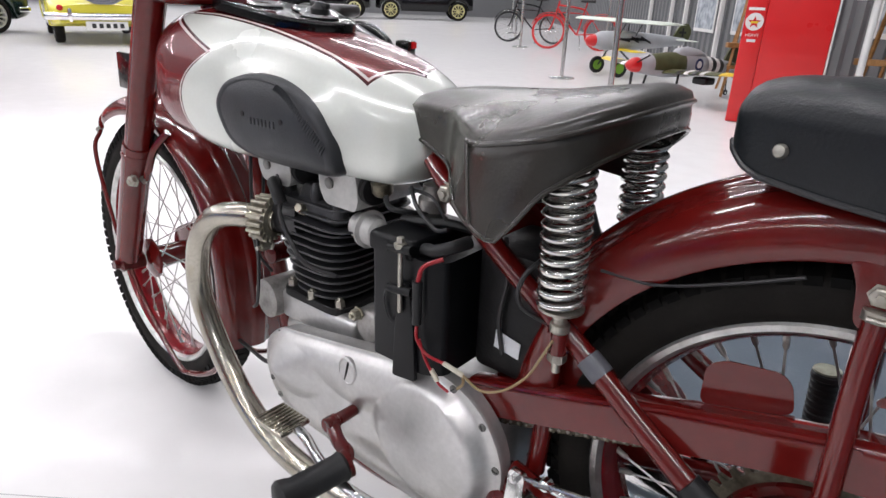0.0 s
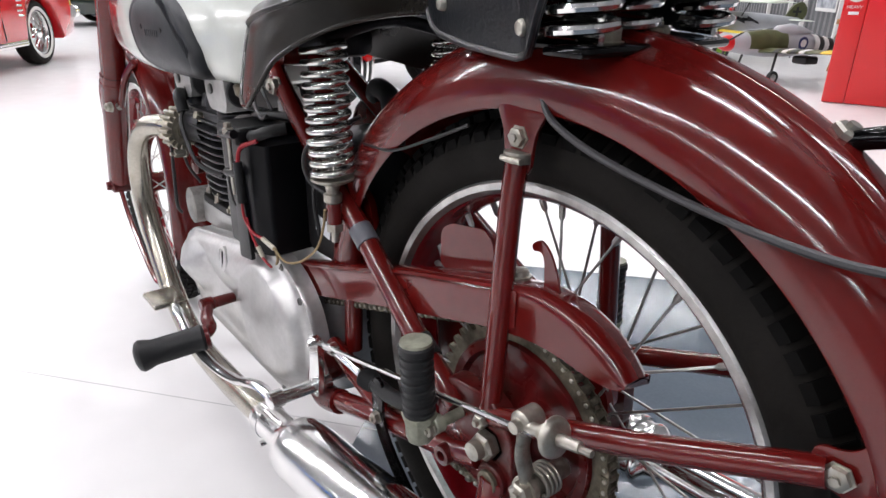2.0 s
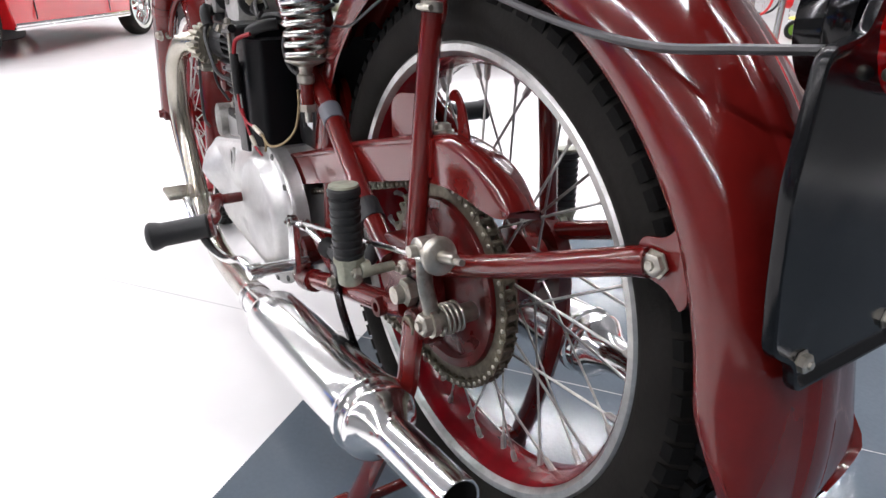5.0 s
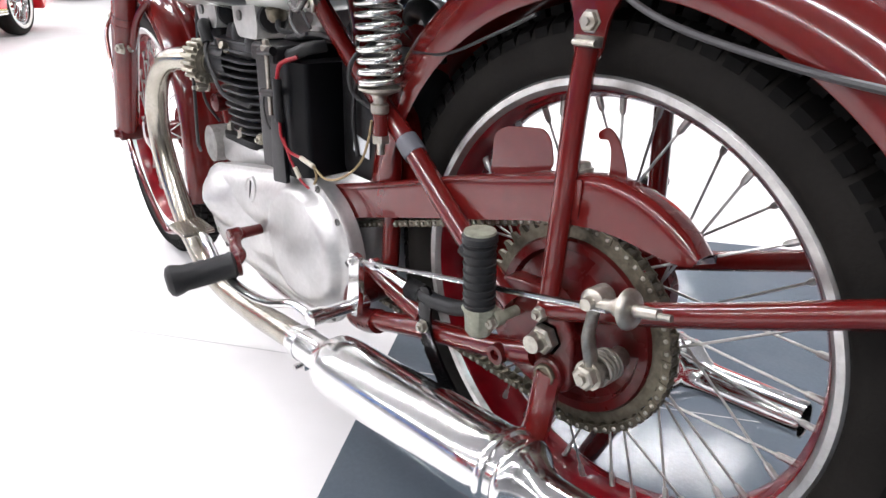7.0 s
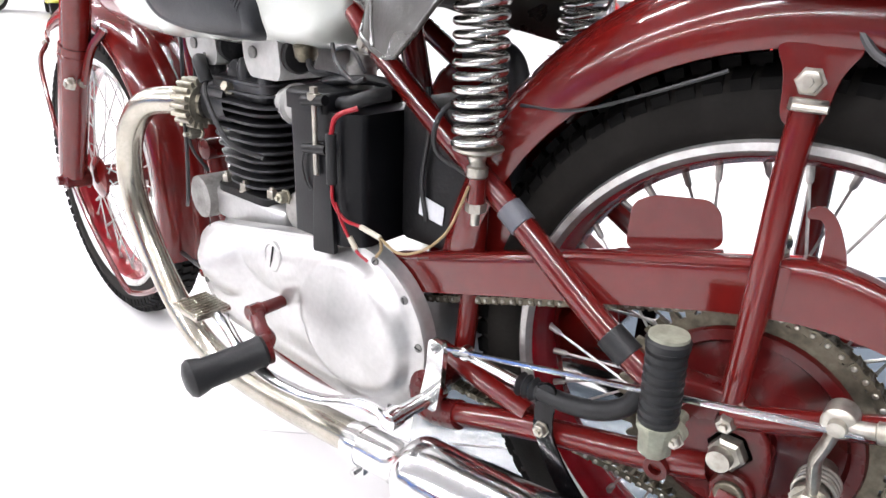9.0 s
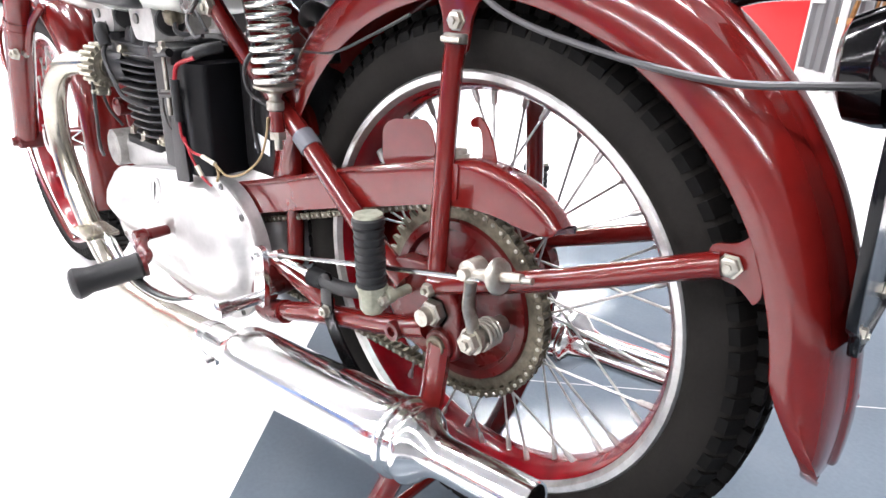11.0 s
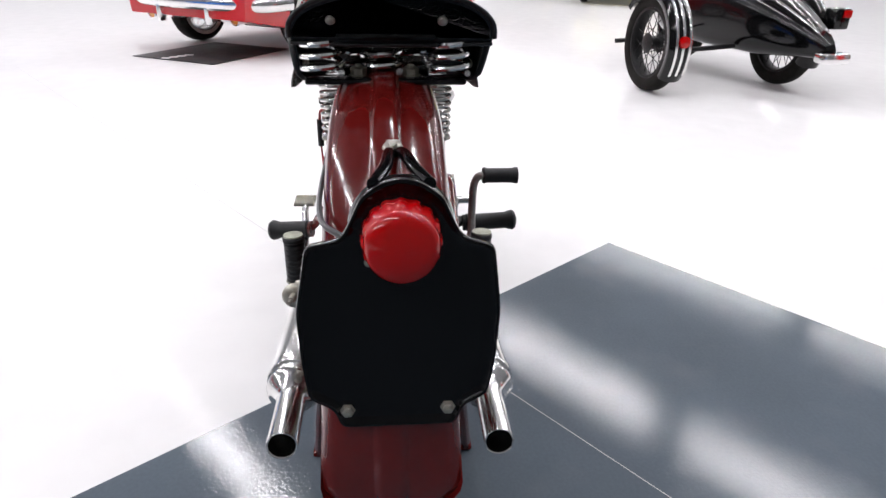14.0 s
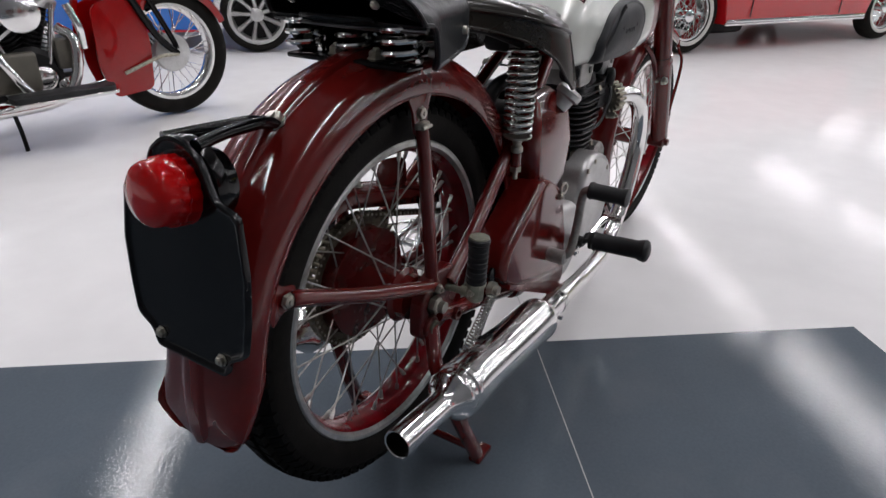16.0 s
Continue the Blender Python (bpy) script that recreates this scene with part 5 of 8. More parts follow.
tube(bm, [(-0.318, CY + 0.015, 0.630), (-0.330, CY + 0.02, 0.668), (-0.352, CY + 0.03, 0.690), (-0.40, CY + 0.045, 0.695), (-0.43, CY + 0.06, 0.680)], 0.014, 12, 6)
part("breather_hose", bm, RUBBER, BIKE, "black rubber hose")

# ---- petrol tank ----
TANK_PROFILE = [  # x, half width, bottom, top
    (-1.168, 0.050, 0.765, 0.845), (-1.158, 0.090, 0.735, 0.870), (-1.13, 0.114, 0.698, 0.888), (-1.07, 0.126, 0.678, 0.900), (-0.98, 0.130, 0.668, 0.900), (-0.90, 0.131, 0.666, 0.894),
    (-0.82, 0.130, 0.668, 0.885), (-0.75, 0.127, 0.671, 0.874), (-0.69, 0.121, 0.674, 0.862), (-0.64, 0.112, 0.675, 0.848), (-0.60, 0.101, 0.677, 0.832), (-0.572, 0.089, 0.682, 0.815), (-0.552, 0.070, 0.697, 0.800), (-0.541, 0.040, 0.725, 0.785)]


def tank_row(x):
    p = TANK_PROFILE
    x = min(max(x, p[0][0]), p[-1][0])
    for a, b in zip(p, p[1:]):
        if a[0] <= x <= b[0]:
            t = (x - a[0]) / (b[0] - a[0])
            return [a[k] + (b[k] - a[k]) * t for k in (1, 2, 3)]


def tank_mesh():
    bm = B()
    loops = []
    n = 56
    xs = []
    for a, b in zip(TANK_PROFILE, TANK_PROFILE[1:]):
        k = max(2, int((b[0] - a[0]) / 0.012))
        xs += [a[0] + (b[0] - a[0]) * i / k for i in range(k)]
    xs.append(TANK_PROFILE[-1][0])
    for x in xs:
        w, lo, hi = (sum(tank_row(x + d)[k] for d in (-0.012, 0, 0.012)) / 3 for k in range(3))
        mid = lo + (hi - lo) * 0.42
        loop = []
        for i in range(n):
            t = 2 * PI * i / n
            c, s = math.cos(t), math.sin(t)
            y = w * math.copysign(abs(c) ** 0.72, c)
            z = mid + ((hi - mid) * abs(s) ** 0.92 if s > 0 else -(mid - lo) * abs(s) ** 0.45)
            near = math.hypot((x + 0.772 + 0.35 * (z - 0.75)) / 0.150, (z - 0.750) / 0.088)
            if abs(y) > 0.05:
                y -= math.copysign(0.007 * math.exp(-((near - 1.0) / 0.20) ** 2), y)
            loop.append((x, CY + y, z))
        loops.append(loop)
    rings(bm, loops)
    return bm


def tank_paint():
    """Silver with maroon panels and double lining, cut by place on the tank."""
    m = paint("two_tone_tank_paint", (0.62, 0.65, 0.60), 0.27, metal=0.12, vary=0.05, scale=4, coat=0.7, rough_vary=0.05)
    nt = m.node_tree
    n, ln = nt.nodes, nt.links
    b = n["Principled BSDF"]
    base = b.inputs["Base Color"].links[0].from_socket
    tc = n.new("ShaderNodeTexCoord")
    sep = n.new("ShaderNodeSeparateXYZ")
    ln.new(tc.outputs["Object"], sep.inputs[0])

    def math_node(op, a, c=0.0, d=None):
        q = n.new("ShaderNodeMath")
        q.operation = op
        for i, v in enumerate((a, c) if d is None else (a, c, d)):
            if isinstance(v, (int, float)):
                q.inputs[i].default_value = v
            else:
                ln.new(v, q.inputs[i])
        return q.outputs[0]
    x, y, z = sep.outputs
    ay = math_node("ABSOLUTE", math_node("SUBTRACT", y, CY))
    # top panel: side edge widens to the back, rear edge hollow
    side = math_node("SUBTRACT", math_node("MULTIPLY_ADD", x, 0.03, 0.098), ay)
    k = math_node("DIVIDE", ay, 0.079)
    rear = math_node("SUBTRACT", math_node("SUBTRACT", -0.588, math_node("MULTIPLY", math_node("POWER", k, 0.7), 0.034)), x)
    d1 = math_node("MINIMUM", math_node("MINIMUM", side, rear), math_node("SUBTRACT", z, 0.785))
    # front panel with a bowed rear edge
    q = math_node("DIVIDE", math_node("SUBTRACT", z, 0.757), 0.075)
    edge = math_node("MULTIPLY_ADD", math_node("MULTIPLY", q, q), 0.068, -1.018)
    up = math_node("SUBTRACT", math_node("MULTIPLY_ADD", x, -0.30, 0.5585), z)
    d2 = math_node("MINIMUM", math_node("MINIMUM", math_node("SUBTRACT", edge, x), up), math_node("SUBTRACT", z, 0.676))
    d = math_node("MAXIMUM", d1, d2)
    fill = math_node("GREATER_THAN", d, 0.0)
    line = math_node("MULTIPLY", math_node("GREATER_THAN", d, 0.0022), math_node("LESS_THAN", d, 0.0058))
    outer = math_node("MULTIPLY", math_node("GREATER_THAN", d, -0.0016), math_node("LESS_THAN", d, 0.0014))
    mix = n.new("ShaderNodeMixRGB")
    ln.new(fill, mix.inputs[0])
    ln.new(base, mix.inputs[1])
    mix.inputs[2].default_value = (0.135, 0.010, 0.012, 1)
    m2 = n.new("ShaderNodeMixRGB")
    ln.new(line, m2.inputs[0])
    ln.new(mix.outputs[0], m2.inputs[1])
    m2.inputs[2].default_value = (0.60, 0.58, 0.55, 1)
    m3 = n.new("ShaderNodeMixRGB")
    ln.new(outer, m3.inputs[0])
    ln.new(m2.outputs[0], m3.inputs[1])
    m3.inputs[2].default_value = (0.06, 0.012, 0.014, 1)
    ln.new(m3.outputs[0], b.inputs["Base Color"])
    return m


TANK = part("petrol_tank", tank_mesh(), tank_paint(), BIKE, "silver petrol tank with maroon lined panels", 60)
PADLINE = rounded([(-0.900, 0.765), (-0.876, 0.802), (-0.815, 0.820), (-0.744, 0.815), (-0.682, 0.788), (-0.644, 0.732), (-0.644, 0.696), (-0.668, 0.684), (-0.728, 0.687), (-0.800, 0.689), (-0.866, 0.706)], 0.03, 5)
for s in (-1, 1):
    bm = B()
    c = (-0.765, 0.752)

    def skin(x, z):
        w, lo, hi = tank_row(x)
        mid = lo + (hi - lo) * 0.42
        h = (z - mid) / (hi - mid) if z > mid else (mid - z) / (mid - lo)
        h = min(0.99, abs(h))
        e = (1 / 0.92, 0.72) if z > mid else (1 / 0.45, 0.72)
        return w * (1 - h ** (2 * e[0])) ** (e[1] / 2)
    loops = []
    for f, lift in ((1.0, -0.012), (1.0, 0.003), (0.985, 0.009), (0.955, 0.0125), (0.90, 0.0135), (0.875, 0.0128), (0.865, 0.0128), (0.84, 0.0138), (0.55, 0.0155), (0.2, 0.016), (0.03, 0.016)):
        loop = []
        for x, z in PADLINE:
            px, pz = c[0] + (x - c[0]) * f, c[1] + (z - c[1]) * f
            loop.append((px, CY + s * (max(skin(px, pz), 0.088) + lift), pz))
        loops.append(loop)
    rings(bm, loops)
    pad = part("knee_pad", bm, KNEE, TANK, "moulded grey-black rubber knee pad")
    for x, z in ((-0.818, 0.761), (-0.734, 0.759)):
        bm = B()
        yy = CY + s * (skin(x, z) + 0.0150)
        turned(bm, (x, yy, z), (0, s, 0), [(-0.002, 0.0042), (0.0012, 0.0042), (0.0014, 0.001)], 12)
        part("pad_screw", bm, IRON, pad)
    for k in range(30):
        t = k / 29
        x, z = -0.752 + 0.092 * t, 0.803 - 0.074 * t ** 1.35
        bm = B()
        y = CY + s * (skin(x, z) + 0.0130)
        tube(bm, [(x - 0.007, y, z - 0.010), (x, y + s * 0.0012, z), (x + 0.004, y - s * 0.001, z + 0.006)], 0.0013, 6, 3)
        part("pad_rib", bm, KNEE, pad)
    bm = B()
    for k in range(7):
        x = -0.803 + k * 0.0085
        yy = CY + s * (skin(x, 0.753) + 0.0158)
        box(bm, (x, yy - 0.001, 0.748), (x + 0.0055, yy + 0.001, 0.758), 0.0006)
    part("moulded_badge", bm, KNEE, pad, "worn raised lettering bars")
# instrument panel on top of the tank, tilted with it
before = set(bpy.data.objects)
bm = B()
outline = rounded([(-1.03, CY - 0.060), (-0.83, CY - 0.066), (-0.765, CY - 0.040), (-0.742, CY), (-0.765, CY + 0.040), (-0.83, CY + 0.066), (-1.03, CY + 0.060)], 0.03, 6)
slab(bm, outline, 0.872, 0.889, 0.006, plane="xy")
panel = part("instrument_panel", bm, BLACK, TANK, "black instrument panel with chrome rings", 50)
for x, y, r in ((-0.945, -0.018, 0.026), (-0.885, 0.022, 0.024), (-0.825, -0.006, 0.027)):
    bm = B()
    torus(bm, (x + 0.02, CY + y, 0.892), (0, 0, 1), r, 0.0035, 32, 8)
    part("chrome_ring", bm, CHROME, panel)
    bm = B()
    turned(bm, (x + 0.02, CY + y, 0.889), (0, 0, 1), [(0, r), (0.003, r - 0.002), (0.005, 0.004)], 28)
    part("dial", bm, BLACK if r < 0.027 else PLASTIC, panel)
bm = B()
turned(bm, (-0.805, CY - 0.006, 0.894), (0, 0, 1), [(0, 0.014), (0.008, 0.014), (0.010, 0.012), (0.018, 0.006)], 16)
box(bm, (-0.825, CY - 0.011, 0.903), (-0.785, CY - 0.001, 0.912), 0.003)
part("switch_knob", bm, RUBBER, panel)
TILT = Matrix.Translation((-0.76, 0, 0.876)) @ Matrix.Rotation(radians(6.0), 4, "Y") @ Matrix.Translation((0.76, 0, -0.876))
for ob in set(bpy.data.objects) - before:
    ob.data.transform(TILT)


# ---- seats ----
def seat_mesh(outline, top, lower, c, crown=0.012, wave=0.0, soft=(), flare=lambda x: 0.0, lip=lambda x: 1.0):
    """A padded seat: outline rows (x, y) round it, height of its edge and of its skirt's hem at each."""
    bm = B()
    rows = [(0.04, 1.0, 0), (0.3, 0.98, 0), (0.55, 0.9, 0), (0.75, 0.72, 0), (0.88, 0.45, 0), (0.95, 0.18, 0)]
    drop = -soft[-1][1] if soft else 0.014
    loops = []
    for f, k, _ in rows:
        loops.append([(c[0] + (x - c[0]) * f, c[1] + (y - c[1]) * f, top(c[0] + (x - c[0]) * f, c[1] + (y - c[1]) * f) + crown * k) for x, y in outline])
    for f, dz in soft or ((0.985, 0.0005), (1.0, -0.0045), (1.006, -0.008), (1.012, -0.0095), (1.012, -0.0125), (1.004, -0.014)):
        loops.append([(c[0] + (x - c[0]) * g, c[1] + (y - c[1]) * g, top(x, y) + dz) for x, y, g in ((x, y, 1 + (f - 1) * lip(x)) for x, y in outline)])
    for f, k in ((1.004, 0.15), (1.008, 0.4), (1.006, 0.7), (1.0, 0.93), (1.004, 0.97), (1.004, 1.0), (0.985, 1.0), (0.98, 0.9), (0.978, 0.4), (0.97, 0.05)):
        loop = []
        for i, (x, y) in enumerate(outline):
            t = top(x, y) - drop
            h = lower(x, y)
            g = f + wave * k * math.sin(i * 0.9) + flare(x) * k * max(0.0, t - h)
            loop.append((c[0] + (x - c[0]) * g, c[1] + (y - c[1]) * g, t + (h - t) * k))
        loops.append(loop)
    loops.append([(c[0] + (x - c[0]) * 0.3, c[1] + (y - c[1]) * 0.3, top(x, y) - 0.02) for x, y in outline])
    rings(bm, loops)
    return bm


def interp(table, x):
    if x <= table[0][0]:
        return table[0][1]
    for (a, va), (b, vb) in zip(table, table[1:]):
        if x <= b:
            return va + (vb - va) * (x - a) / (b - a)
    return table[-1][1]


half = [(-0.610, 0.0), (-0.607, 0.024), (-0.594, 0.042), (-0.565, 0.054), (-0.525, 0.063), (-0.48, 0.078), (-0.44, 0.110), (-0.40, 0.138), (-0.36, 0.153), (-0.32, 0.157), (-0.294, 0.150), (-0.273, 0.133), (-0.258, 0.108), (-0.248, 0.076), (-0.242, 0.040), (-0.240, 0.0)]


def finer(rows, per=4):
    return [(q.x, q.y) for q in smooth_path([(x, y, 0) for x, y in rows], per)]


fh = finer(half)
SADDLE = [(x, CY - y) for x, y in fh] + [(x, CY + y) for x, y in reversed(fh[1:-1])]
TOPZ = [(-0.61, 0.789), (-0.58, 0.797), (-0.55, 0.801), (-0.50, 0.805), (-0.44, 0.808), (-0.38, 0.812), (-0.30, 0.827), (-0.26, 0.839), (-0.23, 0.845)]
HEM = [(-0.61, 0.764), (-0.58, 0.758), (-0.54, 0.749), (-0.49, 0.737), (-0.45, 0.724), (-0.41, 0.711), (-0.378, 0.702), (-0.354, 0.696), (-0.340, 0.697), (-0.324, 0.716), (-0.302, 0.750), (-0.275, 0.772), (-0.255, 0.788), (-0.240, 0.800)]


def saddle_top(x, y):
    drop = interp([(-0.50, 0.018), (-0.40, 0.014), (-0.28, 0.008)], x) * min(1, abs(y - CY) / 0.14) ** 2
    return interp(TOPZ, x) - drop


def saddle_flare(x):
    # the nose tucks under, the flaps stand out, the back hangs straight
    return interp([(-0.58, -0.9), (-0.47, 0.2), (-0.41, 1.5), (-0.335, 1.5), (-0.29, 0.7), (-0.25, 0.1)], x)


bm = seat_mesh(SADDLE, saddle_top, lambda x, y: interp(HEM, x), (-0.36, CY), 0.020, wave=0.002, flare=saddle_flare, lip=lambda x: ramp(-0.47, -0.39, x))
saddle = part("saddle", bm, HIDE, BIKE, "sprung saddle in creased grey-brown leather", 75)
for side in (-1, 1):
    rim = [(x, CY + side * y) for x, y in fh if x > -0.412]
    bm = B()
    pts = []
    x0, y0 = rim[0]
    for k in range(7):
        t = 1 - k / 6
        z = saddle_top(x0, y0) - 0.011
        low_z = interp(HEM, -0.372) + 0.004
        zz = z + (low_z - z) * t
        g = 1.012 + 1.5 * max(0.0, z - zz) * 0.93
        px = x0 + 0.034 * t
        py = interp([(a, abs(b)) for a, b in fh], px)
        pts.append((-0.36 + (px + 0.36) * g, CY + side * py * g, zz))
    pts += [(-0.36 + (x + 0.36) * 1.014, CY + (y - CY) * 1.014, saddle_top(x, y) - 0.011) for x, y in rim[1:]]
    tube(bm, pts, 0.0032, 8, 1)
    part("seam", bm, HIDE, saddle, "raised stitched seam")
bm = B()
tube(bm, [(-0.36 + (x + 0.36) * g, CY + (y - CY) * g, interp(HEM, x) + 0.002) for x, y, g in [(x, y, 1.004 + saddle_flare(x) * max(0.0, saddle_top(x, y) - 0.014 - interp(HEM, x))) for x, y in SADDLE + SADDLE[:1]]], 0.0026, 8, 1)
part("hem", bm, HIDE, saddle, "turned leather hem")
bm = B()
box(bm, (-0.50, CY - 0.030, 0.740), (-0.38, CY + 0.030, 0.778), 0.012)
tube(bm, [(-0.30, CY - 0.098, 0.772), (-0.30, CY, 0.792), (-0.30, CY + 0.098, 0.772)], 0.008, 10, 4)
part("saddle_frame", bm, IRON, saddle)
for s in (-1, 1):
    bm = B()
    coil(bm, mir(s, -0.296, 0.096, 0.611), mir(s, -0.300, 0.098, 0.768), 0.0242, 0.0044, 12, 10, 24)
    spring = part("saddle_spring", bm, SPRING_STEEL, saddle, "bright chrome coil spring")
    bm = B()
    turned(bm, mir(s, -0.294, 0.0985, 0.600), (0, 0, 1), [(-0.004, 0.0085), (0.002, 0.010), (0.006, 0.020), (0.009, 0.0265), (0.012, 0.027)], 20)
    turned(bm, mir(s, -0.292, 0.100, 0.580), (0, 0, 1), [(0, 0.0095), (0.002, 0.0115), (0.011, 0.0115), (0.013, 0.0085), (0.020, 0.007)], 16)
    part("spring_stud", bm, STEEL, spring, "plated spring stud")
    bm = B()
    turned(bm, mir(s, -0.291, 0.100, 0.553), (0, 0, 1), [(0, 0.0100), (0.027, 0.0100)], 14)
    part("spring_boss", bm, MAROON, spring)
    bm = B()
    turned(bm, mir(s, -0.291, 0.100, 0.543), (0, 0, 1), [(0, 0.0115), (0.010, 0.0115)], 6)
    rod(bm, mir(s, -0.291, 0.100, 0.528), mir(s, -0.291, 0.100, 0.543), 0.0052, seg=10)
    part("stud_nut", bm, STEEL, spring, "plated nut and thread end")

# pillion pad: vinyl drawn over an arch that widens to the back, its flaps hanging at the sides
PC = CY + 0.003
PAD_HALF = [(-0.162, 0.050), (-0.158, 0.061), (-0.145, 0.068), (-0.114, 0.078), (-0.06, 0.093), (0.023, 0.117), (0.050, 0.128), (0.085, 0.130), (0.108, 0.130)]
PAD_TOP = [(-0.162, 0.856), (-0.156, 0.866), (-0.145, 0.871), (-0.11, 0.874), (-0.04, 0.877), (0.03, 0.881), (0.075, 0.890), (0.108, 0.901)]
PAD_HEM = [(-0.162, 0.812), (-0.155, 0.802), (-0.146, 0.793), (-0.130, 0.786), (-0.07, 0.780), (-0.01, 0.778), (0.014, 0.778), (0.036, 0.782), (0.050, 0.791), (0.063, 0.813), (0.076, 0.834), (0.090, 0.842), (0.108, 0.844)]


def pad_section(x, shrink=0.0):
    """Rows (y, z) from the hem of one flap over the arch to the other, drawn in by shrink."""
    w, zt, zh = interp(PAD_HALF, x) - shrink, interp(PAD_TOP, x) - shrink, interp(PAD_HEM, x)
    zs = 0.838 + 0.006 * (x + 0.16) / 0.27
    side = []
    for k in range(6):
        z = zh + (zs - zh) * k / 6
        side.append((-w + 0.006 * ((zs - z) / 0.06) ** 2, z))
    for k in range(13):
        t = PI / 2 * k / 12
        side.append((-w * math.cos(t) ** 0.85, zs + (zt - zs) * math.sin(t) ** 0.85))
    lean = 0.008 * min(1.0, max(0.0, (x - 0.01) / 0.09))
    return [(y + lean, z) for y, z in side + [(-y, z) for y, z in reversed(side[:-1])]]


PAD_BACK = [(0.80, -0.030), (0.842, -0.028), (0.866, -0.012), (0.90, 0.004)]


def set_back(bm):
    """Lean the pad's rear end, its top further out than its lower edge."""
    for v in bm.verts:
        v.co.x += interp(PAD_BACK, v.co.z) * ramp(0.0, 0.108, v.co.x)
    return bm


bm = B()
loops = []
xs = [-0.162 + 0.27 * k / 60 for k in range(61)]
for x in xs:
    crease = 0.0012 * math.sin(x * 95) * math.sin(x * 41 + 1)
    loops.append([(x, PC + y, z + (crease if z > 0.86 else 0)) for y, z in pad_section(x)] + [(x, PC + y, z + (0.0 if z < 0.83 else -0.001)) for y, z in reversed(pad_section(x, 0.006))])
rings(bm, loops)
pill = part("pillion_pad", set_back(bm), VINYL, BIKE, "blue-black vinyl pillion pad with steel studs", 75)
bm = B()
front = [(-0.1625, PC + y, z) for y, z in pad_section(-0.162, 0.001)]
inner = [(-0.155, PC + y * 0.9, 0.83 + (z - 0.83) * 0.9) for y, z in pad_section(-0.162, 0.001)]
rings(bm, [inner, front, [(-0.1655, PC + y * 0.7, 0.836 + (z - 0.836) * 0.75) for y, z in pad_section(-0.162)], [(-0.1662, PC + y * 0.1, 0.838 + (z - 0.838) * 0.1) for y, z in pad_section(-0.162)]])
part("front_panel", bm, VINYL, pill)
bm = B()
arch = [(y, z) for y, z in pad_section(0.104, 0.002) if z > 0.842]
moon = arch + [(arch[-1][0] + (arch[0][0] - arch[-1][0]) * k / 12, 0.838 - 0.003 * math.sin(PI * k / 12)) for k in range(0, 13)]
slab(bm, [(PC + y, z) for y, z in moon], 0.099, 0.106, 0.002, plane="yz")
part("rear_panel", set_back(bm), VINYL, pill)
bm = B()
tube(bm, [(0.1085, PC + y, z) for y, z in pad_section(0.108)], 0.0032, 8, 1)
part("piping", set_back(bm), PIPING, pill, "black piping along the rear edge")
for s in (-1, 1):
    bm = B()
    tube(bm, [(x, PC + pad_section(x)[0 if s < 0 else -1][0], pad_section(x)[0][1] + 0.002) for x in xs], 0.0034, 8, 1)
    part("piping", set_back(bm), PIPING, pill)
bm = B()
tube(bm, [(0.1065, PC + y, z - 0.001) for y, z in moon[len(arch):]], 0.0026, 8, 1)
part("piping", set_back(bm), PIPING, pill)
for x, y, z, d in [(-0.114, -0.0795, 0.816, (-0.25, -1, 0.1)), (0.024, -0.1165, 0.803, (-0.25, -1, -0.15)), (-0.114, 0.0795, 0.816, (-0.25, 1, 0.1)), (0.024, 0.1165, 0.803, (-0.25, 1, -0.15)), (0.0945, -0.068, 0.866, (1, 0, -0.6)), (0.0945, 0.070, 0.866, (1, 0, -0.6))]:
    bm = B()
    turned(bm, (x, PC + y, z), d, [(-0.010, 0.0066), (0.001, 0.0066), (0.0032, 0.0052), (0.0042, 0.001)], 16)
    part("stud", bm, STEEL, pill, "domed steel stud")
for x, y in ((0.056, -0.082), (0.056, 0.086), (0.040, -0.004), (-0.090, -0.045), (-0.090, 0.05)):
    bm = B()
    coil(bm, (x, CY + y, 0.795), (x, CY + y, 0.848), 0.025, 0.0042, 3.6, 8, 20)
    part("pillion_spring", bm, CHROME, pill, "short chrome spring")
bm = B()
box(bm, (-0.12, CY - 0.060, 0.783), (0.040, CY + 0.062, 0.792), 0.004)
box(bm, (0.036, CY - 0.104, 0.783), (0.076, CY + 0.108, 0.791), 0.004)
box(bm, (-0.05, CY - 0.045, 0.770), (0.05, CY + 0.045, 0.790), 0.006)
box(bm, (-0.13, CY - 0.060, 0.842), (0.092, CY + 0.066, 0.850), 0.004)
part("spring_frame", bm, BLACK, pill, "black steel spring frame")
for y in (-0.035, 0.035):
    bm = B()
    bolt(bm, (0.045, CY + y, 0.792), (0, 0, 1), 0.011, 0.010)
    part("frame_nut", bm, BRASS, pill)

# ---- number plate and tail lamp ----
PLATE = rounded([(-0.078, 0.690), (-0.044, 0.697), (-0.036, 0.712), (-0.024, 0.738), (-0.005, 0.752), (0.015, 0.757), (0.035, 0.752), (0.054, 0.738), (0.066, 0.712), (0.074, 0.697), (0.105, 0.688), (0.113, 0.621), (0.110, 0.565), (0.103, 0.522),
                 (0.076, 0.507), (0.070, 0.486), (-0.052, 0.486), (-0.058, 0.507), (-0.084, 0.522), (-0.089, 0.565), (-0.091, 0.621)], 0.008, 4)


def plate_x(z):
    return 0.375 + (0.62 - z) * 0.08


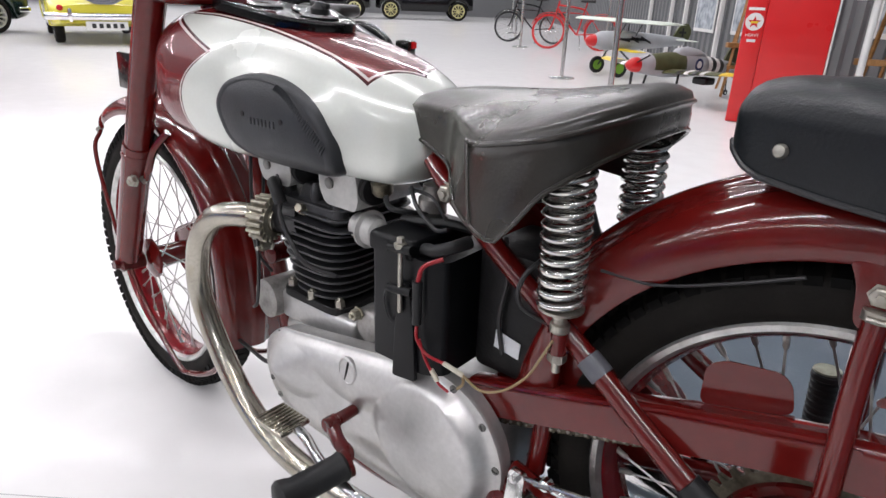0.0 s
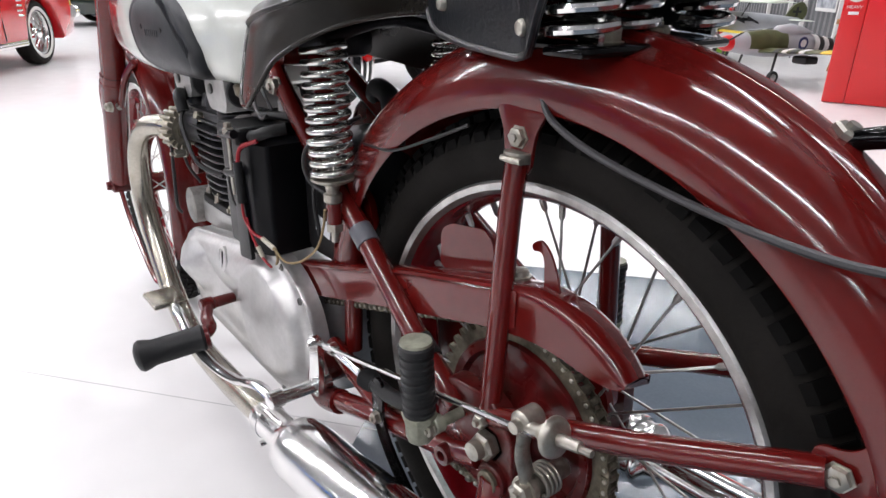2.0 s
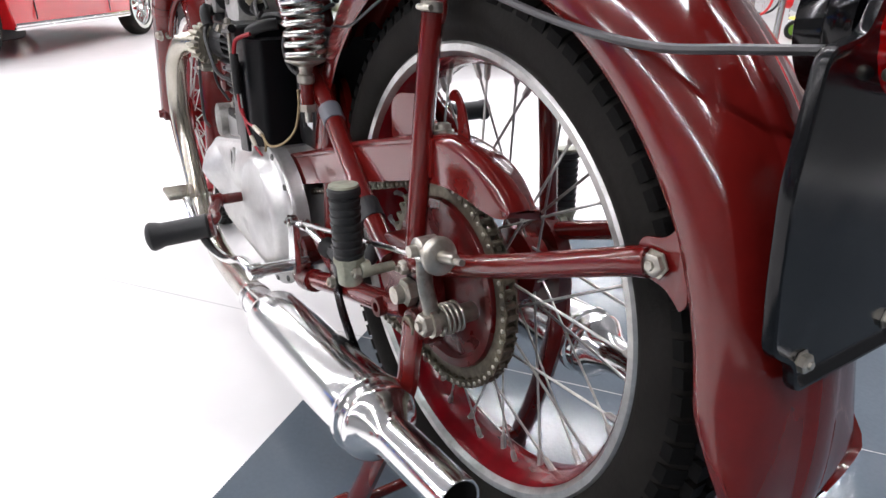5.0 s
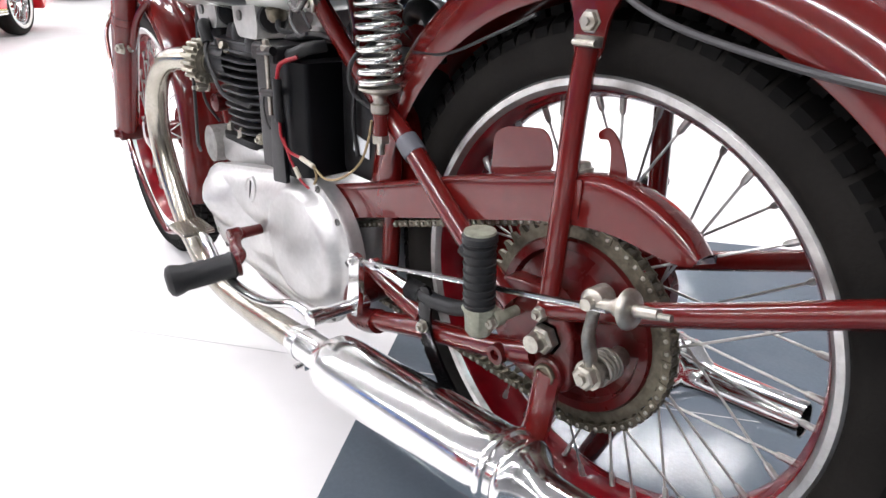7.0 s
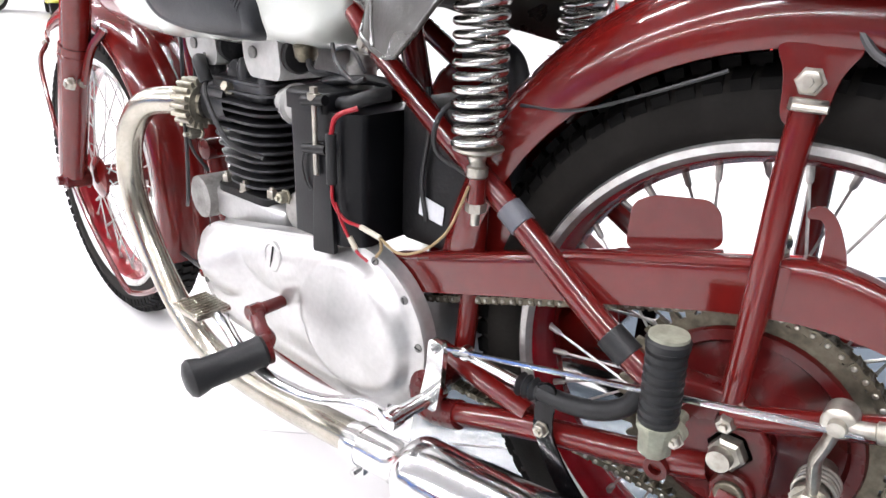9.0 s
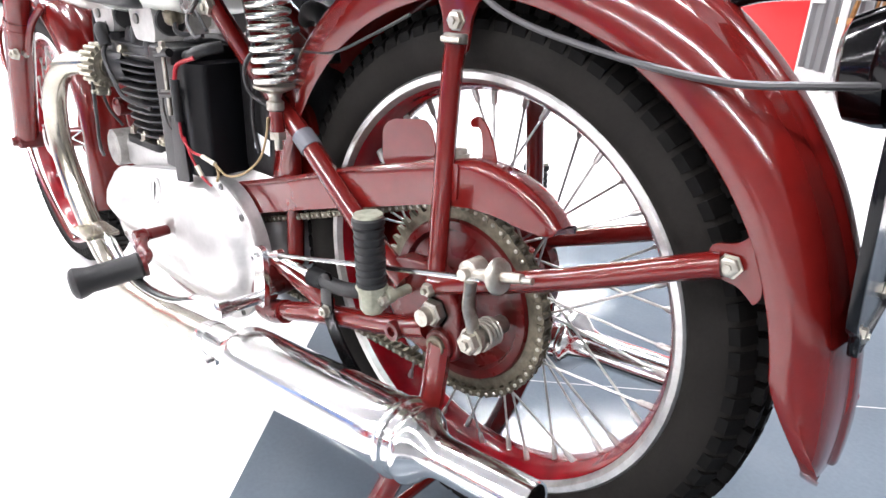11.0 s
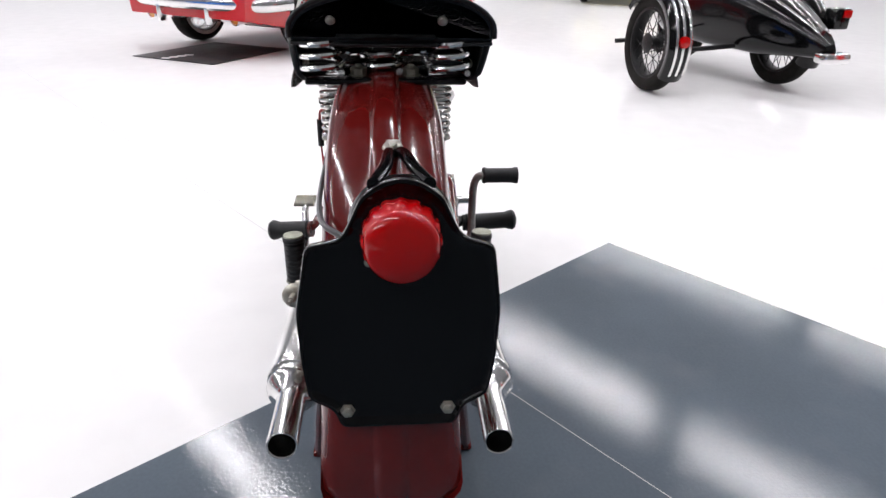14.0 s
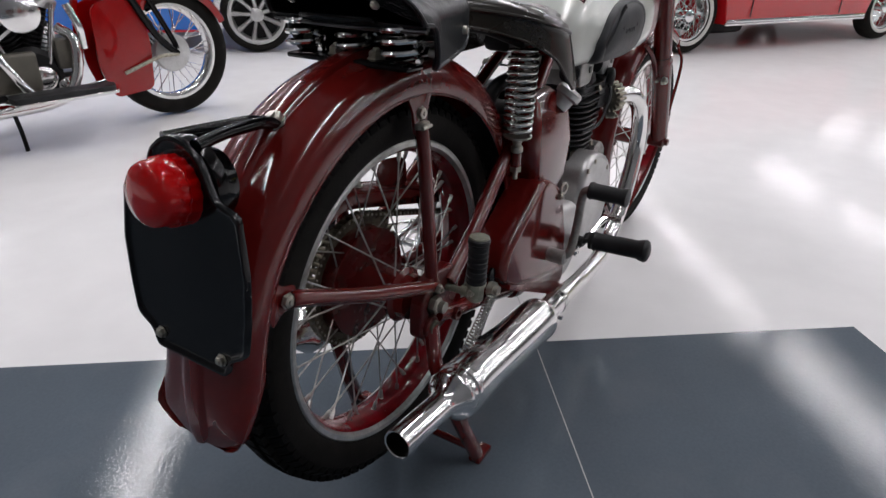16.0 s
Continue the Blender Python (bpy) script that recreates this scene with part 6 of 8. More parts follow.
bm = B()
loops = []
cy, cz = 0.012, 0.61
for f, dx in ((0.98, -0.002), (1.0, -0.0035), (1.006, -0.0025), (1.006, 0.001), (1.0, 0.004), (0.975, 0.0045), (0.955, 0.001), (0.9, 0.0006), (0.5, 0.0), (0.05, 0.0)):
    loops.append([(plate_x(cz + (z - cz) * f) + dx, CY + cy + (y - cy) * f, cz + (z - cz) * f) for y, z in PLATE])
rings(bm, loops)
plate = part("number_plate", bm, PLATE_BLACK, BIKE, "blank glossy black number plate with rolled edge", 60)
for y in (-0.045, 0.061):
    bm = B()
    bolt(bm, (0.386, CY + y, 0.505), (1, 0, 0.05), 0.0066, 0.005)
    part("plate_bolt", bm, STEEL, plate)
bm = B()
lamp_at, lamp_ax = V3((0.316, CY + 0.014, 0.691)), V3((1, 0, 0.14))
turned(bm, lamp_at, lamp_ax, [(0, 0.030), (0.006, 0.040), (0.026, 0.0455), (0.034, 0.046), (0.038, 0.043)], 36)
lamp = part("tail_lamp", bm, BLACK, BIKE, "round tail lamp with ribbed red lens")
bm = B()
turned(bm, lamp_at, lamp_ax, [(0.034, 0.0425), (0.042, 0.0432), (0.043, 0.040), (0.044, 0.040)], 36)
part("gasket", bm, RUBBER, lamp)
bm = B()
u, w = basis(lamp_ax)
ax = lamp_ax.normalized()
loops = []
for hgt, r, flute in ((0.038, 0.0405, 0), (0.046, 0.0410, 0), (0.047, 0.0395, 0), (0.052, 0.0395, 0.0), (0.053, 0.0385, 0.0004), (0.066, 0.0378, 0.0007), (0.0668, 0.0364, 0.0007), (0.0685, 0.0377, 0.0007), (0.076, 0.0372, 0.0005), (0.078, 0.0358, 0.0), (0.087, 0.0352, 0.0), (0.0925, 0.0335, 0),
                      (0.096, 0.0295, 0), (0.0985, 0.020, 0), (0.0995, 0.010, 0), (0.0998, 0.001, 0)):
    loops.append([lamp_at + ax * hgt + (u * math.cos(2 * PI * k / 96) + w * math.sin(2 * PI * k / 96)) * (r + 1.7 * flute * math.cos(16 * 2 * PI * k / 96)) for k in range(96)])
rings(bm, loops)
part("red_lens", bm, LENS, lamp, "glossy red plastic lens")
bm = B()
c = lamp_at + lamp_ax.normalized() * 0.062 + V3((0, -0.032, -0.024))
ball(bm, c, 0.0045, 10)
part("lens_screw", bm, STEEL, lamp)
bm = B()
for s in (-1, 1):
    tube(bm, [(0.216, CY + 0.010 + s * 0.003, 0.735), (0.236, CY + 0.010 + s * 0.005, 0.741), (0.258, CY + 0.012 + s * 0.009, 0.745), (0.310, CY + 0.014 + s * 0.014, 0.748), (0.360, CY + 0.015 + s * 0.026, 0.748)], 0.0072, 12, 6)
arm = part("lamp_bracket", bm, BLACK, BIKE, "black tail lamp bracket")
bm = B()
bolt(bm, (0.217, CY + 0.008, 0.737), (0.5, 0, 0.85), 0.012, 0.010)
part("bracket_bolt", bm, STEEL, arm)
bm = B()
arc = [(0.352, CY + 0.015 + 0.047 * math.cos(t), 0.702 + 0.047 * math.sin(t)) for t in (radians(-20 + 220 * k / 24) for k in range(25))]
tube(bm, arc, 0.006, 8, 1, flat=1.8)
part("lamp_hood", bm, BLACK, lamp)

# ---- front wheel, fork and mudguard, turned a little to the right ----
before = set(bpy.data.objects)
build_wheel(FA, True)


def front_section(a, k):
    d = math.degrees(a)
    w = 0.066 if d > 25 else 0.066 + 0.006 * (25 - d) / 40
    edge, crown = 0.338, 0.380
    if d < 0:
        edge = min(0.375, 0.338 + 0.03 * (-d / 14) ** 2)
    if d > 118:
        crown += 0.006 * (d - 118) / 7
        w -= 0.012 * (d - 118) / 7
    return half_section(w, edge, crown, 0.006)


FG = part("front_mudguard", guard(FA, front_section, radians(125), radians(-14), 90), MAROON, BIKE, "deep maroon front mudguard with raised rib", 60)
for s in (-1, 1):
    bm = B()
    rod(bm, mir(s, -1.095, 0.100, 1.02), mir(s, -1.258, 0.100, 0.620), 0.0275, 0.0265, 24)
    rod(bm, mir(s, -1.255, 0.100, 0.628), mir(s, -1.372, 0.100, 0.345), 0.0300, 0.0275, 24)
    turned(bm, mir(s, -1.262, 0.100, 0.612), (-0.38, 0, -0.92), [(-0.004, 0.0278), (0.0, 0.0315), (0.008, 0.0315)], 24)
    leg = part("fork_leg", bm, MAROON, BIKE, "maroon telescopic fork leg")
    bm = B()
    turned(bm, mir(s, -1.368, 0.070, 0.333), (0, s, 0), [(0, 0.020), (0.05, 0.020), (0.055, 0.012), (0.065, 0.011)], 16)
    part("axle_clamp", bm, MAROON_WORN, leg)
    bm = B()
    bolt(bm, mir(s, -1.252, 0.118, 0.555), (0.3, s, 0), 0.011, 0.010)
    rod(bm, mir(s, -1.295, 0.1, 0.575), mir(s, -1.240, 0.1, 0.553), 0.006)
    part("fork_bolt", bm, STEEL, leg)
    # mudguard stays
    bm = B()
    tube(bm, [mir(s, -1.562, 0.060, 0.606), mir(s, -1.54, 0.085, 0.55), mir(s, -1.40, 0.102, 0.36), mir(s, -1.372, 0.104, 0.335)], 0.005, 8, 6)
    tube(bm, [mir(s, -1.372, 0.104, 0.335), mir(s, -1.30, 0.100, 0.24), mir(s, -1.20, 0.088, 0.135), mir(s, -1.165, 0.078, 0.12), mir(s, -1.08, 0.072, 0.155), mir(s, -1.03, 0.070, 0.20)], 0.006, 8, 6)
    tube(bm, [mir(s, -1.245, 0.095, 0.555), mir(s, -1.22, 0.085, 0.62), mir(s, -1.19, 0.068, 0.66)], 0.008, 8, 6)
    part("mudguard_stay", bm, MAROON, FG)
bm = B()
tube(bm, [(-1.567, CY - 0.058, 0.606), (-1.580, CY - 0.046, 0.634), (-1.590, CY, 0.652), (-1.580, CY + 0.046, 0.634), (-1.567, CY + 0.058, 0.606)], 0.0055, 8, 6)
part("front_lip", bm, MAROON, FG)
bm = B()
bolt(bm, (-1.566, CY - 0.062, 0.606), (0, -1, 0), 0.007, 0.006)
part("stay_bolt", bm, STEEL, FG)
bm = B()
box(bm, (-1.150, CY - 0.115, 0.90), (-1.06, CY + 0.115, 0.945), 0.015, 3)
rod(bm, (-1.040, CY, 0.70), (-1.110, CY, 0.98), 0.032)
part("fork_yoke", bm, MAROON, BIKE, "maroon fork yoke and steering head")
bm = B()
box(bm, (-1.57, CY - 0.004, 0.702), (-1.47, CY + 0.004, 0.785), 0.003)
part("front_plate", bm, BLACK, FG, "black front number plate along the mudguard")
pivot, axis = V3((-1.06, CY, 0.78)), V3((-0.36, 0, -0.92)).normalized()
TURN8 = Matrix.Translation(pivot) @ Matrix.Rotation(radians(3.5), 4, axis) @ Matrix.Translation(-pivot)
for ob in set(bpy.data.objects) - before:
    if ob.type == "MESH":
        for vert in ob.data.vertices:
            vert.co.x -= 0.032 * min(1.0, max(0.0, (0.95 - vert.co.z) / 0.6))
        ob.data.transform(TURN8)


# ---- things round the motorcycle ----
CAR_RED = paint("red_car_enamel", (0.52, 0.012, 0.016), 0.2, vary=0.1, scale=2, coat=0.7, rough_vary=0.04)
DULL_COVER = paint("dull_cover_metal", (0.15, 0.14, 0.115), 0.5, metal=0.3, vary=0.25, scale=9, stain=0.4, stain_col=(0.06, 0.055, 0.045), stain_scale=6)
CYCLE_RED = paint("bright_red_enamel", (0.32, 0.0022, 0.003), 0.09, vary=0.12, scale=6, coat=0.3, rough_vary=0.02, bump=0.25, bump_scale=22)
CAR_BLUE = paint("bright_blue_car_paint", (0.012, 0.16, 0.62), 0.2, vary=0.08, scale=2, coat=0.7)
CAR_YELLOW = paint("yellow_car_enamel", (0.66, 0.60, 0.06), 0.22, vary=0.08, scale=2, coat=0.6)
CAR_GREEN = paint("dark_green_car_paint", (0.012, 0.025, 0.022), 0.15, vary=0.2, scale=2, coat=0.8)
CAR_BLACK = paint("black_car_paint", (0.003, 0.003, 0.0035), 0.10, vary=0.2, scale=2, coat=0.25, spec=0.25)
CREAM = paint("cream_wheel_paint", (0.55, 0.50, 0.24), 0.35, vary=0.1)
WHITEWALL = paint("white_tyre_band", (0.62, 0.62, 0.58), 0.6, vary=0.1)
GLASS = paint("dark_car_glass", (0.03, 0.035, 0.035), 0.06, vary=0.1, spec=0.6)
AMBER = paint("amber_lamp_lens", (0.75, 0.26, 0.03), 0.15, coat=0.8)
WHITE = paint("white_gloss_paint", (0.72, 0.72, 0.70), 0.35, vary=0.08, scale=4)
PUMP_RED = paint("signal_red_sheet_paint", (0.60, 0.010, 0.012), 0.3, vary=0.08, scale=2, coat=0.3)
STAINLESS = paint("brushed_stainless", (0.62, 0.62, 0.61), 0.22, metal=1.0, vary=0.1, scale=20)
OLIVE = paint("olive_drab", (0.085, 0.095, 0.035), 0.5, vary=0.25, scale=9)
MODEL_GREY = paint("pale_grey_model_paint", (0.40, 0.42, 0.44), 0.5, vary=0.12, scale=8)
PALE_WING = paint("pale_mint_wing_cloth", (0.60, 0.66, 0.58), 0.5, vary=0.1, scale=8)
LIME = paint("lime_green_paint", (0.16, 0.34, 0.03), 0.4, vary=0.1)
YELLOW = paint("yellow_paint", (0.72, 0.55, 0.03), 0.4, vary=0.1)
RED_PLAIN = paint("red_gloss_paint", (0.55, 0.012, 0.014), 0.3)
INK = paint("black_ink", (0.012, 0.012, 0.013), 0.5)
NAVY = paint("navy_ring", (0.02, 0.03, 0.12), 0.5)
PINE = paint("honey_pine_wood", (0.42, 0.20, 0.06), 0.5, vary=0.35, scale=30, bump=0.1)
PAPER = paint("pale_poster_paper", (0.50, 0.54, 0.58), 0.5, vary=0.45, scale=9, col2=(0.16, 0.19, 0.22))
MATBLACK = paint("black_floor_mat", (0.02, 0.02, 0.021), 0.6, vary=0.2)
LEATHER_BLACK = paint("black_seat_leather", (0.012, 0.012, 0.012), 0.35, vary=0.2)


def stand_at(ob, x, y, heading):
    ob.matrix_world = Matrix.Translation((x, y, 0)) @ Matrix.Rotation(heading, 4, "Z")
    return ob


def tyre_ring(bm, at, out_r, in_r, half, seg=48):
    mid, high = (out_r + in_r) / 2, (out_r - in_r) / 2
    prof = [(half * math.copysign(abs(math.cos(a)) ** 0.6, math.cos(a)), mid + high * math.copysign(abs(math.sin(a)) ** 0.7, math.sin(a))) for a in (2 * PI * k / 20 for k in range(20))]
    return wheel_ring(bm, V3(at), prof, seg)


def wire_wheel(owner, at, out_r, rim_r, half, rim_mat, name="wheel", spokes=36, whitewall=False, hub_r=0.05, hub_mat=None):
    """A spoked wheel standing in the x, z plane of its owner."""
    at = V3(at)
    bm = B()
    tyre_ring(bm, at, out_r, rim_r, half)
    wheel = part(name, bm, TYRE, owner, "black tyre on a wire wheel")
    bm = B()
    wheel_ring(bm, at, [(-half * 0.8, rim_r + 0.008), (-half * 0.8, rim_r - 0.008), (-half * 0.4, rim_r - 0.022), (half * 0.4, rim_r - 0.022), (half * 0.8, rim_r - 0.008), (half * 0.8, rim_r + 0.008)], 48)
    part("rim", bm, rim_mat, wheel)
    if whitewall:
        bm = B()
        for s in (-1, 1):
            wheel_ring(bm, at, [(s * half * 0.93, rim_r + 0.014), (s * half * 1.025, rim_r + 0.026), (s * half * 1.03, rim_r + 0.046), (s * half * 0.98, rim_r + 0.05)], 48)
        part("whitewall", bm, WHITEWALL, wheel)
    bm = B()
    turned(bm, at, (0, 1, 0), [(-half * 1.0, 0.004), (-half * 1.0, hub_r * 0.55), (-half * 0.8, hub_r), (-half * 0.5, hub_r * 0.6), (half * 0.5, hub_r * 0.6), (half * 0.8, hub_r), (half * 1.0, hub_r * 0.55), (half * 1.0, 0.004)], 24)
    part("hub", bm, hub_mat or rim_mat, wheel)
    for i in range(spokes):
        t = 2 * PI * i / spokes
        s = -1 if i % 2 else 1
        lean = 0.5 if (i // 2) % 2 else -0.5
        bm = B()
        rod(bm, at + V3(((rim_r - 0.018) * math.cos(t), s * half * 0.2, (rim_r - 0.018) * math.sin(t))), at + V3((hub_r * math.cos(t + lean), s * half * 0.75, hub_r * math.sin(t + lean))), 0.0028, seg=5)
        part("spoke", bm, rim_mat, wheel)
    return wheel


def star_wheel(owner, at, out_r, rim_r, half, side, spokes=9, rim_mat=None):
    """An alloy wheel; side is +1 when its face looks to the owner's left."""
    at = V3(at)
    bm = B()
    tyre_ring(bm, at, out_r, rim_r, half)
    wheel = part("wheel", bm, TYRE, owner, "black tyre on a bright spoked rim")
    bm = B()
    f = side * half
    wheel_ring(bm, at, [(f * 0.95, rim_r + 0.012), (f * 1.0, rim_r), (f * 0.93, rim_r - 0.02), (f * 0.2, rim_r - 0.03), (-f * 0.9, rim_r - 0.03), (-f * 0.9, rim_r + 0.005)], 48)
    part("rim", bm, rim_mat or ALLOY, wheel)
    bm = B()
    turned(bm, at + V3((0, f * 0.1, 0)), (0, side, 0), [(0, rim_r - 0.02), (0.006, rim_r - 0.02)], 32)
    part("brake_disc", bm, IRON, wheel)
    bm = B()
    turned(bm, at + V3((0, f * 0.45, 0)), (0, side, 0), [(0, 0.06), (half * 0.3, 0.055), (half * 0.42, 0.03), (half * 0.43, 0.002)], 20)
    part("hub", bm, rim_mat or ALLOY, wheel)
    for i in range(spokes):
        t = 2 * PI * i / spokes + 0.3
        d, w = V3((math.cos(t), 0, math.sin(t))), V3((-math.sin(t), 0, math.cos(t)))
        loops = []
        for r, hw, y in ((0.035, 0.018, 0.62), (rim_r * 0.55, 0.016, 0.72), (rim_r - 0.012, 0.026, 0.88)):
            c = at + d * r
            loops.append([c + w * k * hw + V3((0, f * (y + q), 0)) for k, q in ((-1, -0.18), (1, -0.18), (0.6, 0.0), (-0.6, 0.0))])
        bm = B()
        rings(bm, loops)
        part("rim_spoke", bm, rim_mat or ALLOY, wheel)
    return wheel


def table(rows, x):
    """Smooth value from rows (x, value)."""
    if x <= rows[0][0]:
        return rows[0][1]
    for (a, va), (b, vb) in zip(rows, rows[1:]):
        if x <= b:
            t = (x - a) / (b - a)
            t = t * t * (3 - 2 * t)
            return va + (vb - va) * t
    return rows[-1][1]


def car(label, colour, base, track, wheel_r, front, rear, width, sill, shoulder, top, cabin, wheels):
    """A car round its wheelbase: x ahead, y to its left. front and rear: overhang; shoulder, top: rows of heights along it."""
    t = thing("car", (0, 0, 0), label, "car")
    x0, x1 = -base / 2 - rear, base / 2 + front
    n = 84
    loops = []
    for i in range(n + 1):
        x = x0 + (x1 - x0) * i / n
        end = min(x - x0, x1 - x)
        w = width / 2 * (1 - 0.16 * max(0, 1 - end / 0.35) ** 2.2)
        zb = sill + 0.10 * max(0, 1 - end / 0.5)
        for cx in (-base / 2, base / 2):
            d = abs(x - cx)
            ar = wheel_r + 0.055
            if d < ar:
                zb = max(zb, wheel_r + math.sqrt(ar * ar - d * d) * 0.94)
        zs, zt = table(shoulder, x), table(top, x)
        zb = min(zb, zs - 0.09)
        zm = zb + (zs - zb) * 0.45
        half_loop = [(0.0, zb), (w * 0.80, zb), (w * 0.955, zb), (w * 0.975, zb + 0.015), (w * 1.0, zm), (w * 0.992, zs - 0.06), (w * 0.965, zs - 0.018), (w * 0.92, zs), (w * 0.6, zs + (zt - zs) * 0.75), (w * 0.3, zt), (0.0, zt)]
        loops.append([(x, y, z) for y, z in half_loop] + [(x, -y, z) for y, z in reversed(half_loop[1:-1])])
    bm = B()
    rings(bm, loops)
    body = part("body", bm, colour, t, "", 50)
    if cabin:
        ca, cb, cr, cz = cabin
        bm = B()
        zs = table(top, (ca + cb) / 2) - 0.02
        rows = [(zs, 0.0, 0.98), (zs + (cz - zs) * 0.9, 0.42, 0.80), (cz - 0.02, 0.47, 0.76)]
        rings(bm, [[(a, b, z) for a, b in rounded([(ca + k * cr, -width / 2 * f * 0.92), (cb - k * cr * 1.5, -width / 2 * f * 0.92), (cb - k * cr * 1.5, width / 2 * f * 0.92), (ca + k * cr, width / 2 * f * 0.92)], 0.12)] for z, k, f in rows])
        part("window_glass", bm, GLASS, t, "dark car windows", 50)
        bm = B()
        slab(bm, rounded([(ca + 0.46 * cr, -width / 2 * 0.71), (cb - 0.68 * cr, -width / 2 * 0.71), (cb - 0.68 * cr, width / 2 * 0.71), (ca + 0.46 * cr, width / 2 * 0.71)], 0.15), cz - 0.03, cz + 0.02, 0.02, plane="xy")
        part("roof", bm, colour, t)
    for cx in (-base / 2, base / 2):
        for s in (-1, 1):
            wheels(t, (cx, s * track / 2, wheel_r), s)
    return t


def bar(owner, name, pts, r, mat, label="", flat=None):
    bm = B()
    tube(bm, pts, r, 12, 8, flat=flat)
    return part(name, bm, mat, owner, label)


# red convertible with wire wheels
RED = car("red classic car with chrome sill strips and whitewall wire wheels", CAR_RED, 2.69, 1.42, 0.32, 0.78, 0.95, 1.73, 0.235,
          [(-2.4, 0.80), (-1.2, 0.86), (0, 0.83), (1.3, 0.84), (2.1, 0.74)], [(-2.4, 0.82), (-1.2, 0.92), (-0.6, 0.90), (0.6, 0.93), (2.1, 0.80)], (-0.95, 0.75, 0.7, 1.28),
          lambda t, at, s: wire_wheel(t, at, 0.32, 0.205, 0.085, CHROME, spokes=44, whitewall=True, hub_r=0.055))
stand_at(RED, -6.98, -0.59, math.atan2(-0.549, 0.835))
for s in (-1, 1):
    bm = B()
    box(bm, (-0.93, s * 0.835 - 0.012, 0.225), (0.97, s * 0.835 + 0.012, 0.285), 0.008)
    for k in range(2):
        box(bm, (-0.93, s * 0.848 - 0.005, 0.238 + 0.02 * k), (0.97, s * 0.848 + 0.005, 0.250 + 0.02 * k), 0.003)
    part("sill_strip", bm, CHROME, RED, "ribbed chrome sill strip")
    for k in range(4):
        bm = B()
        box(bm, (-0.90, s * 0.866 - 0.008, 0.50 + 0.045 * k), (-0.80, s * 0.866 + 0.010, 0.518 + 0.045 * k), 0.005)
        part("side_louvre", bm, CHROME, RED, "chrome side louvre")
    bm = B()
    box(bm, (0.70, s * 0.862 - 0.004, 0.30), (0.706, s * 0.862 + 0.004, 0.80))
    part("door_gap", bm, INK, RED)
    bm = B()
    box(bm, (-0.50, s * 0.862 - 0.004, 0.30), (-0.494, s * 0.862 + 0.004, 0.80))
    part("door_gap", bm, INK, RED)
    bm = B()
    turned(bm, (2.05, s * 0.52, 0.335), (1, 0, -0.15), [(0, 0.052), (0.015, 0.052), (0.02, 0.045), (0.012, 0.042)], 24, False)
    part("lamp_ring", bm, CHROME, RED)
    bm = B()
    turned(bm, (2.05, s * 0.52, 0.335), (1, 0, -0.15), [(0, 0.044), (0.012, 0.040), (0.02, 0.02), (0.021, 0.002)], 20)
    part("parking_lamp", bm, AMBER, RED, "round amber parking lamp")
    bm = B()
    turned(bm, (1.98, s * 0.66, 0.62), (1, 0, 0), [(0, 0.10), (0.06, 0.10), (0.07, 0.09), (0.09, 0.05), (0.092, 0.002)], 24)
    part("headlamp", bm, CHROME, RED)
    bm = B()
    box(bm, (2.10, s * 0.30 - 0.022, 0.28), (2.17, s * 0.30 + 0.022, 0.56), 0.015)
    part("overrider", bm, CHROME, RED, "white-chrome bumper overrider")
bar(RED, "front_bumper", [(1.75, -0.90, 0.47), (2.02, -0.80, 0.46), (2.13, -0.4, 0.46), (2.15, 0, 0.46), (2.13, 0.4, 0.46), (2.02, 0.80, 0.46), (1.75, 0.90, 0.47)], 0.035, CHROME, "chrome front bumper", 1.7)
bar(RED, "rear_bumper", [(-2.0, -0.88, 0.50), (-2.30, -0.75, 0.50), (-2.36, 0, 0.50), (-2.30, 0.75, 0.50), (-2.0, 0.88, 0.50)], 0.035, CHROME, "chrome rear bumper", 1.7)
bm = B()
box(bm, (2.04, -0.5, 0.56), (2.12, 0.5, 0.72), 0.02)
part("grille", bm, INK, RED)
bm = B()
box(bm, (0.45, -0.55, 0.12), (0.95, 0.60, 0.26), 0.05)
box(bm, (-1.5, -0.25, 0.17), (0.5, 0.25, 0.26), 0.04)
part("underbody", bm, IRON, RED, "dark engine sump and underbody")
bm = B()
a, b = V3((-5.15, -2.25)), V3((-4.72, -1.45))
slab(bm, [(-5.15, -2.25), (-4.72, -1.45), (-5.62, -0.95), (-6.05, -1.75)], 0.0005, 0.006, 0.002, plane="xy")
tagged(part("floor_mat", bm, MATBLACK), "black drip mat on the white floor under a car", "floor mat")
bm = B()
for k in range(4):
    c = V3((-5.02 - 0.06 * k, -1.92 + 0.10 * k * 0.5, 0.0075))
    box(bm, (c.x - 0.03, c.y - 0.045, 0.0062), (c.x + 0.03, c.y + 0.03, 0.0072))
ob = part("mat_print", bm, WHITE)
ob.parent = bpy.data.objects["floor_mat"]

# blue car with bright alloy wheels: its nose ends at the rear of a gap
BLUE = car("bright blue modern car with spoked alloy wheels", CAR_BLUE, 2.5, 1.46, 0.30, 0.52, 0.8, 1.72, 0.19,
           [(-2.1, 0.80), (-1.2, 0.90), (0, 0.86), (1.2, 0.82), (1.9, 0.62)], [(-2.1, 0.92), (-1.2, 0.98), (0.5, 0.95), (1.9, 0.66)], (-1.7, 0.75, 0.6, 1.42),
           lambda t, at, s: star_wheel(t, at, 0.30, 0.225, 0.10, s))
d = V3((-0.7, 0.714, 0))
left = V3((-0.714, -0.7, 0))
c = V3((-3.28, -3.76, 0)) - d * 1.25 + left * 0.73 * 1.0
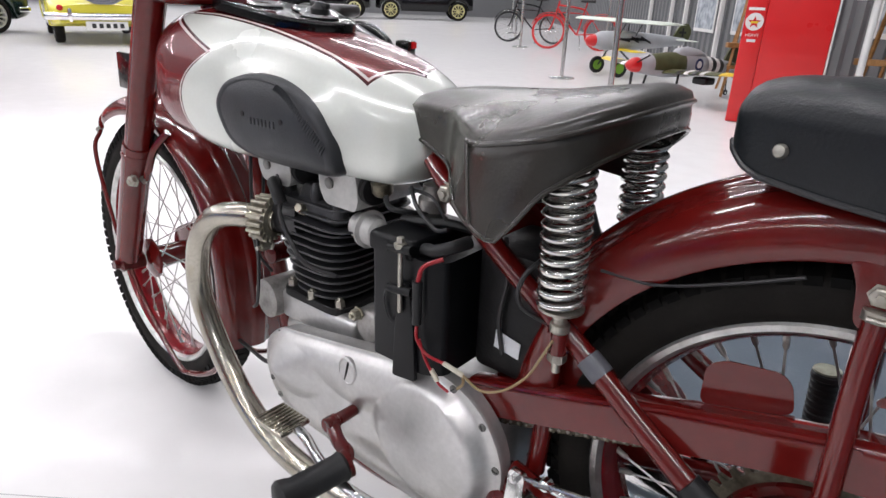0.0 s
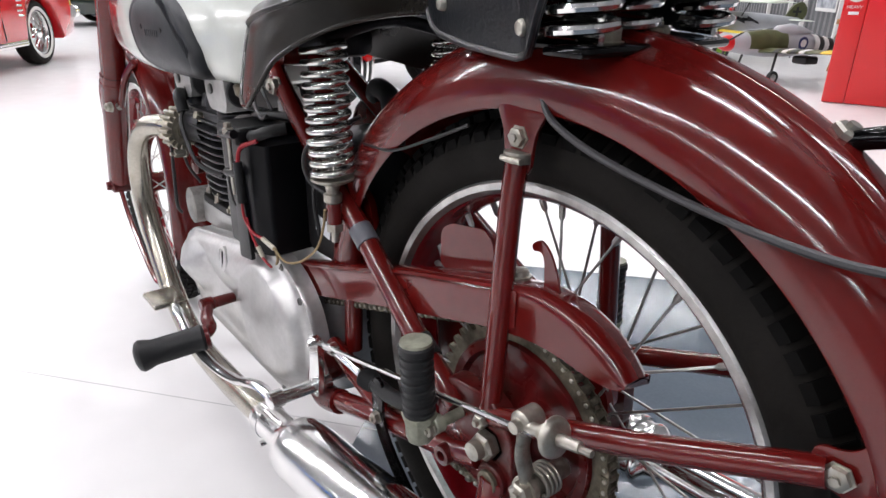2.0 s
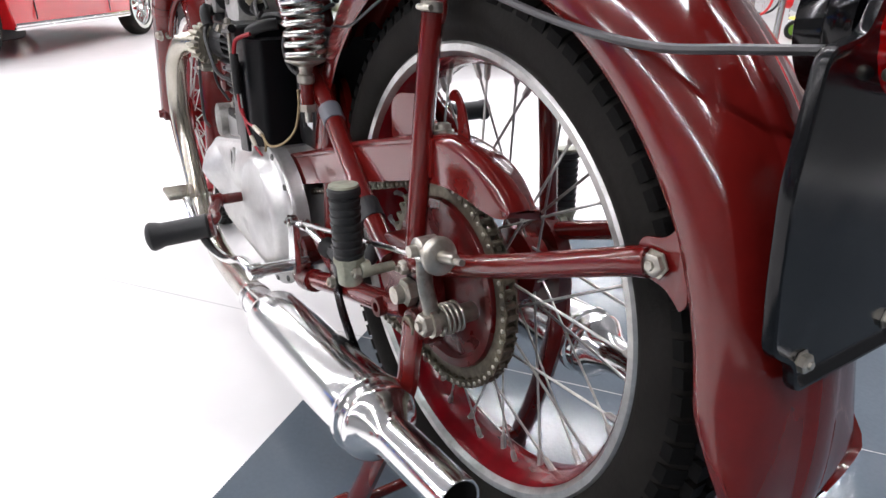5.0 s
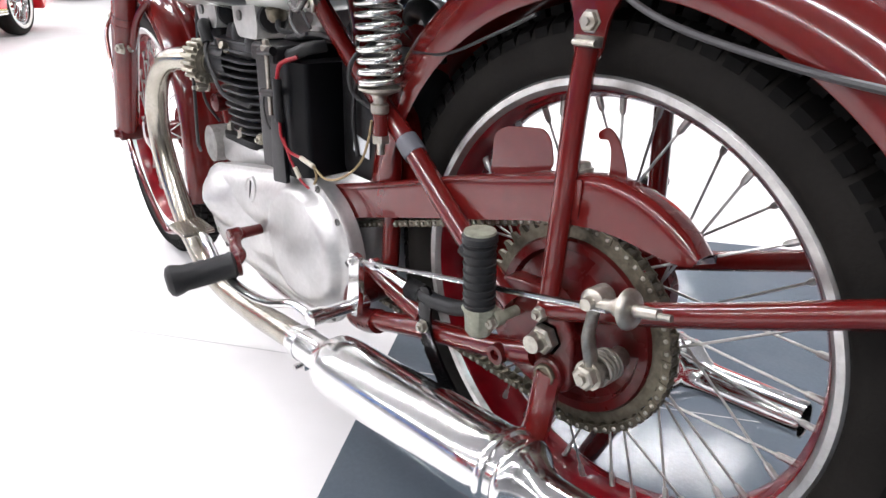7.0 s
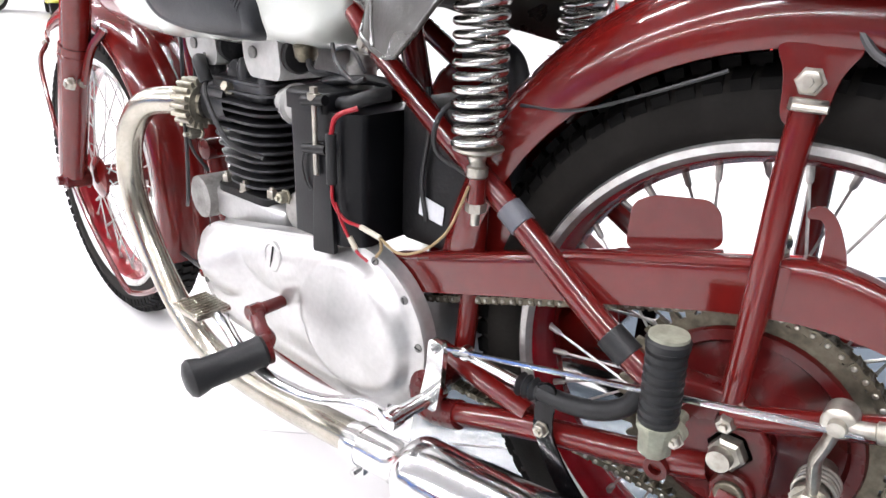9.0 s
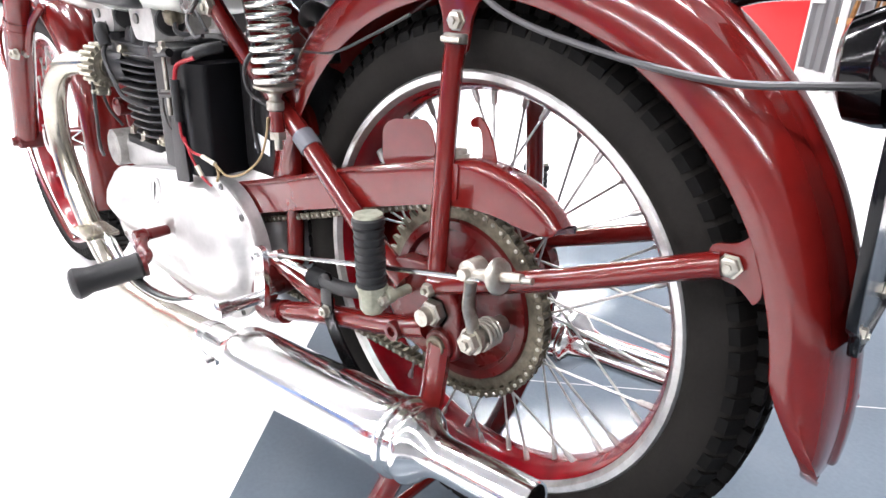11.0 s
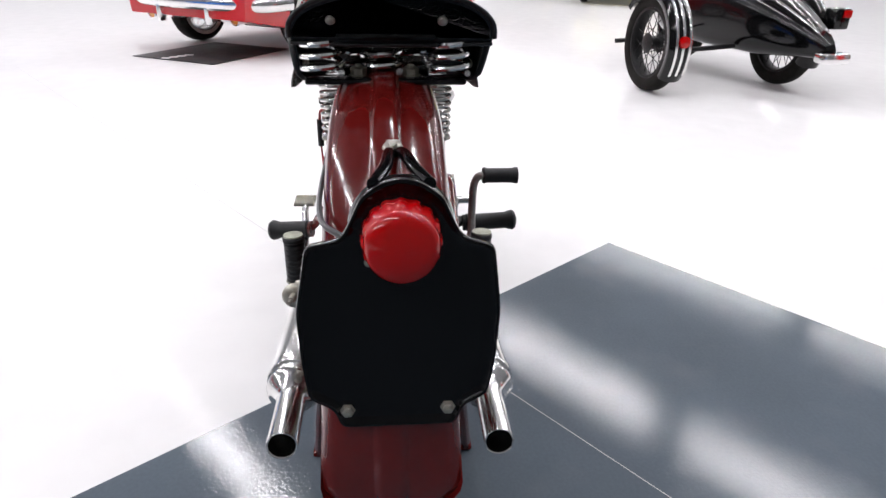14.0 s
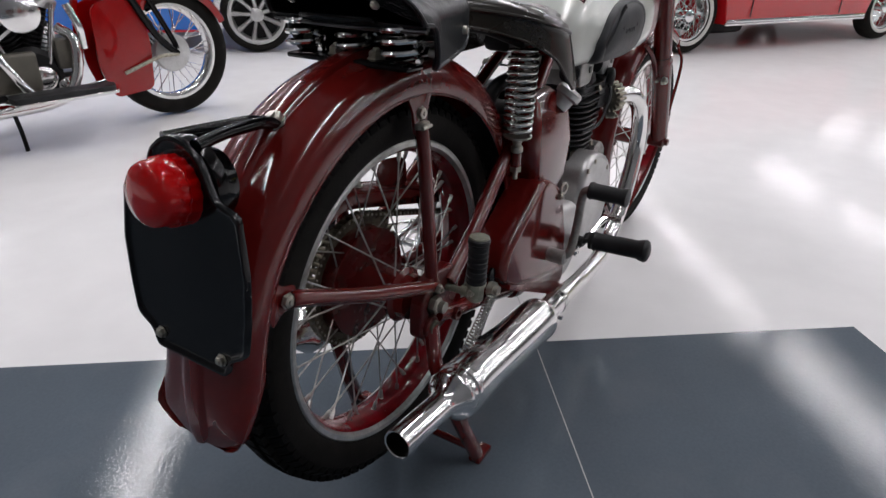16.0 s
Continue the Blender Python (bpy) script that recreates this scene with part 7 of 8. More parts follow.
stand_at(BLUE, c.x, c.y, math.atan2(d.y, d.x))
for s in (-1, 1):
    bm = B()
    box(bm, (1.60, s * 0.79 - 0.03, 0.50), (1.68, s * 0.79 + 0.02, 0.58), 0.012)
    part("side_marker", bm, AMBER, BLUE, "orange side marker lamp")
    bm = B()
    box(bm, (-0.9, s * 0.80 - 0.02, 0.17), (0.88, s * 0.80 + 0.02, 0.21), 0.01)
    part("sill", bm, RED_PLAIN, BLUE, "dark red sill edge")

# cars standing far off
YEL = car("yellow open sports car seen with its chrome rear bumper", CAR_YELLOW, 2.3, 1.30, 0.32, 0.75, 0.72, 1.56, 0.24,
          [(-1.9, 0.58), (-1.2, 0.76), (0, 0.72), (1.9, 0.66)], [(-1.9, 0.62), (-1.2, 0.86), (-0.5, 0.82), (1.9, 0.72)], None,
          lambda t, at, s: star_wheel(t, at, 0.32, 0.20, 0.075, s, 7, BLACK))
hd = V3((-0.93, 0.30, 0)).normalized()
c = V3((-11.0, 4.18, 0)) + hd * 1.87
stand_at(YEL, c.x, c.y, math.atan2(hd.y, hd.x))
bar(YEL, "rear_bumper", [(-1.6, -0.82, 0.44), (-1.88, -0.74, 0.44), (-1.95, 0, 0.44), (-1.88, 0.74, 0.44), (-1.6, 0.82, 0.44)], 0.03, CHROME, "chrome rear bumper", 1.8)
for s in (-1, 1):
    bm = B()
    box(bm, (-1.99, s * 0.5 - 0.03, 0.36), (-1.92, s * 0.5 + 0.03, 0.56), 0.02)
    part("overrider", bm, CHROME, YEL)
    bm = B()
    turned(bm, (-1.84, s * 0.62, 0.56), (-1, 0, 0.1), [(0, 0.05), (0.03, 0.045), (0.05, 0.02), (0.051, 0.002)], 18)
    part("tail_lamp", bm, LENS, YEL)
bm = B()
box(bm, (-1.94, -0.30, 0.24), (-1.92, 0.30, 0.37), 0.004)
yp = part("number_plate", bm, WHITE, YEL)
for k in range(5):
    bm = B()
    box(bm, (-1.945, -0.24 + 0.10 * k, 0.27), (-1.9405, -0.18 + 0.10 * k, 0.34))
    part("plate_bar", bm, INK, yp)
bm = B()
slab(bm, rounded([(-0.42, 0.86), (0.42, 0.86), (0.50, 0.80), (0.12, 0.62), (-0.12, 0.62), (-0.50, 0.80)], 0.05), -1.90, -1.80, 0.02, plane="yz")
part("rear_panel", bm, STAINLESS, YEL, "grey louvred rear panel")
bm = B()
slab(bm, rounded([(0.2, 0.86), (0.45, 1.14), (0.47, 1.14), (0.24, 0.86)], 0.004), -0.55, 0.55)
part("windscreen", bm, GLASS, YEL)
GRN = car("dark green saloon with bright wheels", CAR_GREEN, 2.5, 1.40, 0.32, 0.75, 0.95, 1.65, 0.22,
          [(-2.2, 0.72), (-1, 0.84), (1, 0.82), (2.0, 0.74)], [(-2.2, 0.78), (0, 0.92), (2.0, 0.80)], (-1.4, 0.7, 0.6, 1.36),
          lambda t, at, s: star_wheel(t, at, 0.32, 0.215, 0.085, s, 12))
stand_at(GRN, -14.6, 2.2, math.atan2(0.95, -0.30))
bar(GRN, "front_bumper", [(1.7, -0.82, 0.42), (1.98, -0.72, 0.42), (2.03, 0, 0.42), (1.98, 0.72, 0.42), (1.7, 0.82, 0.42)], 0.03, CHROME, "chrome bumper", 1.6)
BLK = car("black vintage car with cream wheels, far across the hall", CAR_BLACK, 2.7, 1.42, 0.36, 0.6, 0.6, 1.6, 0.32,
          [(-1.9, 0.90), (1.9, 0.95)], [(-1.9, 1.0), (1.9, 1.05)], (-1.6, 0.4, 0.3, 1.75), lambda t, at, s: star_wheel(t, at, 0.36, 0.25, 0.07, s, 10, CREAM))
stand_at(BLK, -18.5, 20.3, math.atan2(-0.7, -0.7))
copy_thing(BLK, Matrix.Translation((-21.0, 17.0, 0)) @ Matrix.Rotation(3.9, 4, "Z"))


# ---- red V-twin motorcycle ----
TWIN = thing("motorcycle", (0, 0, 0), "bright red V-twin motorcycle with skirted front mudguard and chrome pipes", "motorcycle")
d = V3((-0.985, 0.17, 0)).normalized()
FW = V3((0.735, 0, 0.335))
wire_wheel(TWIN, FW, 0.335, 0.245, 0.055, CHROME, "front_wheel", 40, hub_r=0.06, hub_mat=ALLOY_ROUGH)
wire_wheel(TWIN, (-0.735, 0, 0.335), 0.335, 0.245, 0.055, CHROME, "rear_wheel", 40, hub_r=0.08, hub_mat=IRON)


def skirt(at, a0, a1, deep, half, r, name, owner, mat, flare=1.0):
    """A mudguard with deep side skirts; deep(k) is how far the skirt hangs inside the crown."""
    loops = []
    for i in range(61):
        k = i / 60
        a = radians(a0 + (a1 - a0) * k)
        low = r - deep(k)
        sec = [(-half, low), (-half * 1.02, low + (r - low) * 0.5), (-half * 0.95, r - 0.035), (-half * 0.7, r - 0.012), (-half * 0.3, r), (0, r + 0.002)]
        sec = sec + [(-y, q) for y, q in reversed(sec[:-1])]
        out = [(at[0] + q * math.cos(a), at[1] + y, at[2] + q * math.sin(a)) for y, q in sec]
        inn = [(at[0] + (q - 0.003) * math.cos(a), at[1] + y * 0.96, at[2] + (q - 0.003) * math.sin(a)) for y, q in reversed(sec)]
        loops.append(out + inn)
    bm = B()
    rings(bm, loops)
    return part(name, bm, mat, owner, "", 60)


fm = skirt(FW, 25, 205, lambda k: 0.06 + 0.14 * min(1, max(0, (k - 0.45) / 0.25)), 0.085, 0.375, "front_mudguard", TWIN, CYCLE_RED)
for s in (-1, 1):
    bm = B()
    slab(bm, rounded([(FW.x - 0.40, 0.60), (FW.x - 0.16, 0.68), (FW.x - 0.13, 0.40), (FW.x - 0.15, 0.17), (FW.x - 0.36, 0.15), (FW.x - 0.41, 0.32)], 0.04), s * 0.080, s * 0.088, 0.003)
    part("skirt_panel", bm, CYCLE_RED, fm, "deep red mudguard skirt")
skirt((-0.735, 0, 0.335), -15, 165, lambda k: 0.10 + 0.08 * math.sin(PI * k), 0.09, 0.375, "rear_mudguard", TWIN, CYCLE_RED)
for s in (-1, 1):
    bar(TWIN, "fork_leg", [(0.34, s * 0.085, 1.02), (0.50, s * 0.095, 0.70), (0.63, s * 0.098, 0.45), (0.735, s * 0.10, 0.335)], 0.019, BLACK, "black fork leg")
    bar(TWIN, "fork_link", [(0.735, s * 0.11, 0.335), (0.62, s * 0.112, 0.33), (0.44, s * 0.10, 0.27)], 0.010, BRASS)
    bar(TWIN, "handlebar", [(0.28, 0, 1.06), (0.24, s * 0.18, 1.12), (0.05, s * 0.36, 1.06), (-0.08, s * 0.40, 1.0)], 0.0125, CHROME)
    bm = B()
    slab(bm, rounded([(-0.14, s * 0.19), (0.30, s * 0.17), (0.33, s * 0.22), (0.30, s * 0.30), (-0.14, s * 0.32)], 0.03), 0.235, 0.262, 0.008, plane="xy")
    fb = part("footboard", bm, RUBBER, TWIN, "black rubber footboard with bright edge")
    bm = B()
    slab(bm, rounded([(-0.15, s * 0.18), (0.31, s * 0.16), (0.345, s * 0.22), (0.31, s * 0.31), (-0.15, s * 0.33)], 0.03), 0.225, 0.240, 0.004, plane="xy")
    part("footboard_rim", bm, CHROME, fb)
    bar(TWIN, "exhaust_pipe", [(0.17, s * 0.09, 0.52), (0.21, s * 0.15, 0.46), (0.18, s * 0.17, 0.30), (0.08, s * 0.17, 0.20), (-0.2, s * 0.17, 0.18), (-0.6, s * 0.18, 0.19), (-1.0, s * 0.18, 0.20)], 0.024, CHROME, "chrome exhaust pipe")
bar(TWIN, "exhaust_pipe", [(-0.16, -0.09, 0.52), (-0.12, -0.16, 0.42), (-0.06, -0.17, 0.30), (0.0, -0.17, 0.21)], 0.021, CHROME)
bar(TWIN, "intake_pipe", [(0.26, -0.12, 0.42), (0.25, -0.14, 0.52), (0.22, -0.12, 0.62)], 0.018, CHROME)
bm = B()
turned(bm, (0.02, -0.11, 0.31), (0, 1, 0), [(0, 0.11), (0.02, 0.135), (0.20, 0.135), (0.22, 0.11)], 32)
box(bm, (-0.36, -0.09, 0.20), (0.0, 0.09, 0.42), 0.04)
case2 = part("crankcase", bm, IRON, TWIN, "black crankcase")
for lean in (-0.38, 0.38):
    ax = V3((lean, 0, 1)).normalized()
    base2 = V3((0.02, 0, 0.33)) + ax * 0.10
    bm = B()
    turned(bm, base2, ax, [(0, 0.05), (0.20, 0.05)], 20)
    cyl = part("cylinder", bm, IRON, TWIN, "black finned cylinder")
    for k in range(9):
        bm = B()
        turned(bm, base2 + ax * (0.02 + 0.02 * k), ax, [(0, 0.075), (0.001, 0.08), (0.004, 0.08), (0.005, 0.075)], 24)
        part("fin", bm, IRON, cyl)
    bm = B()
    turned(bm, base2 + ax * 0.20, ax, [(0, 0.082), (0.04, 0.085), (0.07, 0.06), (0.08, 0.01)], 24)
    part("rocker_cover", bm, ALLOY, cyl)
bm = B()
box(bm, (0.13, -0.13, 0.33), (0.25, -0.05, 0.47), 0.02)
part("magneto", bm, DULL_COVER, TWIN, "dull beige magneto cover")
for k, (x, z, r) in enumerate(((0.06, 0.30, 0.055), (-0.08, 0.27, 0.045), (0.14, 0.26, 0.03), (-0.22, 0.33, 0.05))):
    bm = B()
    turned(bm, (x, -0.108, z), (0, -1, 0), [(0, r), (0.012, r), (0.018, r * 0.85), (0.022, r * 0.4), (0.024, 0.002)], 24)
    part("case_cover", bm, ALLOY if k % 2 else CHROME, case2, "bright engine cover")
for x in (-0.06, 0.10):
    bm = B()
    rod(bm, (x, -0.10, 0.36), (x * 1.9 - 0.02, -0.09, 0.62), 0.012)
    part("pushrod_tube", bm, CHROME, TWIN, "chrome pushrod tube")
for k in range(5):
    bm = B()
    bolt(bm, (-0.02 + 0.05 * k, -0.112, 0.22 + 0.012 * (k % 2)), (0, -1, 0), 0.008, 0.008)
    part("case_bolt", bm, CHROME, case2)
bm = B()
turned(bm, (0.0, -0.15, 0.60), (0, -1, 0), [(0, 0.05), (0.01, 0.085), (0.04, 0.085), (0.05, 0.07), (0.055, 0.01)], 28)
part("air_cleaner", bm, CHROME, TWIN)
loops = []
for x, w, lo, hi in ((-0.30, 0.05, 0.74, 0.80), (-0.22, 0.12, 0.70, 0.86), (0.0, 0.16, 0.68, 0.93), (0.2, 0.15, 0.70, 0.95), (0.33, 0.09, 0.76, 0.93), (0.36, 0.04, 0.82, 0.90)):
    mid = (lo + hi) / 2
    loops.append([(x, w * math.cos(2 * PI * k / 24), mid + (hi - lo) / 2 * math.copysign(abs(math.sin(2 * PI * k / 24)) ** 0.7, math.sin(2 * PI * k / 24))) for k in range(24)])
bm = B()
rings(bm, loops)
part("petrol_tank", bm, CYCLE_RED, TWIN, "bright red petrol tank", 60)
for s in (-1, 1):
    bm = B()
    slab(bm, rounded([(-0.26, 0.52), (-0.04, 0.55), (0.03, 0.62), (-0.02, 0.70), (-0.22, 0.70), (-0.30, 0.60)], 0.05), s * 0.10, s * 0.135, 0.015)
    part("side_cover", bm, WHITE, TWIN, "white side cover")
bm = B()
turned(bm, FW + V3((0, -0.012, 0)), (0, -1, 0), [(0, 0.10), (0.03, 0.102), (0.038, 0.095), (0.042, 0.05), (0.052, 0.02)], 32)
part("brake_drum", bm, ALLOY, TWIN, "pale alloy front brake drum")
for s in (-1, 1):
    bar(TWIN, "spring_leg", [(0.46, s * 0.08, 0.98), (0.62, s * 0.085, 0.64), (0.72, s * 0.09, 0.42), (0.735, s * 0.10, 0.36)], 0.015, BLACK, "black sprung fork member")
bm = B()
box(bm, (-0.22, -0.150, 0.25), (0.04, -0.105, 0.43), 0.02, 3)
part("gear_cover", bm, DULL_COVER, TWIN, "dull grey-brown engine cover")
bar(TWIN, "gear_rod", [(-0.30, -0.17, 0.36), (0.05, -0.17, 0.60), (0.24, -0.165, 0.74)], 0.007, WHITE, "white gear change rod")
bar(TWIN, "frame_tube", [(0.34, 0, 0.95), (0.30, 0, 0.60), (0.24, 0, 0.28), (0.0, 0, 0.17), (-0.4, 0, 0.19), (-0.72, 0.07, 0.335)], 0.018, CYCLE_RED)
bar(TWIN, "brake_rod", [(-0.30, -0.19, 0.18), (0.05, -0.195, 0.235), (0.30, -0.19, 0.27)], 0.006, CHROME)
loops = []
for x, w, z in ((-0.62, 0.05, 0.80), (-0.58, 0.13, 0.81), (-0.42, 0.17, 0.79), (-0.27, 0.12, 0.80), (-0.14, 0.05, 0.83)):
    loops.append([(x, w * math.cos(2 * PI * k / 20), z + 0.035 * math.sin(2 * PI * k / 20)) for k in range(20)])
bm = B()
rings(bm, loops)
part("seat", bm, LEATHER_BLACK, TWIN, "black leather seat", 60)
bar(TWIN, "side_stand", [(-0.12, -0.14, 0.22), (-0.12, -0.20, 0.10), (-0.12, -0.22, 0.008)], 0.010, BLACK, "black stand")
bar(TWIN, "centre_stand", [(-0.12, 0.14, 0.22), (-0.12, 0.20, 0.10), (-0.12, 0.22, 0.008)], 0.010, BLACK)
c = V3((-1.53, -2.60, 0)) - d * 0.735
stand_at(TWIN, c.x, c.y, math.atan2(d.y, d.x))

# ---- black motorcycle and its sidecar, seen from behind ----
COMBO = thing("sidecar_outfit", (0, 0, 0), "glossy black motorcycle with boat-tailed sidecar and chrome stripes", "sidecar outfit")
wire_wheel(COMBO, (0, 0, 0.335), 0.335, 0.235, 0.058, IRON, "sidecar_wheel", 36, hub_r=0.07, hub_mat=IRON)
wire_wheel(COMBO, (1.42, -1.16, 0.335), 0.335, 0.235, 0.055, CHROME, "front_wheel", 36, hub_r=0.06, hub_mat=IRON)
mg = skirt((0, 0, 0.335), 40, 215, lambda k: 0.07, 0.085, 0.385, "sidecar_mudguard", COMBO, CAR_BLACK)
skirt((1.42, -1.16, 0.335), -30, 150, lambda k: 0.06, 0.08, 0.375, "front_mudguard", COMBO, CAR_BLACK)
for y in (-0.05, 0.0, 0.05):
    bm = B()
    tube(bm, [(0.391 * math.cos(radians(a)), y, 0.335 + 0.391 * math.sin(radians(a))) for a in range(110, 214, 8)], 0.0095, 8, 2, flat=0.5)
    part("chrome_stripe", bm, CHROME, mg)
bm = B()
turned(bm, (0.391 * math.cos(radians(172)), 0, 0.335 + 0.391 * math.sin(radians(172))), (-1, 0, 0.1), [(0, 0.04), (0.015, 0.036), (0.022, 0.015), (0.023, 0.002)], 20)
part("reflector", bm, LENS, mg, "round red reflector")
for s in (-1, 1):
    bar(COMBO, "fork_leg", [(1.08, s * 0.09 - 1.16, 1.0), (1.25, s * 0.095 - 1.16, 0.68), (1.42, s * 0.10 - 1.16, 0.335)], 0.022, CAR_BLACK)
    bar(COMBO, "handlebar", [(1.05, -1.16, 1.05), (1.0, s * 0.2 - 1.16, 1.10), (0.85, s * 0.38 - 1.16, 1.05), (0.75, s * 0.40 - 1.16, 1.02)], 0.012, CHROME)
    bm = B()
    turned(bm, (1.0, s * 0.44 - 1.16, 1.22), (-1, 0, 0), [(0, 0.07), (0.008, 0.072), (0.02, 0.05), (0.022, 0.002)], 20)
    part("mirror", bm, CHROME, COMBO)
    bar(COMBO, "mirror_stem", [(0.95, s * 0.30 - 1.16, 1.08), (0.98, s * 0.38 - 1.16, 1.15), (1.0, s * 0.44 - 1.16, 1.22)], 0.006, CHROME)
bm = B()
box(bm, (0.15, -1.30, 0.74), (0.62, -1.02, 0.84), 0.05, 3)
part("seat", bm, LEATHER_BLACK, COMBO)
bm = B()
box(bm, (0.58, -1.29, 0.70), (1.08, -1.03, 0.92), 0.08, 4)
part("petrol_tank", bm, CAR_BLACK, COMBO)
SY = -0.98


def tub(k):
    """Half width, keel and rim of the sidecar's body from tail (0) to nose (1)."""
    w = 0.02 + 0.33 * min(1, (k / 0.55)) ** 0.75 if k < 0.55 else 0.35 * (1 - max(0, (k - 0.75) / 0.25) ** 2 * 0.75)
    lo = 0.30 - 0.06 * min(1, k / 0.3) + 0.12 * max(0, (k - 0.7) / 0.3) ** 2
    hi = 0.36 + 0.42 * min(1, k / 0.42) ** 0.8 - 0.22 * max(0, (k - 0.7) / 0.3) ** 2
    return w, lo, hi


loops = []
for i in range(33):
    k = i / 32
    w, lo, hi = tub(k)
    x = -0.62 + 2.04 * k
    mid = (lo + hi) / 2
    loops.append([(x, SY + w * math.copysign(abs(math.cos(a)) ** 0.55, math.cos(a)), mid + (hi - lo) / 2 * math.copysign(abs(math.sin(a)) ** 0.6, math.sin(a))) for a in (2 * PI * j / 32 for j in range(32))])
bm = B()
rings(bm, loops)
side_body = part("sidecar_body", bm, CAR_BLACK, COMBO, "glossy black boat-tailed sidecar body", 60)
for s in (-0.6, 0.0, 0.6):
    bm = B()
    pts = []
    for i in range(2, 16):
        k = i / 32
        w, lo, hi = tub(k)
        pts.append((-0.62 + 2.04 * k, SY + s * w * 0.8, hi - 0.012 * abs(s) + 0.006 - (hi - lo) * 0.10 * abs(s)))
    tube(bm, pts, 0.012 if s else 0.02, 8, 2, flat=1.6)
    part("chrome_strip", bm, CHROME, side_body)
bm = B()
box(bm, (-0.68, SY - 0.10, 0.27), (-0.56, SY + 0.10, 0.34), 0.02)
part("tail_bumper", bm, CHROME, side_body)
wire_wheel(COMBO, (0.08, -1.16, 0.335), 0.335, 0.235, 0.058, IRON, "rear_wheel", 36, hub_r=0.06, hub_mat=IRON)
skirt((0.08, -1.16, 0.335), 20, 205, lambda k: 0.09, 0.085, 0.385, "rear_mudguard", COMBO, CAR_BLACK)
bm = B()
box(bm, (-0.42, -1.24, 0.46), (-0.30, -1.12, 0.60), 0.015)
tl = part("tail_lamp", bm, CAR_BLACK, COMBO)
bm = B()
box(bm, (-0.435, -1.23, 0.54), (-0.418, -1.17, 0.59), 0.005)
part("red_lens", bm, LENS, tl)
bar(COMBO, "sidecar_strut", [(0.1, -0.08, 0.28), (0.1, -0.4, 0.27), (0.1, -0.75, 0.29)], 0.018, IRON)
bar(COMBO, "sidecar_strut", [(0.75, -0.1, 0.25), (0.75, -0.75, 0.27)], 0.018, IRON)
stand_at(COMBO, -3.72, 1.92, PI + 0.15)

# ---- barrier posts ----
def stanchion(x, y):
    t = thing("stanchion", (x, y, 0), "polished steel barrier post on a round base", "barrier post", "row of barrier posts")
    bm = B()
    turned(bm, (0, 0, 0), (0, 0, 1), [(0, 0.165), (0.006, 0.165), (0.012, 0.155), (0.020, 0.09), (0.024, 0.045), (0.026, 0.032)], 40)
    part("base", bm, STAINLESS, t)
    bm = B()
    rod(bm, (0, 0, 0.024), (0, 0, 0.97), 0.0255, seg=24)
    part("pole", bm, STAINLESS, t)
    bm = B()
    turned(bm, (0, 0, 0.95), (0, 0, 1), [(0, 0.032), (0.05, 0.032), (0.06, 0.025), (0.062, 0.002)], 24)
    part("cap", bm, STAINLESS, t)
    return t


POST = stanchion(-2.40, 4.44)
for x, y in ((-4.2, 6.8), (-5.2, 10.0), (-7.6, 11.0), (-9.2, 13.2), (-10.8, 15.4)):
    copy_thing(POST, Matrix.Translation((x, y, 0)))

# ---- red oil cabinet ----
PUMP = thing("oil_cabinet", (0, 0, 0), "tall bright red oil cabinet with a white disc and red star", "oil cabinet")
bm = B()
box(bm, (0.0, 0.0, 0.0), (0.16, 0.62, 1.55), 0.012)
box(bm, (0.158, 0.006, 0.0), (0.66, 0.614, 1.55), 0.012)
part("body", bm, PUMP_RED, PUMP)
bm = B()
box(bm, (0.662, 0.0, 0.0), (0.675, 0.62, 1.55), 0.004)
part("edge_strip", bm, WHITE, PUMP, "white edge strip")
bm = B()
turned(bm, (0.08, -0.001, 0.82), (0, -1, 0), [(0, 0.069), (0.003, 0.069), (0.004, 0.067)], 40)
disc = part("badge", bm, WHITE, PUMP, "white disc badge")
bm = B()
slab(bm, [(0.08 + (0.052 if k % 2 == 0 else 0.020) * math.sin(2 * PI * k / 10), 0.82 - 0.004 + (0.052 if k % 2 == 0 else 0.020) * math.cos(2 * PI * k / 10)) for k in range(10)], -0.0055, -0.0075)
part("star", bm, RED_PLAIN, disc, "plain red star")
bm = B()
box(bm, (0.052, -0.0085, 0.808), (0.108, -0.0078, 0.824))
part("star_bar", bm, YELLOW, disc)


def lettering(name, text, size, at, rot, mat, owner, label=""):
    cu = bpy.data.curves.new(name, "FONT")
    cu.body, cu.size, cu.align_x, cu.align_y, cu.extrude = text, size, "CENTER", "CENTER", 0.001
    ob = new("lettering_source", cu)
    me = bpy.data.meshes.new_from_object(ob)
    bpy.data.objects.remove(ob)
    me.transform(Matrix.Translation(at) @ rot)
    me.materials.append(mat)
    tx = new(name, me)
    tx.parent = owner
    if label:
        tx["label"] = label
    return tx


UP = Matrix.Rotation(radians(90), 4, "X")
lettering("lettering", "HEAVY", 0.034, (0.08, -0.002, 0.715), UP, WHITE, PUMP, "white word HEAVY")
for z, w in ((0.672, 0.034), (0.92, 0.06)):
    bm = B()
    box(bm, (0.08 - w, -0.003, z - 0.011), (0.08 + w, 0.001, z + 0.011), 0.001)
    part("text_bar", bm, WHITE, PUMP)
stand_at(PUMP, -1.66, 5.22, math.atan2(0.25, 1.0))

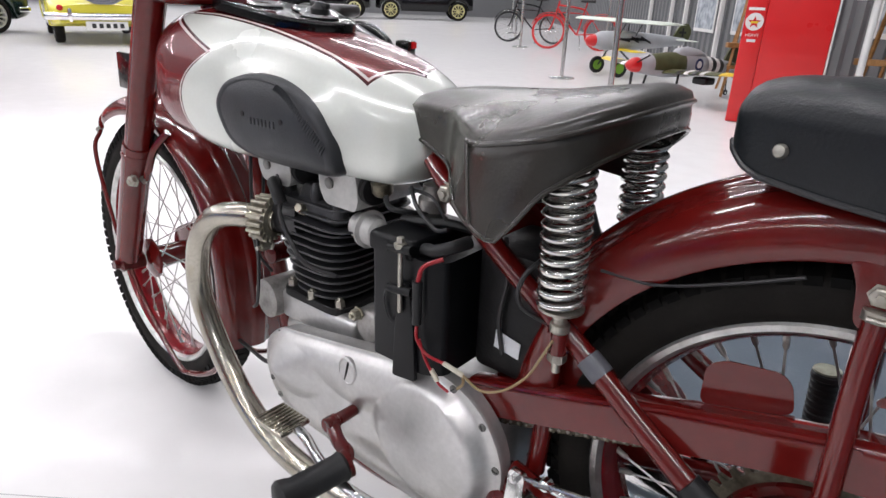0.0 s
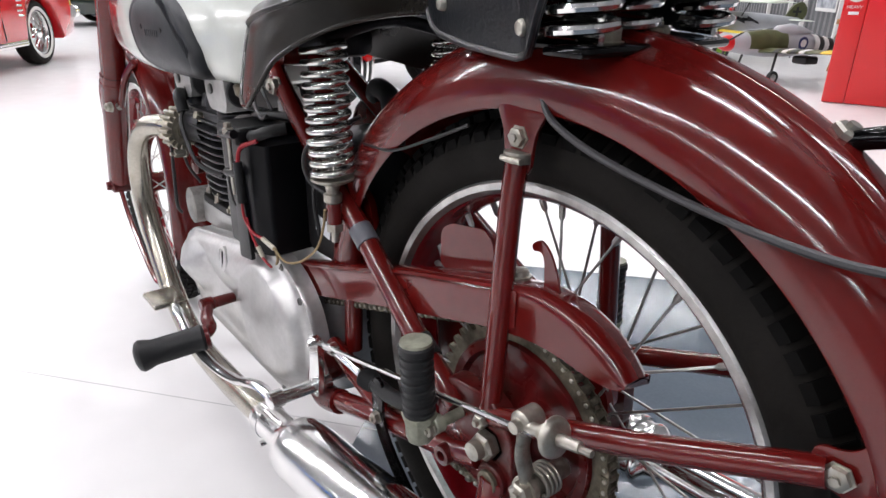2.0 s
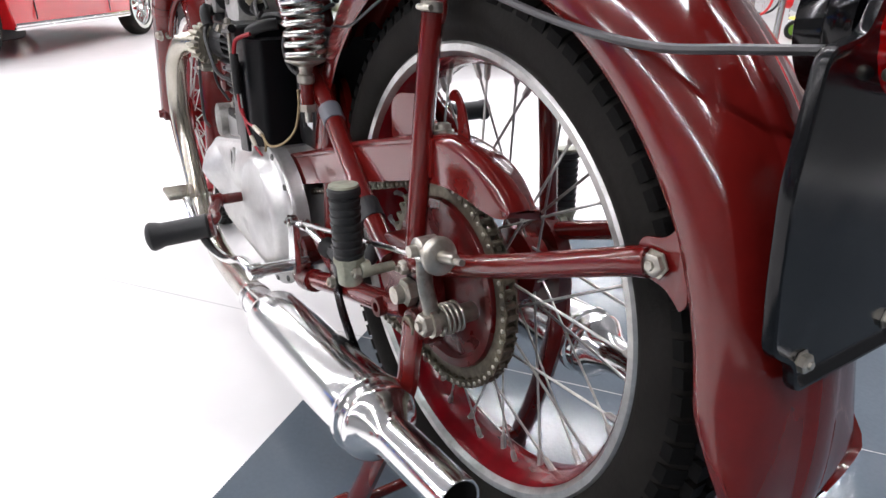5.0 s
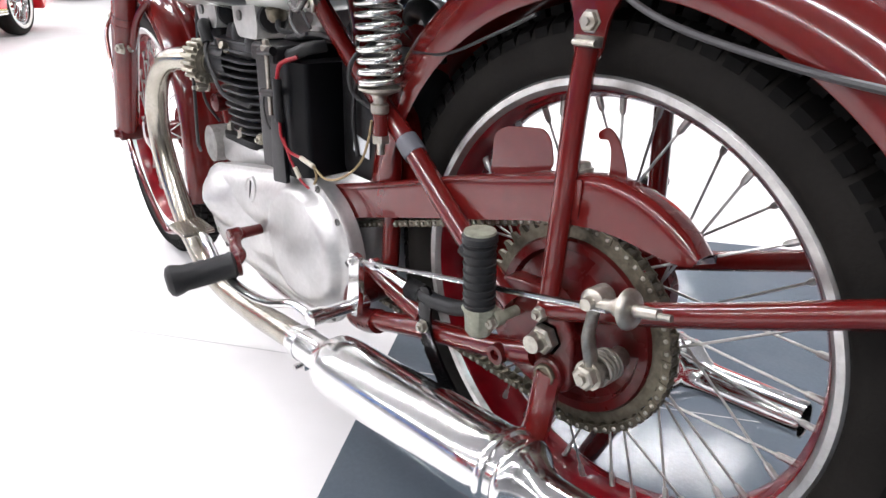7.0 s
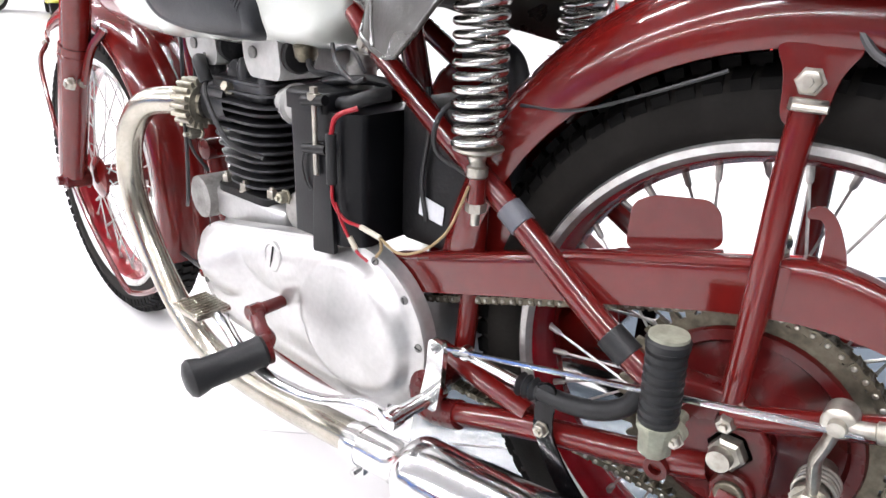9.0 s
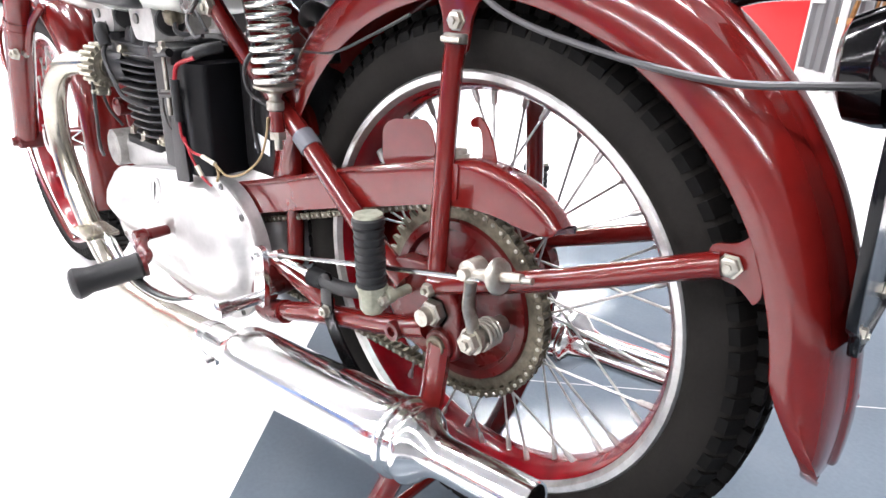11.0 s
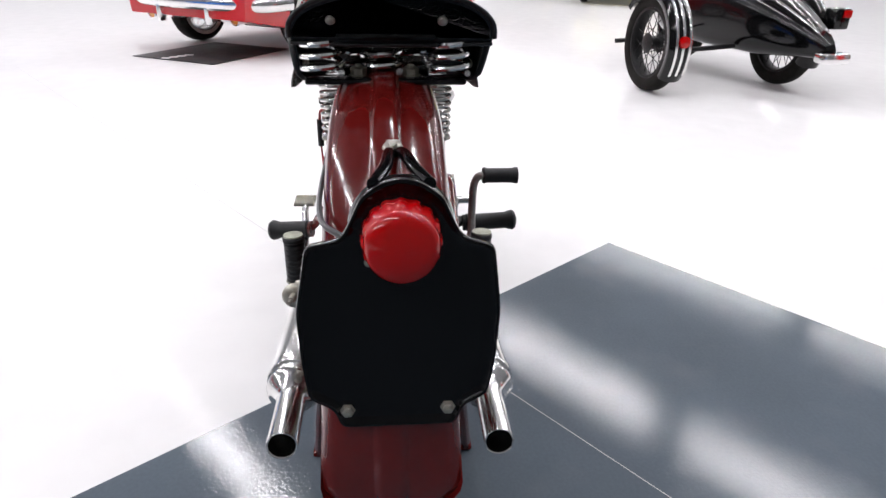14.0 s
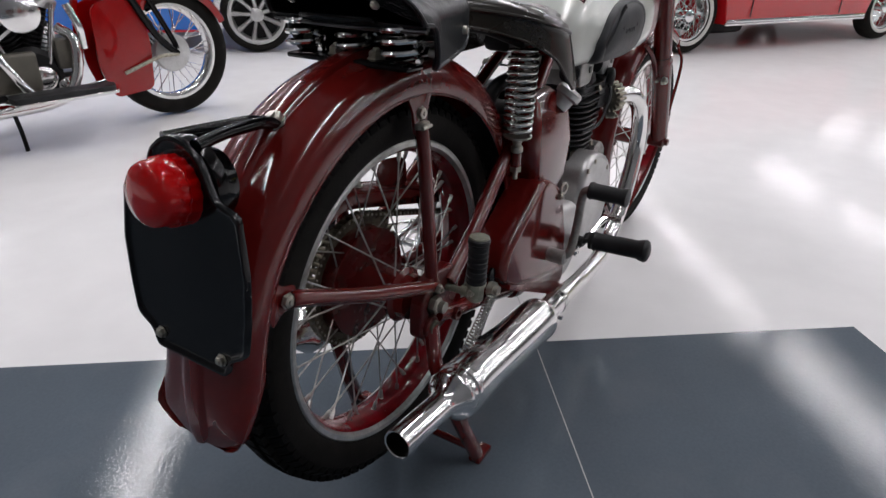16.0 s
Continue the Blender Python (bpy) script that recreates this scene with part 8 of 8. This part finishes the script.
# white posts of the stall beside it
STALL = thing("display_stall", (0, 0, 0), "white tube frame stall with a clear shelf", "display stall")
for x, y in ((0, 0), (0.9, 0.1), (0.2, 0.75), (1.1, 0.85)):
    bm = B()
    rod(bm, (x, y, 0), (x, y, 1.9), 0.028, seg=16)
    part("post", bm, WHITE, STALL)
bm = B()
box(bm, (-0.2, -0.06, 1.02), (1.2, 0.9, 1.10), 0.02)
part("shelf", bm, WHITE, STALL, "pale shelf board")
stand_at(STALL, -0.78, 5.45, 0.1)


# ---- easels and posters ----
def easel(x, y, rz, label):
    t = thing("easel", (0, 0, 0), label, "easel", "easels")
    for s in (-1, 1):
        bm = B()
        tube(bm, [(s * 0.30, 0, 0.0), (s * 0.08, 0.12, 1.6)], 0.018, 4, 1)
        part("front_leg", bm, PINE, t)
    bm = B()
    tube(bm, [(0, 0.75, 0.0), (0, 0.14, 1.55)], 0.016, 4, 1)
    part("rear_leg", bm, PINE, t)
    for z, h in ((0.52, 0.05), (0.30, 0.035), (1.30, 0.035)):
        bm = B()
        k = z / 1.6
        w = 0.30 - 0.22 * k + (0.10 if h > 0.04 else 0.02)
        box(bm, (-w, 0.12 * k - 0.05 if h > 0.04 else 0.12 * k - 0.03, z), (w, 0.12 * k + 0.012, z + h), 0.005)
        part("crossbar" if h < 0.04 else "ledge", bm, PINE, t)
    bm = B()
    box(bm, (-0.025, 0.02, 0.45), (0.025, 0.10, 1.75), 0.004, m=Matrix.Rotation(radians(-4), 4, "X"))
    part("mast", bm, PINE, t)
    stand_at(t, x, y, rz)
    return t


easel(-1.98, 7.0, 0.75, "wooden artist's easel in honey pine, folded open")
easel(-0.55, 5.75, 0.3, "wooden artist's easel in honey pine beside the stall")
for v, z, w, h in ((8.75, 0.76, 0.42, 0.60), (10.3, 0.74, 0.45, 0.60), (5.3, 0.9, 0.5, 0.65), (6.9, 0.85, 0.42, 0.55)):
    bm = B()
    box(bm, (-0.012, -w, 0.0), (0.0, w, 2 * h), 0.004)
    fr = part("poster", bm, WHITE)
    tagged(fr, "pale printed poster in a white frame on the cladding", "poster", "posters on the wall")
    bm = B()
    box(bm, (-0.016, -w + 0.05, 0.05), (-0.0125, w - 0.05, 2 * h - 0.05))
    part("print", bm, PAPER, fr, "blurred grey-blue picture")
    fr.matrix_world = Matrix.Translation(hall(X1 - 0.034, v, z - 0.2)) @ HALL
for v in (9.5, 11.1, 11.9, 13.3):
    bm = B()
    box(bm, (-0.03, -0.03, 0.0), (0.03, 0.03, HIGH), 0.006)
    tagged(part("trim_post", bm, WHITE), "white steel post against the cladding", "post", "", "structure").matrix_world = Matrix.Translation(hall(X1 - 0.10, v, 0)) @ HALL


# ---- model planes ----
def fuselage(owner, rows, mat, label=""):
    """Rows: x, half width, half height, middle height."""
    loops = [[(x, w * math.cos(2 * PI * k / 20), zc + h * math.sin(2 * PI * k / 20)) for k in range(20)] for x, w, h, zc in rows]
    bm = B()
    rings(bm, loops)
    return part("fuselage", bm, mat, owner, label, 60)


def wing(owner, name, x, z, span0, span1, chord0, chord1, mat, dihedral=0.0, label=""):
    loops = []
    for y, c in ((span0, chord0), (span0 + (span1 - span0) * 0.6, chord0 * 0.4 + chord1 * 0.6), (span1 - math.copysign(0.05, span1), chord1), (span1, chord1 * 0.35)):
        zz = z + abs(y) * dihedral
        loops.append([(x + c * u, y, zz + c * q) for u, q in ((0.5, 0.0), (0.42, 0.05), (0.15, 0.085), (-0.2, 0.05), (-0.5, 0.0), (-0.2, -0.02), (0.2, -0.035), (0.42, -0.03))])
    bm = B()
    rings(bm, loops)
    return part(name, bm, mat, owner, label, 50)


def small_wheel(owner, at, r, half, hub):
    bm = B()
    tyre_ring(bm, at, r, r * 0.55, half, 28)
    w = part("wheel", bm, RUBBER, owner)
    bm = B()
    turned(bm, V3(at) - V3((0, half * 0.7, 0)), (0, 1, 0), [(0, r * 0.2), (0.002, r * 0.62), (half * 1.4, r * 0.62), (half * 1.4 + 0.002, r * 0.2)], 20)
    part("wheel_disc", bm, hub, w)
    return w


FIGHTER = thing("model_plane", (0, 0, 0), "large camouflaged model fighter plane with red spinner and stripes", "model plane", "model planes")
fuselage(FIGHTER, [(0.62, 0.07, 0.075, 0.36), (0.45, 0.085, 0.10, 0.355), (0.20, 0.095, 0.125, 0.35), (-0.1, 0.09, 0.125, 0.345), (-0.4, 0.07, 0.10, 0.33), (-0.8, 0.035, 0.06, 0.31), (-0.95, 0.012, 0.04, 0.31)], MODEL_GREY, "grey and olive body")
bm = B()
loops = []
for x, w, h, c in ((0.44, 0.087, 0.103, 0.356), (0.20, 0.0965, 0.1275, 0.351), (-0.02, 0.094, 0.1275, 0.347)):
    loops.append([(x, w * math.cos(a), c + h * math.sin(a)) for a in (radians(-25 + 230 * k / 20) for k in range(21))])
rings(bm, loops, False, False, False)
part("camouflage_panel", bm, OLIVE, FIGHTER, "olive camouflage patch")
bm = B()
turned(bm, (0.62, 0, 0.36), (1, 0, 0), [(0, 0.074), (0.05, 0.070), (0.10, 0.05), (0.14, 0.02), (0.145, 0.002)], 24)
part("spinner", bm, RED_PLAIN, FIGHTER, "red spinner")
bm = B()
for k in range(3):
    t = 2 * PI * k / 3 + 0.5
    tube(bm, [(0.67, 0.05 * math.cos(t), 0.36 + 0.05 * math.sin(t)), (0.67, 0.22 * math.cos(t), 0.36 + 0.22 * math.sin(t))], 0.018, 8, 1, flat=0.3)
part("propeller", bm, INK, FIGHTER)
loops = [[(x, w * math.cos(PI * k / 12), 0.44 + h * math.sin(PI * k / 12)) for k in range(13)] for x, w, h in ((0.12, 0.02, 0.02), (0.05, 0.06, 0.075), (-0.10, 0.065, 0.09), (-0.26, 0.05, 0.06), (-0.40, 0.02, 0.01))]
bm = B()
rings(bm, loops, False)
part("canopy", bm, MODEL_GREY, FIGHTER, "", 60)
for s in (-1, 1):
    w = wing(FIGHTER, "wing", 0.12, 0.28, s * 0.06, s * 0.95, 0.42, 0.22, OLIVE, 0.06, "olive wing with black and white stripes")
    for k in range(4):
        y = 0.24 + 0.085 * k
        wing(FIGHTER, "wing_stripe", 0.12, 0.281, s * y, s * (y + 0.085), 0.405 - 0.02 * k, 0.40 - 0.02 * k, WHITE if k % 2 else INK, 0.06)
    wing(FIGHTER, "wing_tip", 0.12, 0.282, s * 0.70, s * 0.94, 0.30, 0.24, YELLOW, 0.06, "yellow wing tip")
    wing(FIGHTER, "tailplane", -0.82, 0.34, s * 0.02, s * 0.32, 0.20, 0.12, OLIVE)
    bar(FIGHTER, "undercarriage_leg", [(0.22, s * 0.20, 0.28), (0.27, s * 0.22, 0.06)], 0.012, INK)
    small_wheel(FIGHTER, (0.27, s * 0.245, 0.062), 0.062, 0.02, STAINLESS)
    bm = B()
    turned(bm, (-0.22, s * 0.082, 0.35), (0, s, 0), [(0, 0.062), (0.004, 0.062)], 24)
    rd = part("roundel", bm, NAVY, FIGHTER)
    bm = B()
    turned(bm, (-0.22, s * 0.0865, 0.35), (0, s, 0), [(0, 0.036), (0.002, 0.036)], 24)
    part("roundel_centre", bm, WHITE, rd)
for k in range(4):
    x = -0.36 - 0.07 * k
    bm = B()
    w0, h0 = 0.078 - 0.1 * (0.07 * k), 0.107 - 0.1 * 0.07 * k
    turned(bm, (x, 0, 0.333 - 0.005 * k), (-1, 0, 0), [(0, h0 * 0.96), (0.07, h0 * 0.90)], 24, False)
    part("body_stripe", bm, WHITE if k % 2 == 0 else INK, FIGHTER)
bm = B()
slab(bm, rounded([(-0.70, 0.34), (-0.95, 0.34), (-0.98, 0.50), (-0.90, 0.58), (-0.80, 0.52)], 0.03), -0.01, 0.01, 0.004)
part("fin", bm, OLIVE, FIGHTER)
bm = B()
box(bm, (0.0, 0.32, 0.20), (0.16, 0.48, 0.27), 0.02)
part("radiator", bm, INK, FIGHTER)
small_wheel(FIGHTER, (-0.85, 0, 0.03), 0.03, 0.012, STAINLESS)
bar(FIGHTER, "tail_leg", [(-0.82, 0, 0.30), (-0.85, 0, 0.03)], 0.006, INK)
hd = V3((-0.33, -0.94, 0)).normalized()
stand_at(FIGHTER, -2.50, 6.20, math.atan2(hd.y, hd.x))

GREYPLANE = thing("model_plane", (0, 0, 0), "large grey model plane with pale high wing and green wheels", "model plane", "model planes")
fuselage(GREYPLANE, [(0.60, 0.08, 0.08, 0.45), (0.5, 0.11, 0.12, 0.45), (0.2, 0.12, 0.13, 0.45), (-0.3, 0.09, 0.10, 0.45), (-0.85, 0.03, 0.05, 0.45)], MODEL_GREY, "silver-grey body")
bm = B()
turned(bm, (0.60, 0, 0.45), (1, 0, 0), [(0, 0.078), (0.06, 0.07), (0.11, 0.04), (0.13, 0.002)], 24)
part("spinner", bm, RED_PLAIN, GREYPLANE, "red spinner")
for s in (-1, 1):
    wing(GREYPLANE, "wing", 0.15, 0.70, 0.0, s * 1.05, 0.42, 0.36, PALE_WING, 0.0, "pale mint wing")
    wing(GREYPLANE, "lower_wing", 0.20, 0.34, s * 0.08, s * 0.55, 0.24, 0.20, YELLOW, 0.0, "yellow lower wing")
    wing(GREYPLANE, "tailplane", -0.78, 0.47, s * 0.02, s * 0.36, 0.22, 0.14, PALE_WING)
    for x in (0.28, 0.02):
        bar(GREYPLANE, "cabane_strut", [(x, s * 0.09, 0.52), (x - 0.05, s * 0.16, 0.70)], 0.008, INK)
    bar(GREYPLANE, "undercarriage_leg", [(0.30, s * 0.08, 0.36), (0.34, s * 0.24, 0.12)], 0.010, INK)
    small_wheel(GREYPLANE, (0.34, s * 0.27, 0.115), 0.115, 0.02, LIME)
    bm = B()
    slab(bm, [(0.30, 0.47), (0.12, 0.44), (0.14, 0.49), (-0.02, 0.43), (0.0, 0.50), (-0.22, 0.42), (-0.20, 0.45), (-0.05, 0.52), (-0.04, 0.46), (0.10, 0.52), (0.10, 0.47), (0.30, 0.49)], s * 0.115, s * 0.126)
    part("zigzag", bm, INK, GREYPLANE, "black zigzag flash")
bm = B()
slab(bm, rounded([(-0.62, 0.46), (-0.90, 0.44), (-0.96, 0.58), (-0.88, 0.70), (-0.74, 0.66)], 0.06, 6), -0.012, 0.012, 0.004)
fin = part("fin", bm, OLIVE, GREYPLANE, "green rudder with a black cross")
for s in (-1, 1):
    bm = B()
    box(bm, (-0.86, s * 0.014 - 0.002, 0.555), (-0.74, s * 0.014 + 0.002, 0.585))
    box(bm, (-0.815, s * 0.0145 - 0.002, 0.51), (-0.785, s * 0.0145 + 0.002, 0.63))
    part("cross", bm, INK, fin)
bar(GREYPLANE, "tail_leg", [(-0.80, 0, 0.42), (-0.84, 0, 0.0)], 0.008, INK)
hd = V3((-0.51, -0.86, 0)).normalized()
stand_at(GREYPLANE, -3.82, 7.95, math.atan2(hd.y, hd.x))


# ---- bicycles ----
def bicycle(x, y, rz, colour, label):
    t = thing("bicycle", (0, 0, 0), label, "bicycle", "bicycles")
    tyre = colour if colour is RED_PLAIN else RUBBER
    for cx, nm in ((0.52, "front_wheel"), (-0.52, "rear_wheel")):
        bm = B()
        wheel_ring(bm, V3((cx, 0, 0.335)), [(0.025 * math.cos(a), 0.312 + 0.024 * math.sin(a)) for a in (2 * PI * k / 10 for k in range(10))], 40)
        w = part(nm, bm, tyre, t)
        bm = B()
        turned(bm, (cx, -0.03, 0.335), (0, 1, 0), [(0, 0.012), (0.01, 0.025), (0.05, 0.025), (0.06, 0.012)], 12)
        part("hub", bm, STAINLESS, w)
        for k in range(20):
            a = 2 * PI * k / 20
            bm = B()
            rod(bm, (cx, 0.02 * (-1) ** k, 0.335), (cx + 0.29 * math.cos(a), 0, 0.335 + 0.29 * math.sin(a)), 0.002, seg=4)
            part("spoke", bm, STAINLESS, w)
    for nm, pts, r in (("fork", [(0.52, 0, 0.335), (0.44, 0, 0.52), (0.34, 0, 0.92)], 0.016), ("top_tube", [(0.36, 0, 0.84), (0.0, 0, 0.80), (-0.18, 0, 0.76)], 0.018), ("down_tube", [(0.37, 0, 0.78), (0.15, 0, 0.50), (-0.05, 0, 0.29)], 0.018),
                       ("seat_tube", [(-0.05, 0, 0.29), (-0.20, 0, 0.90)], 0.016), ("chain_stay", [(-0.05, 0, 0.29), (-0.52, 0.04, 0.335)], 0.011), ("seat_stay", [(-0.18, 0, 0.76), (-0.52, 0.04, 0.335)], 0.010)):
        bar(t, nm, pts, r, colour)
    bar(t, "handlebar", [(0.20, -0.30, 1.02), (0.34, -0.22, 0.98), (0.36, 0, 0.95), (0.34, 0.22, 0.98), (0.20, 0.30, 1.02)], 0.011, CHROME)
    bm = B()
    slab(bm, rounded([(-0.36, -0.10), (-0.36, 0.10), (-0.10, 0.03), (-0.06, 0), (-0.10, -0.03)], 0.03), 0.90, 0.95, 0.02, plane="xy")
    part("saddle", bm, LEATHER_BLACK, t)
    bm = B()
    slab(bm, rounded([(-0.36, 0.67), (0.0, 0.71), (0.36, 0.71), (0.36, 0.69), (0.0, 0.69)], 0.005), -0.03, 0.03)
    for cx, a0, a1 in ((0.52, 20, 170), (-0.52, 10, 170)):
        tube(bm, [(cx + 0.36 * math.cos(radians(a)), 0, 0.335 + 0.36 * math.sin(radians(a))) for a in range(a0, a1, 12)], 0.024, 8, 2, flat=0.4)
    part("mudguard", bm, colour, t)
    bar(t, "prop_stand", [(-0.1, 0.03, 0.30), (-0.15, 0.18, 0.0)], 0.008, STAINLESS)
    stand_at(t, x, y, rz)
    return t


bicycle(-6.6, 11.4, 3.6, RED_PLAIN, "bright red bicycle with red tyres on its stand")
bicycle(-8.2, 12.3, 3.5, CAR_BLACK, "dark bicycle on its stand")
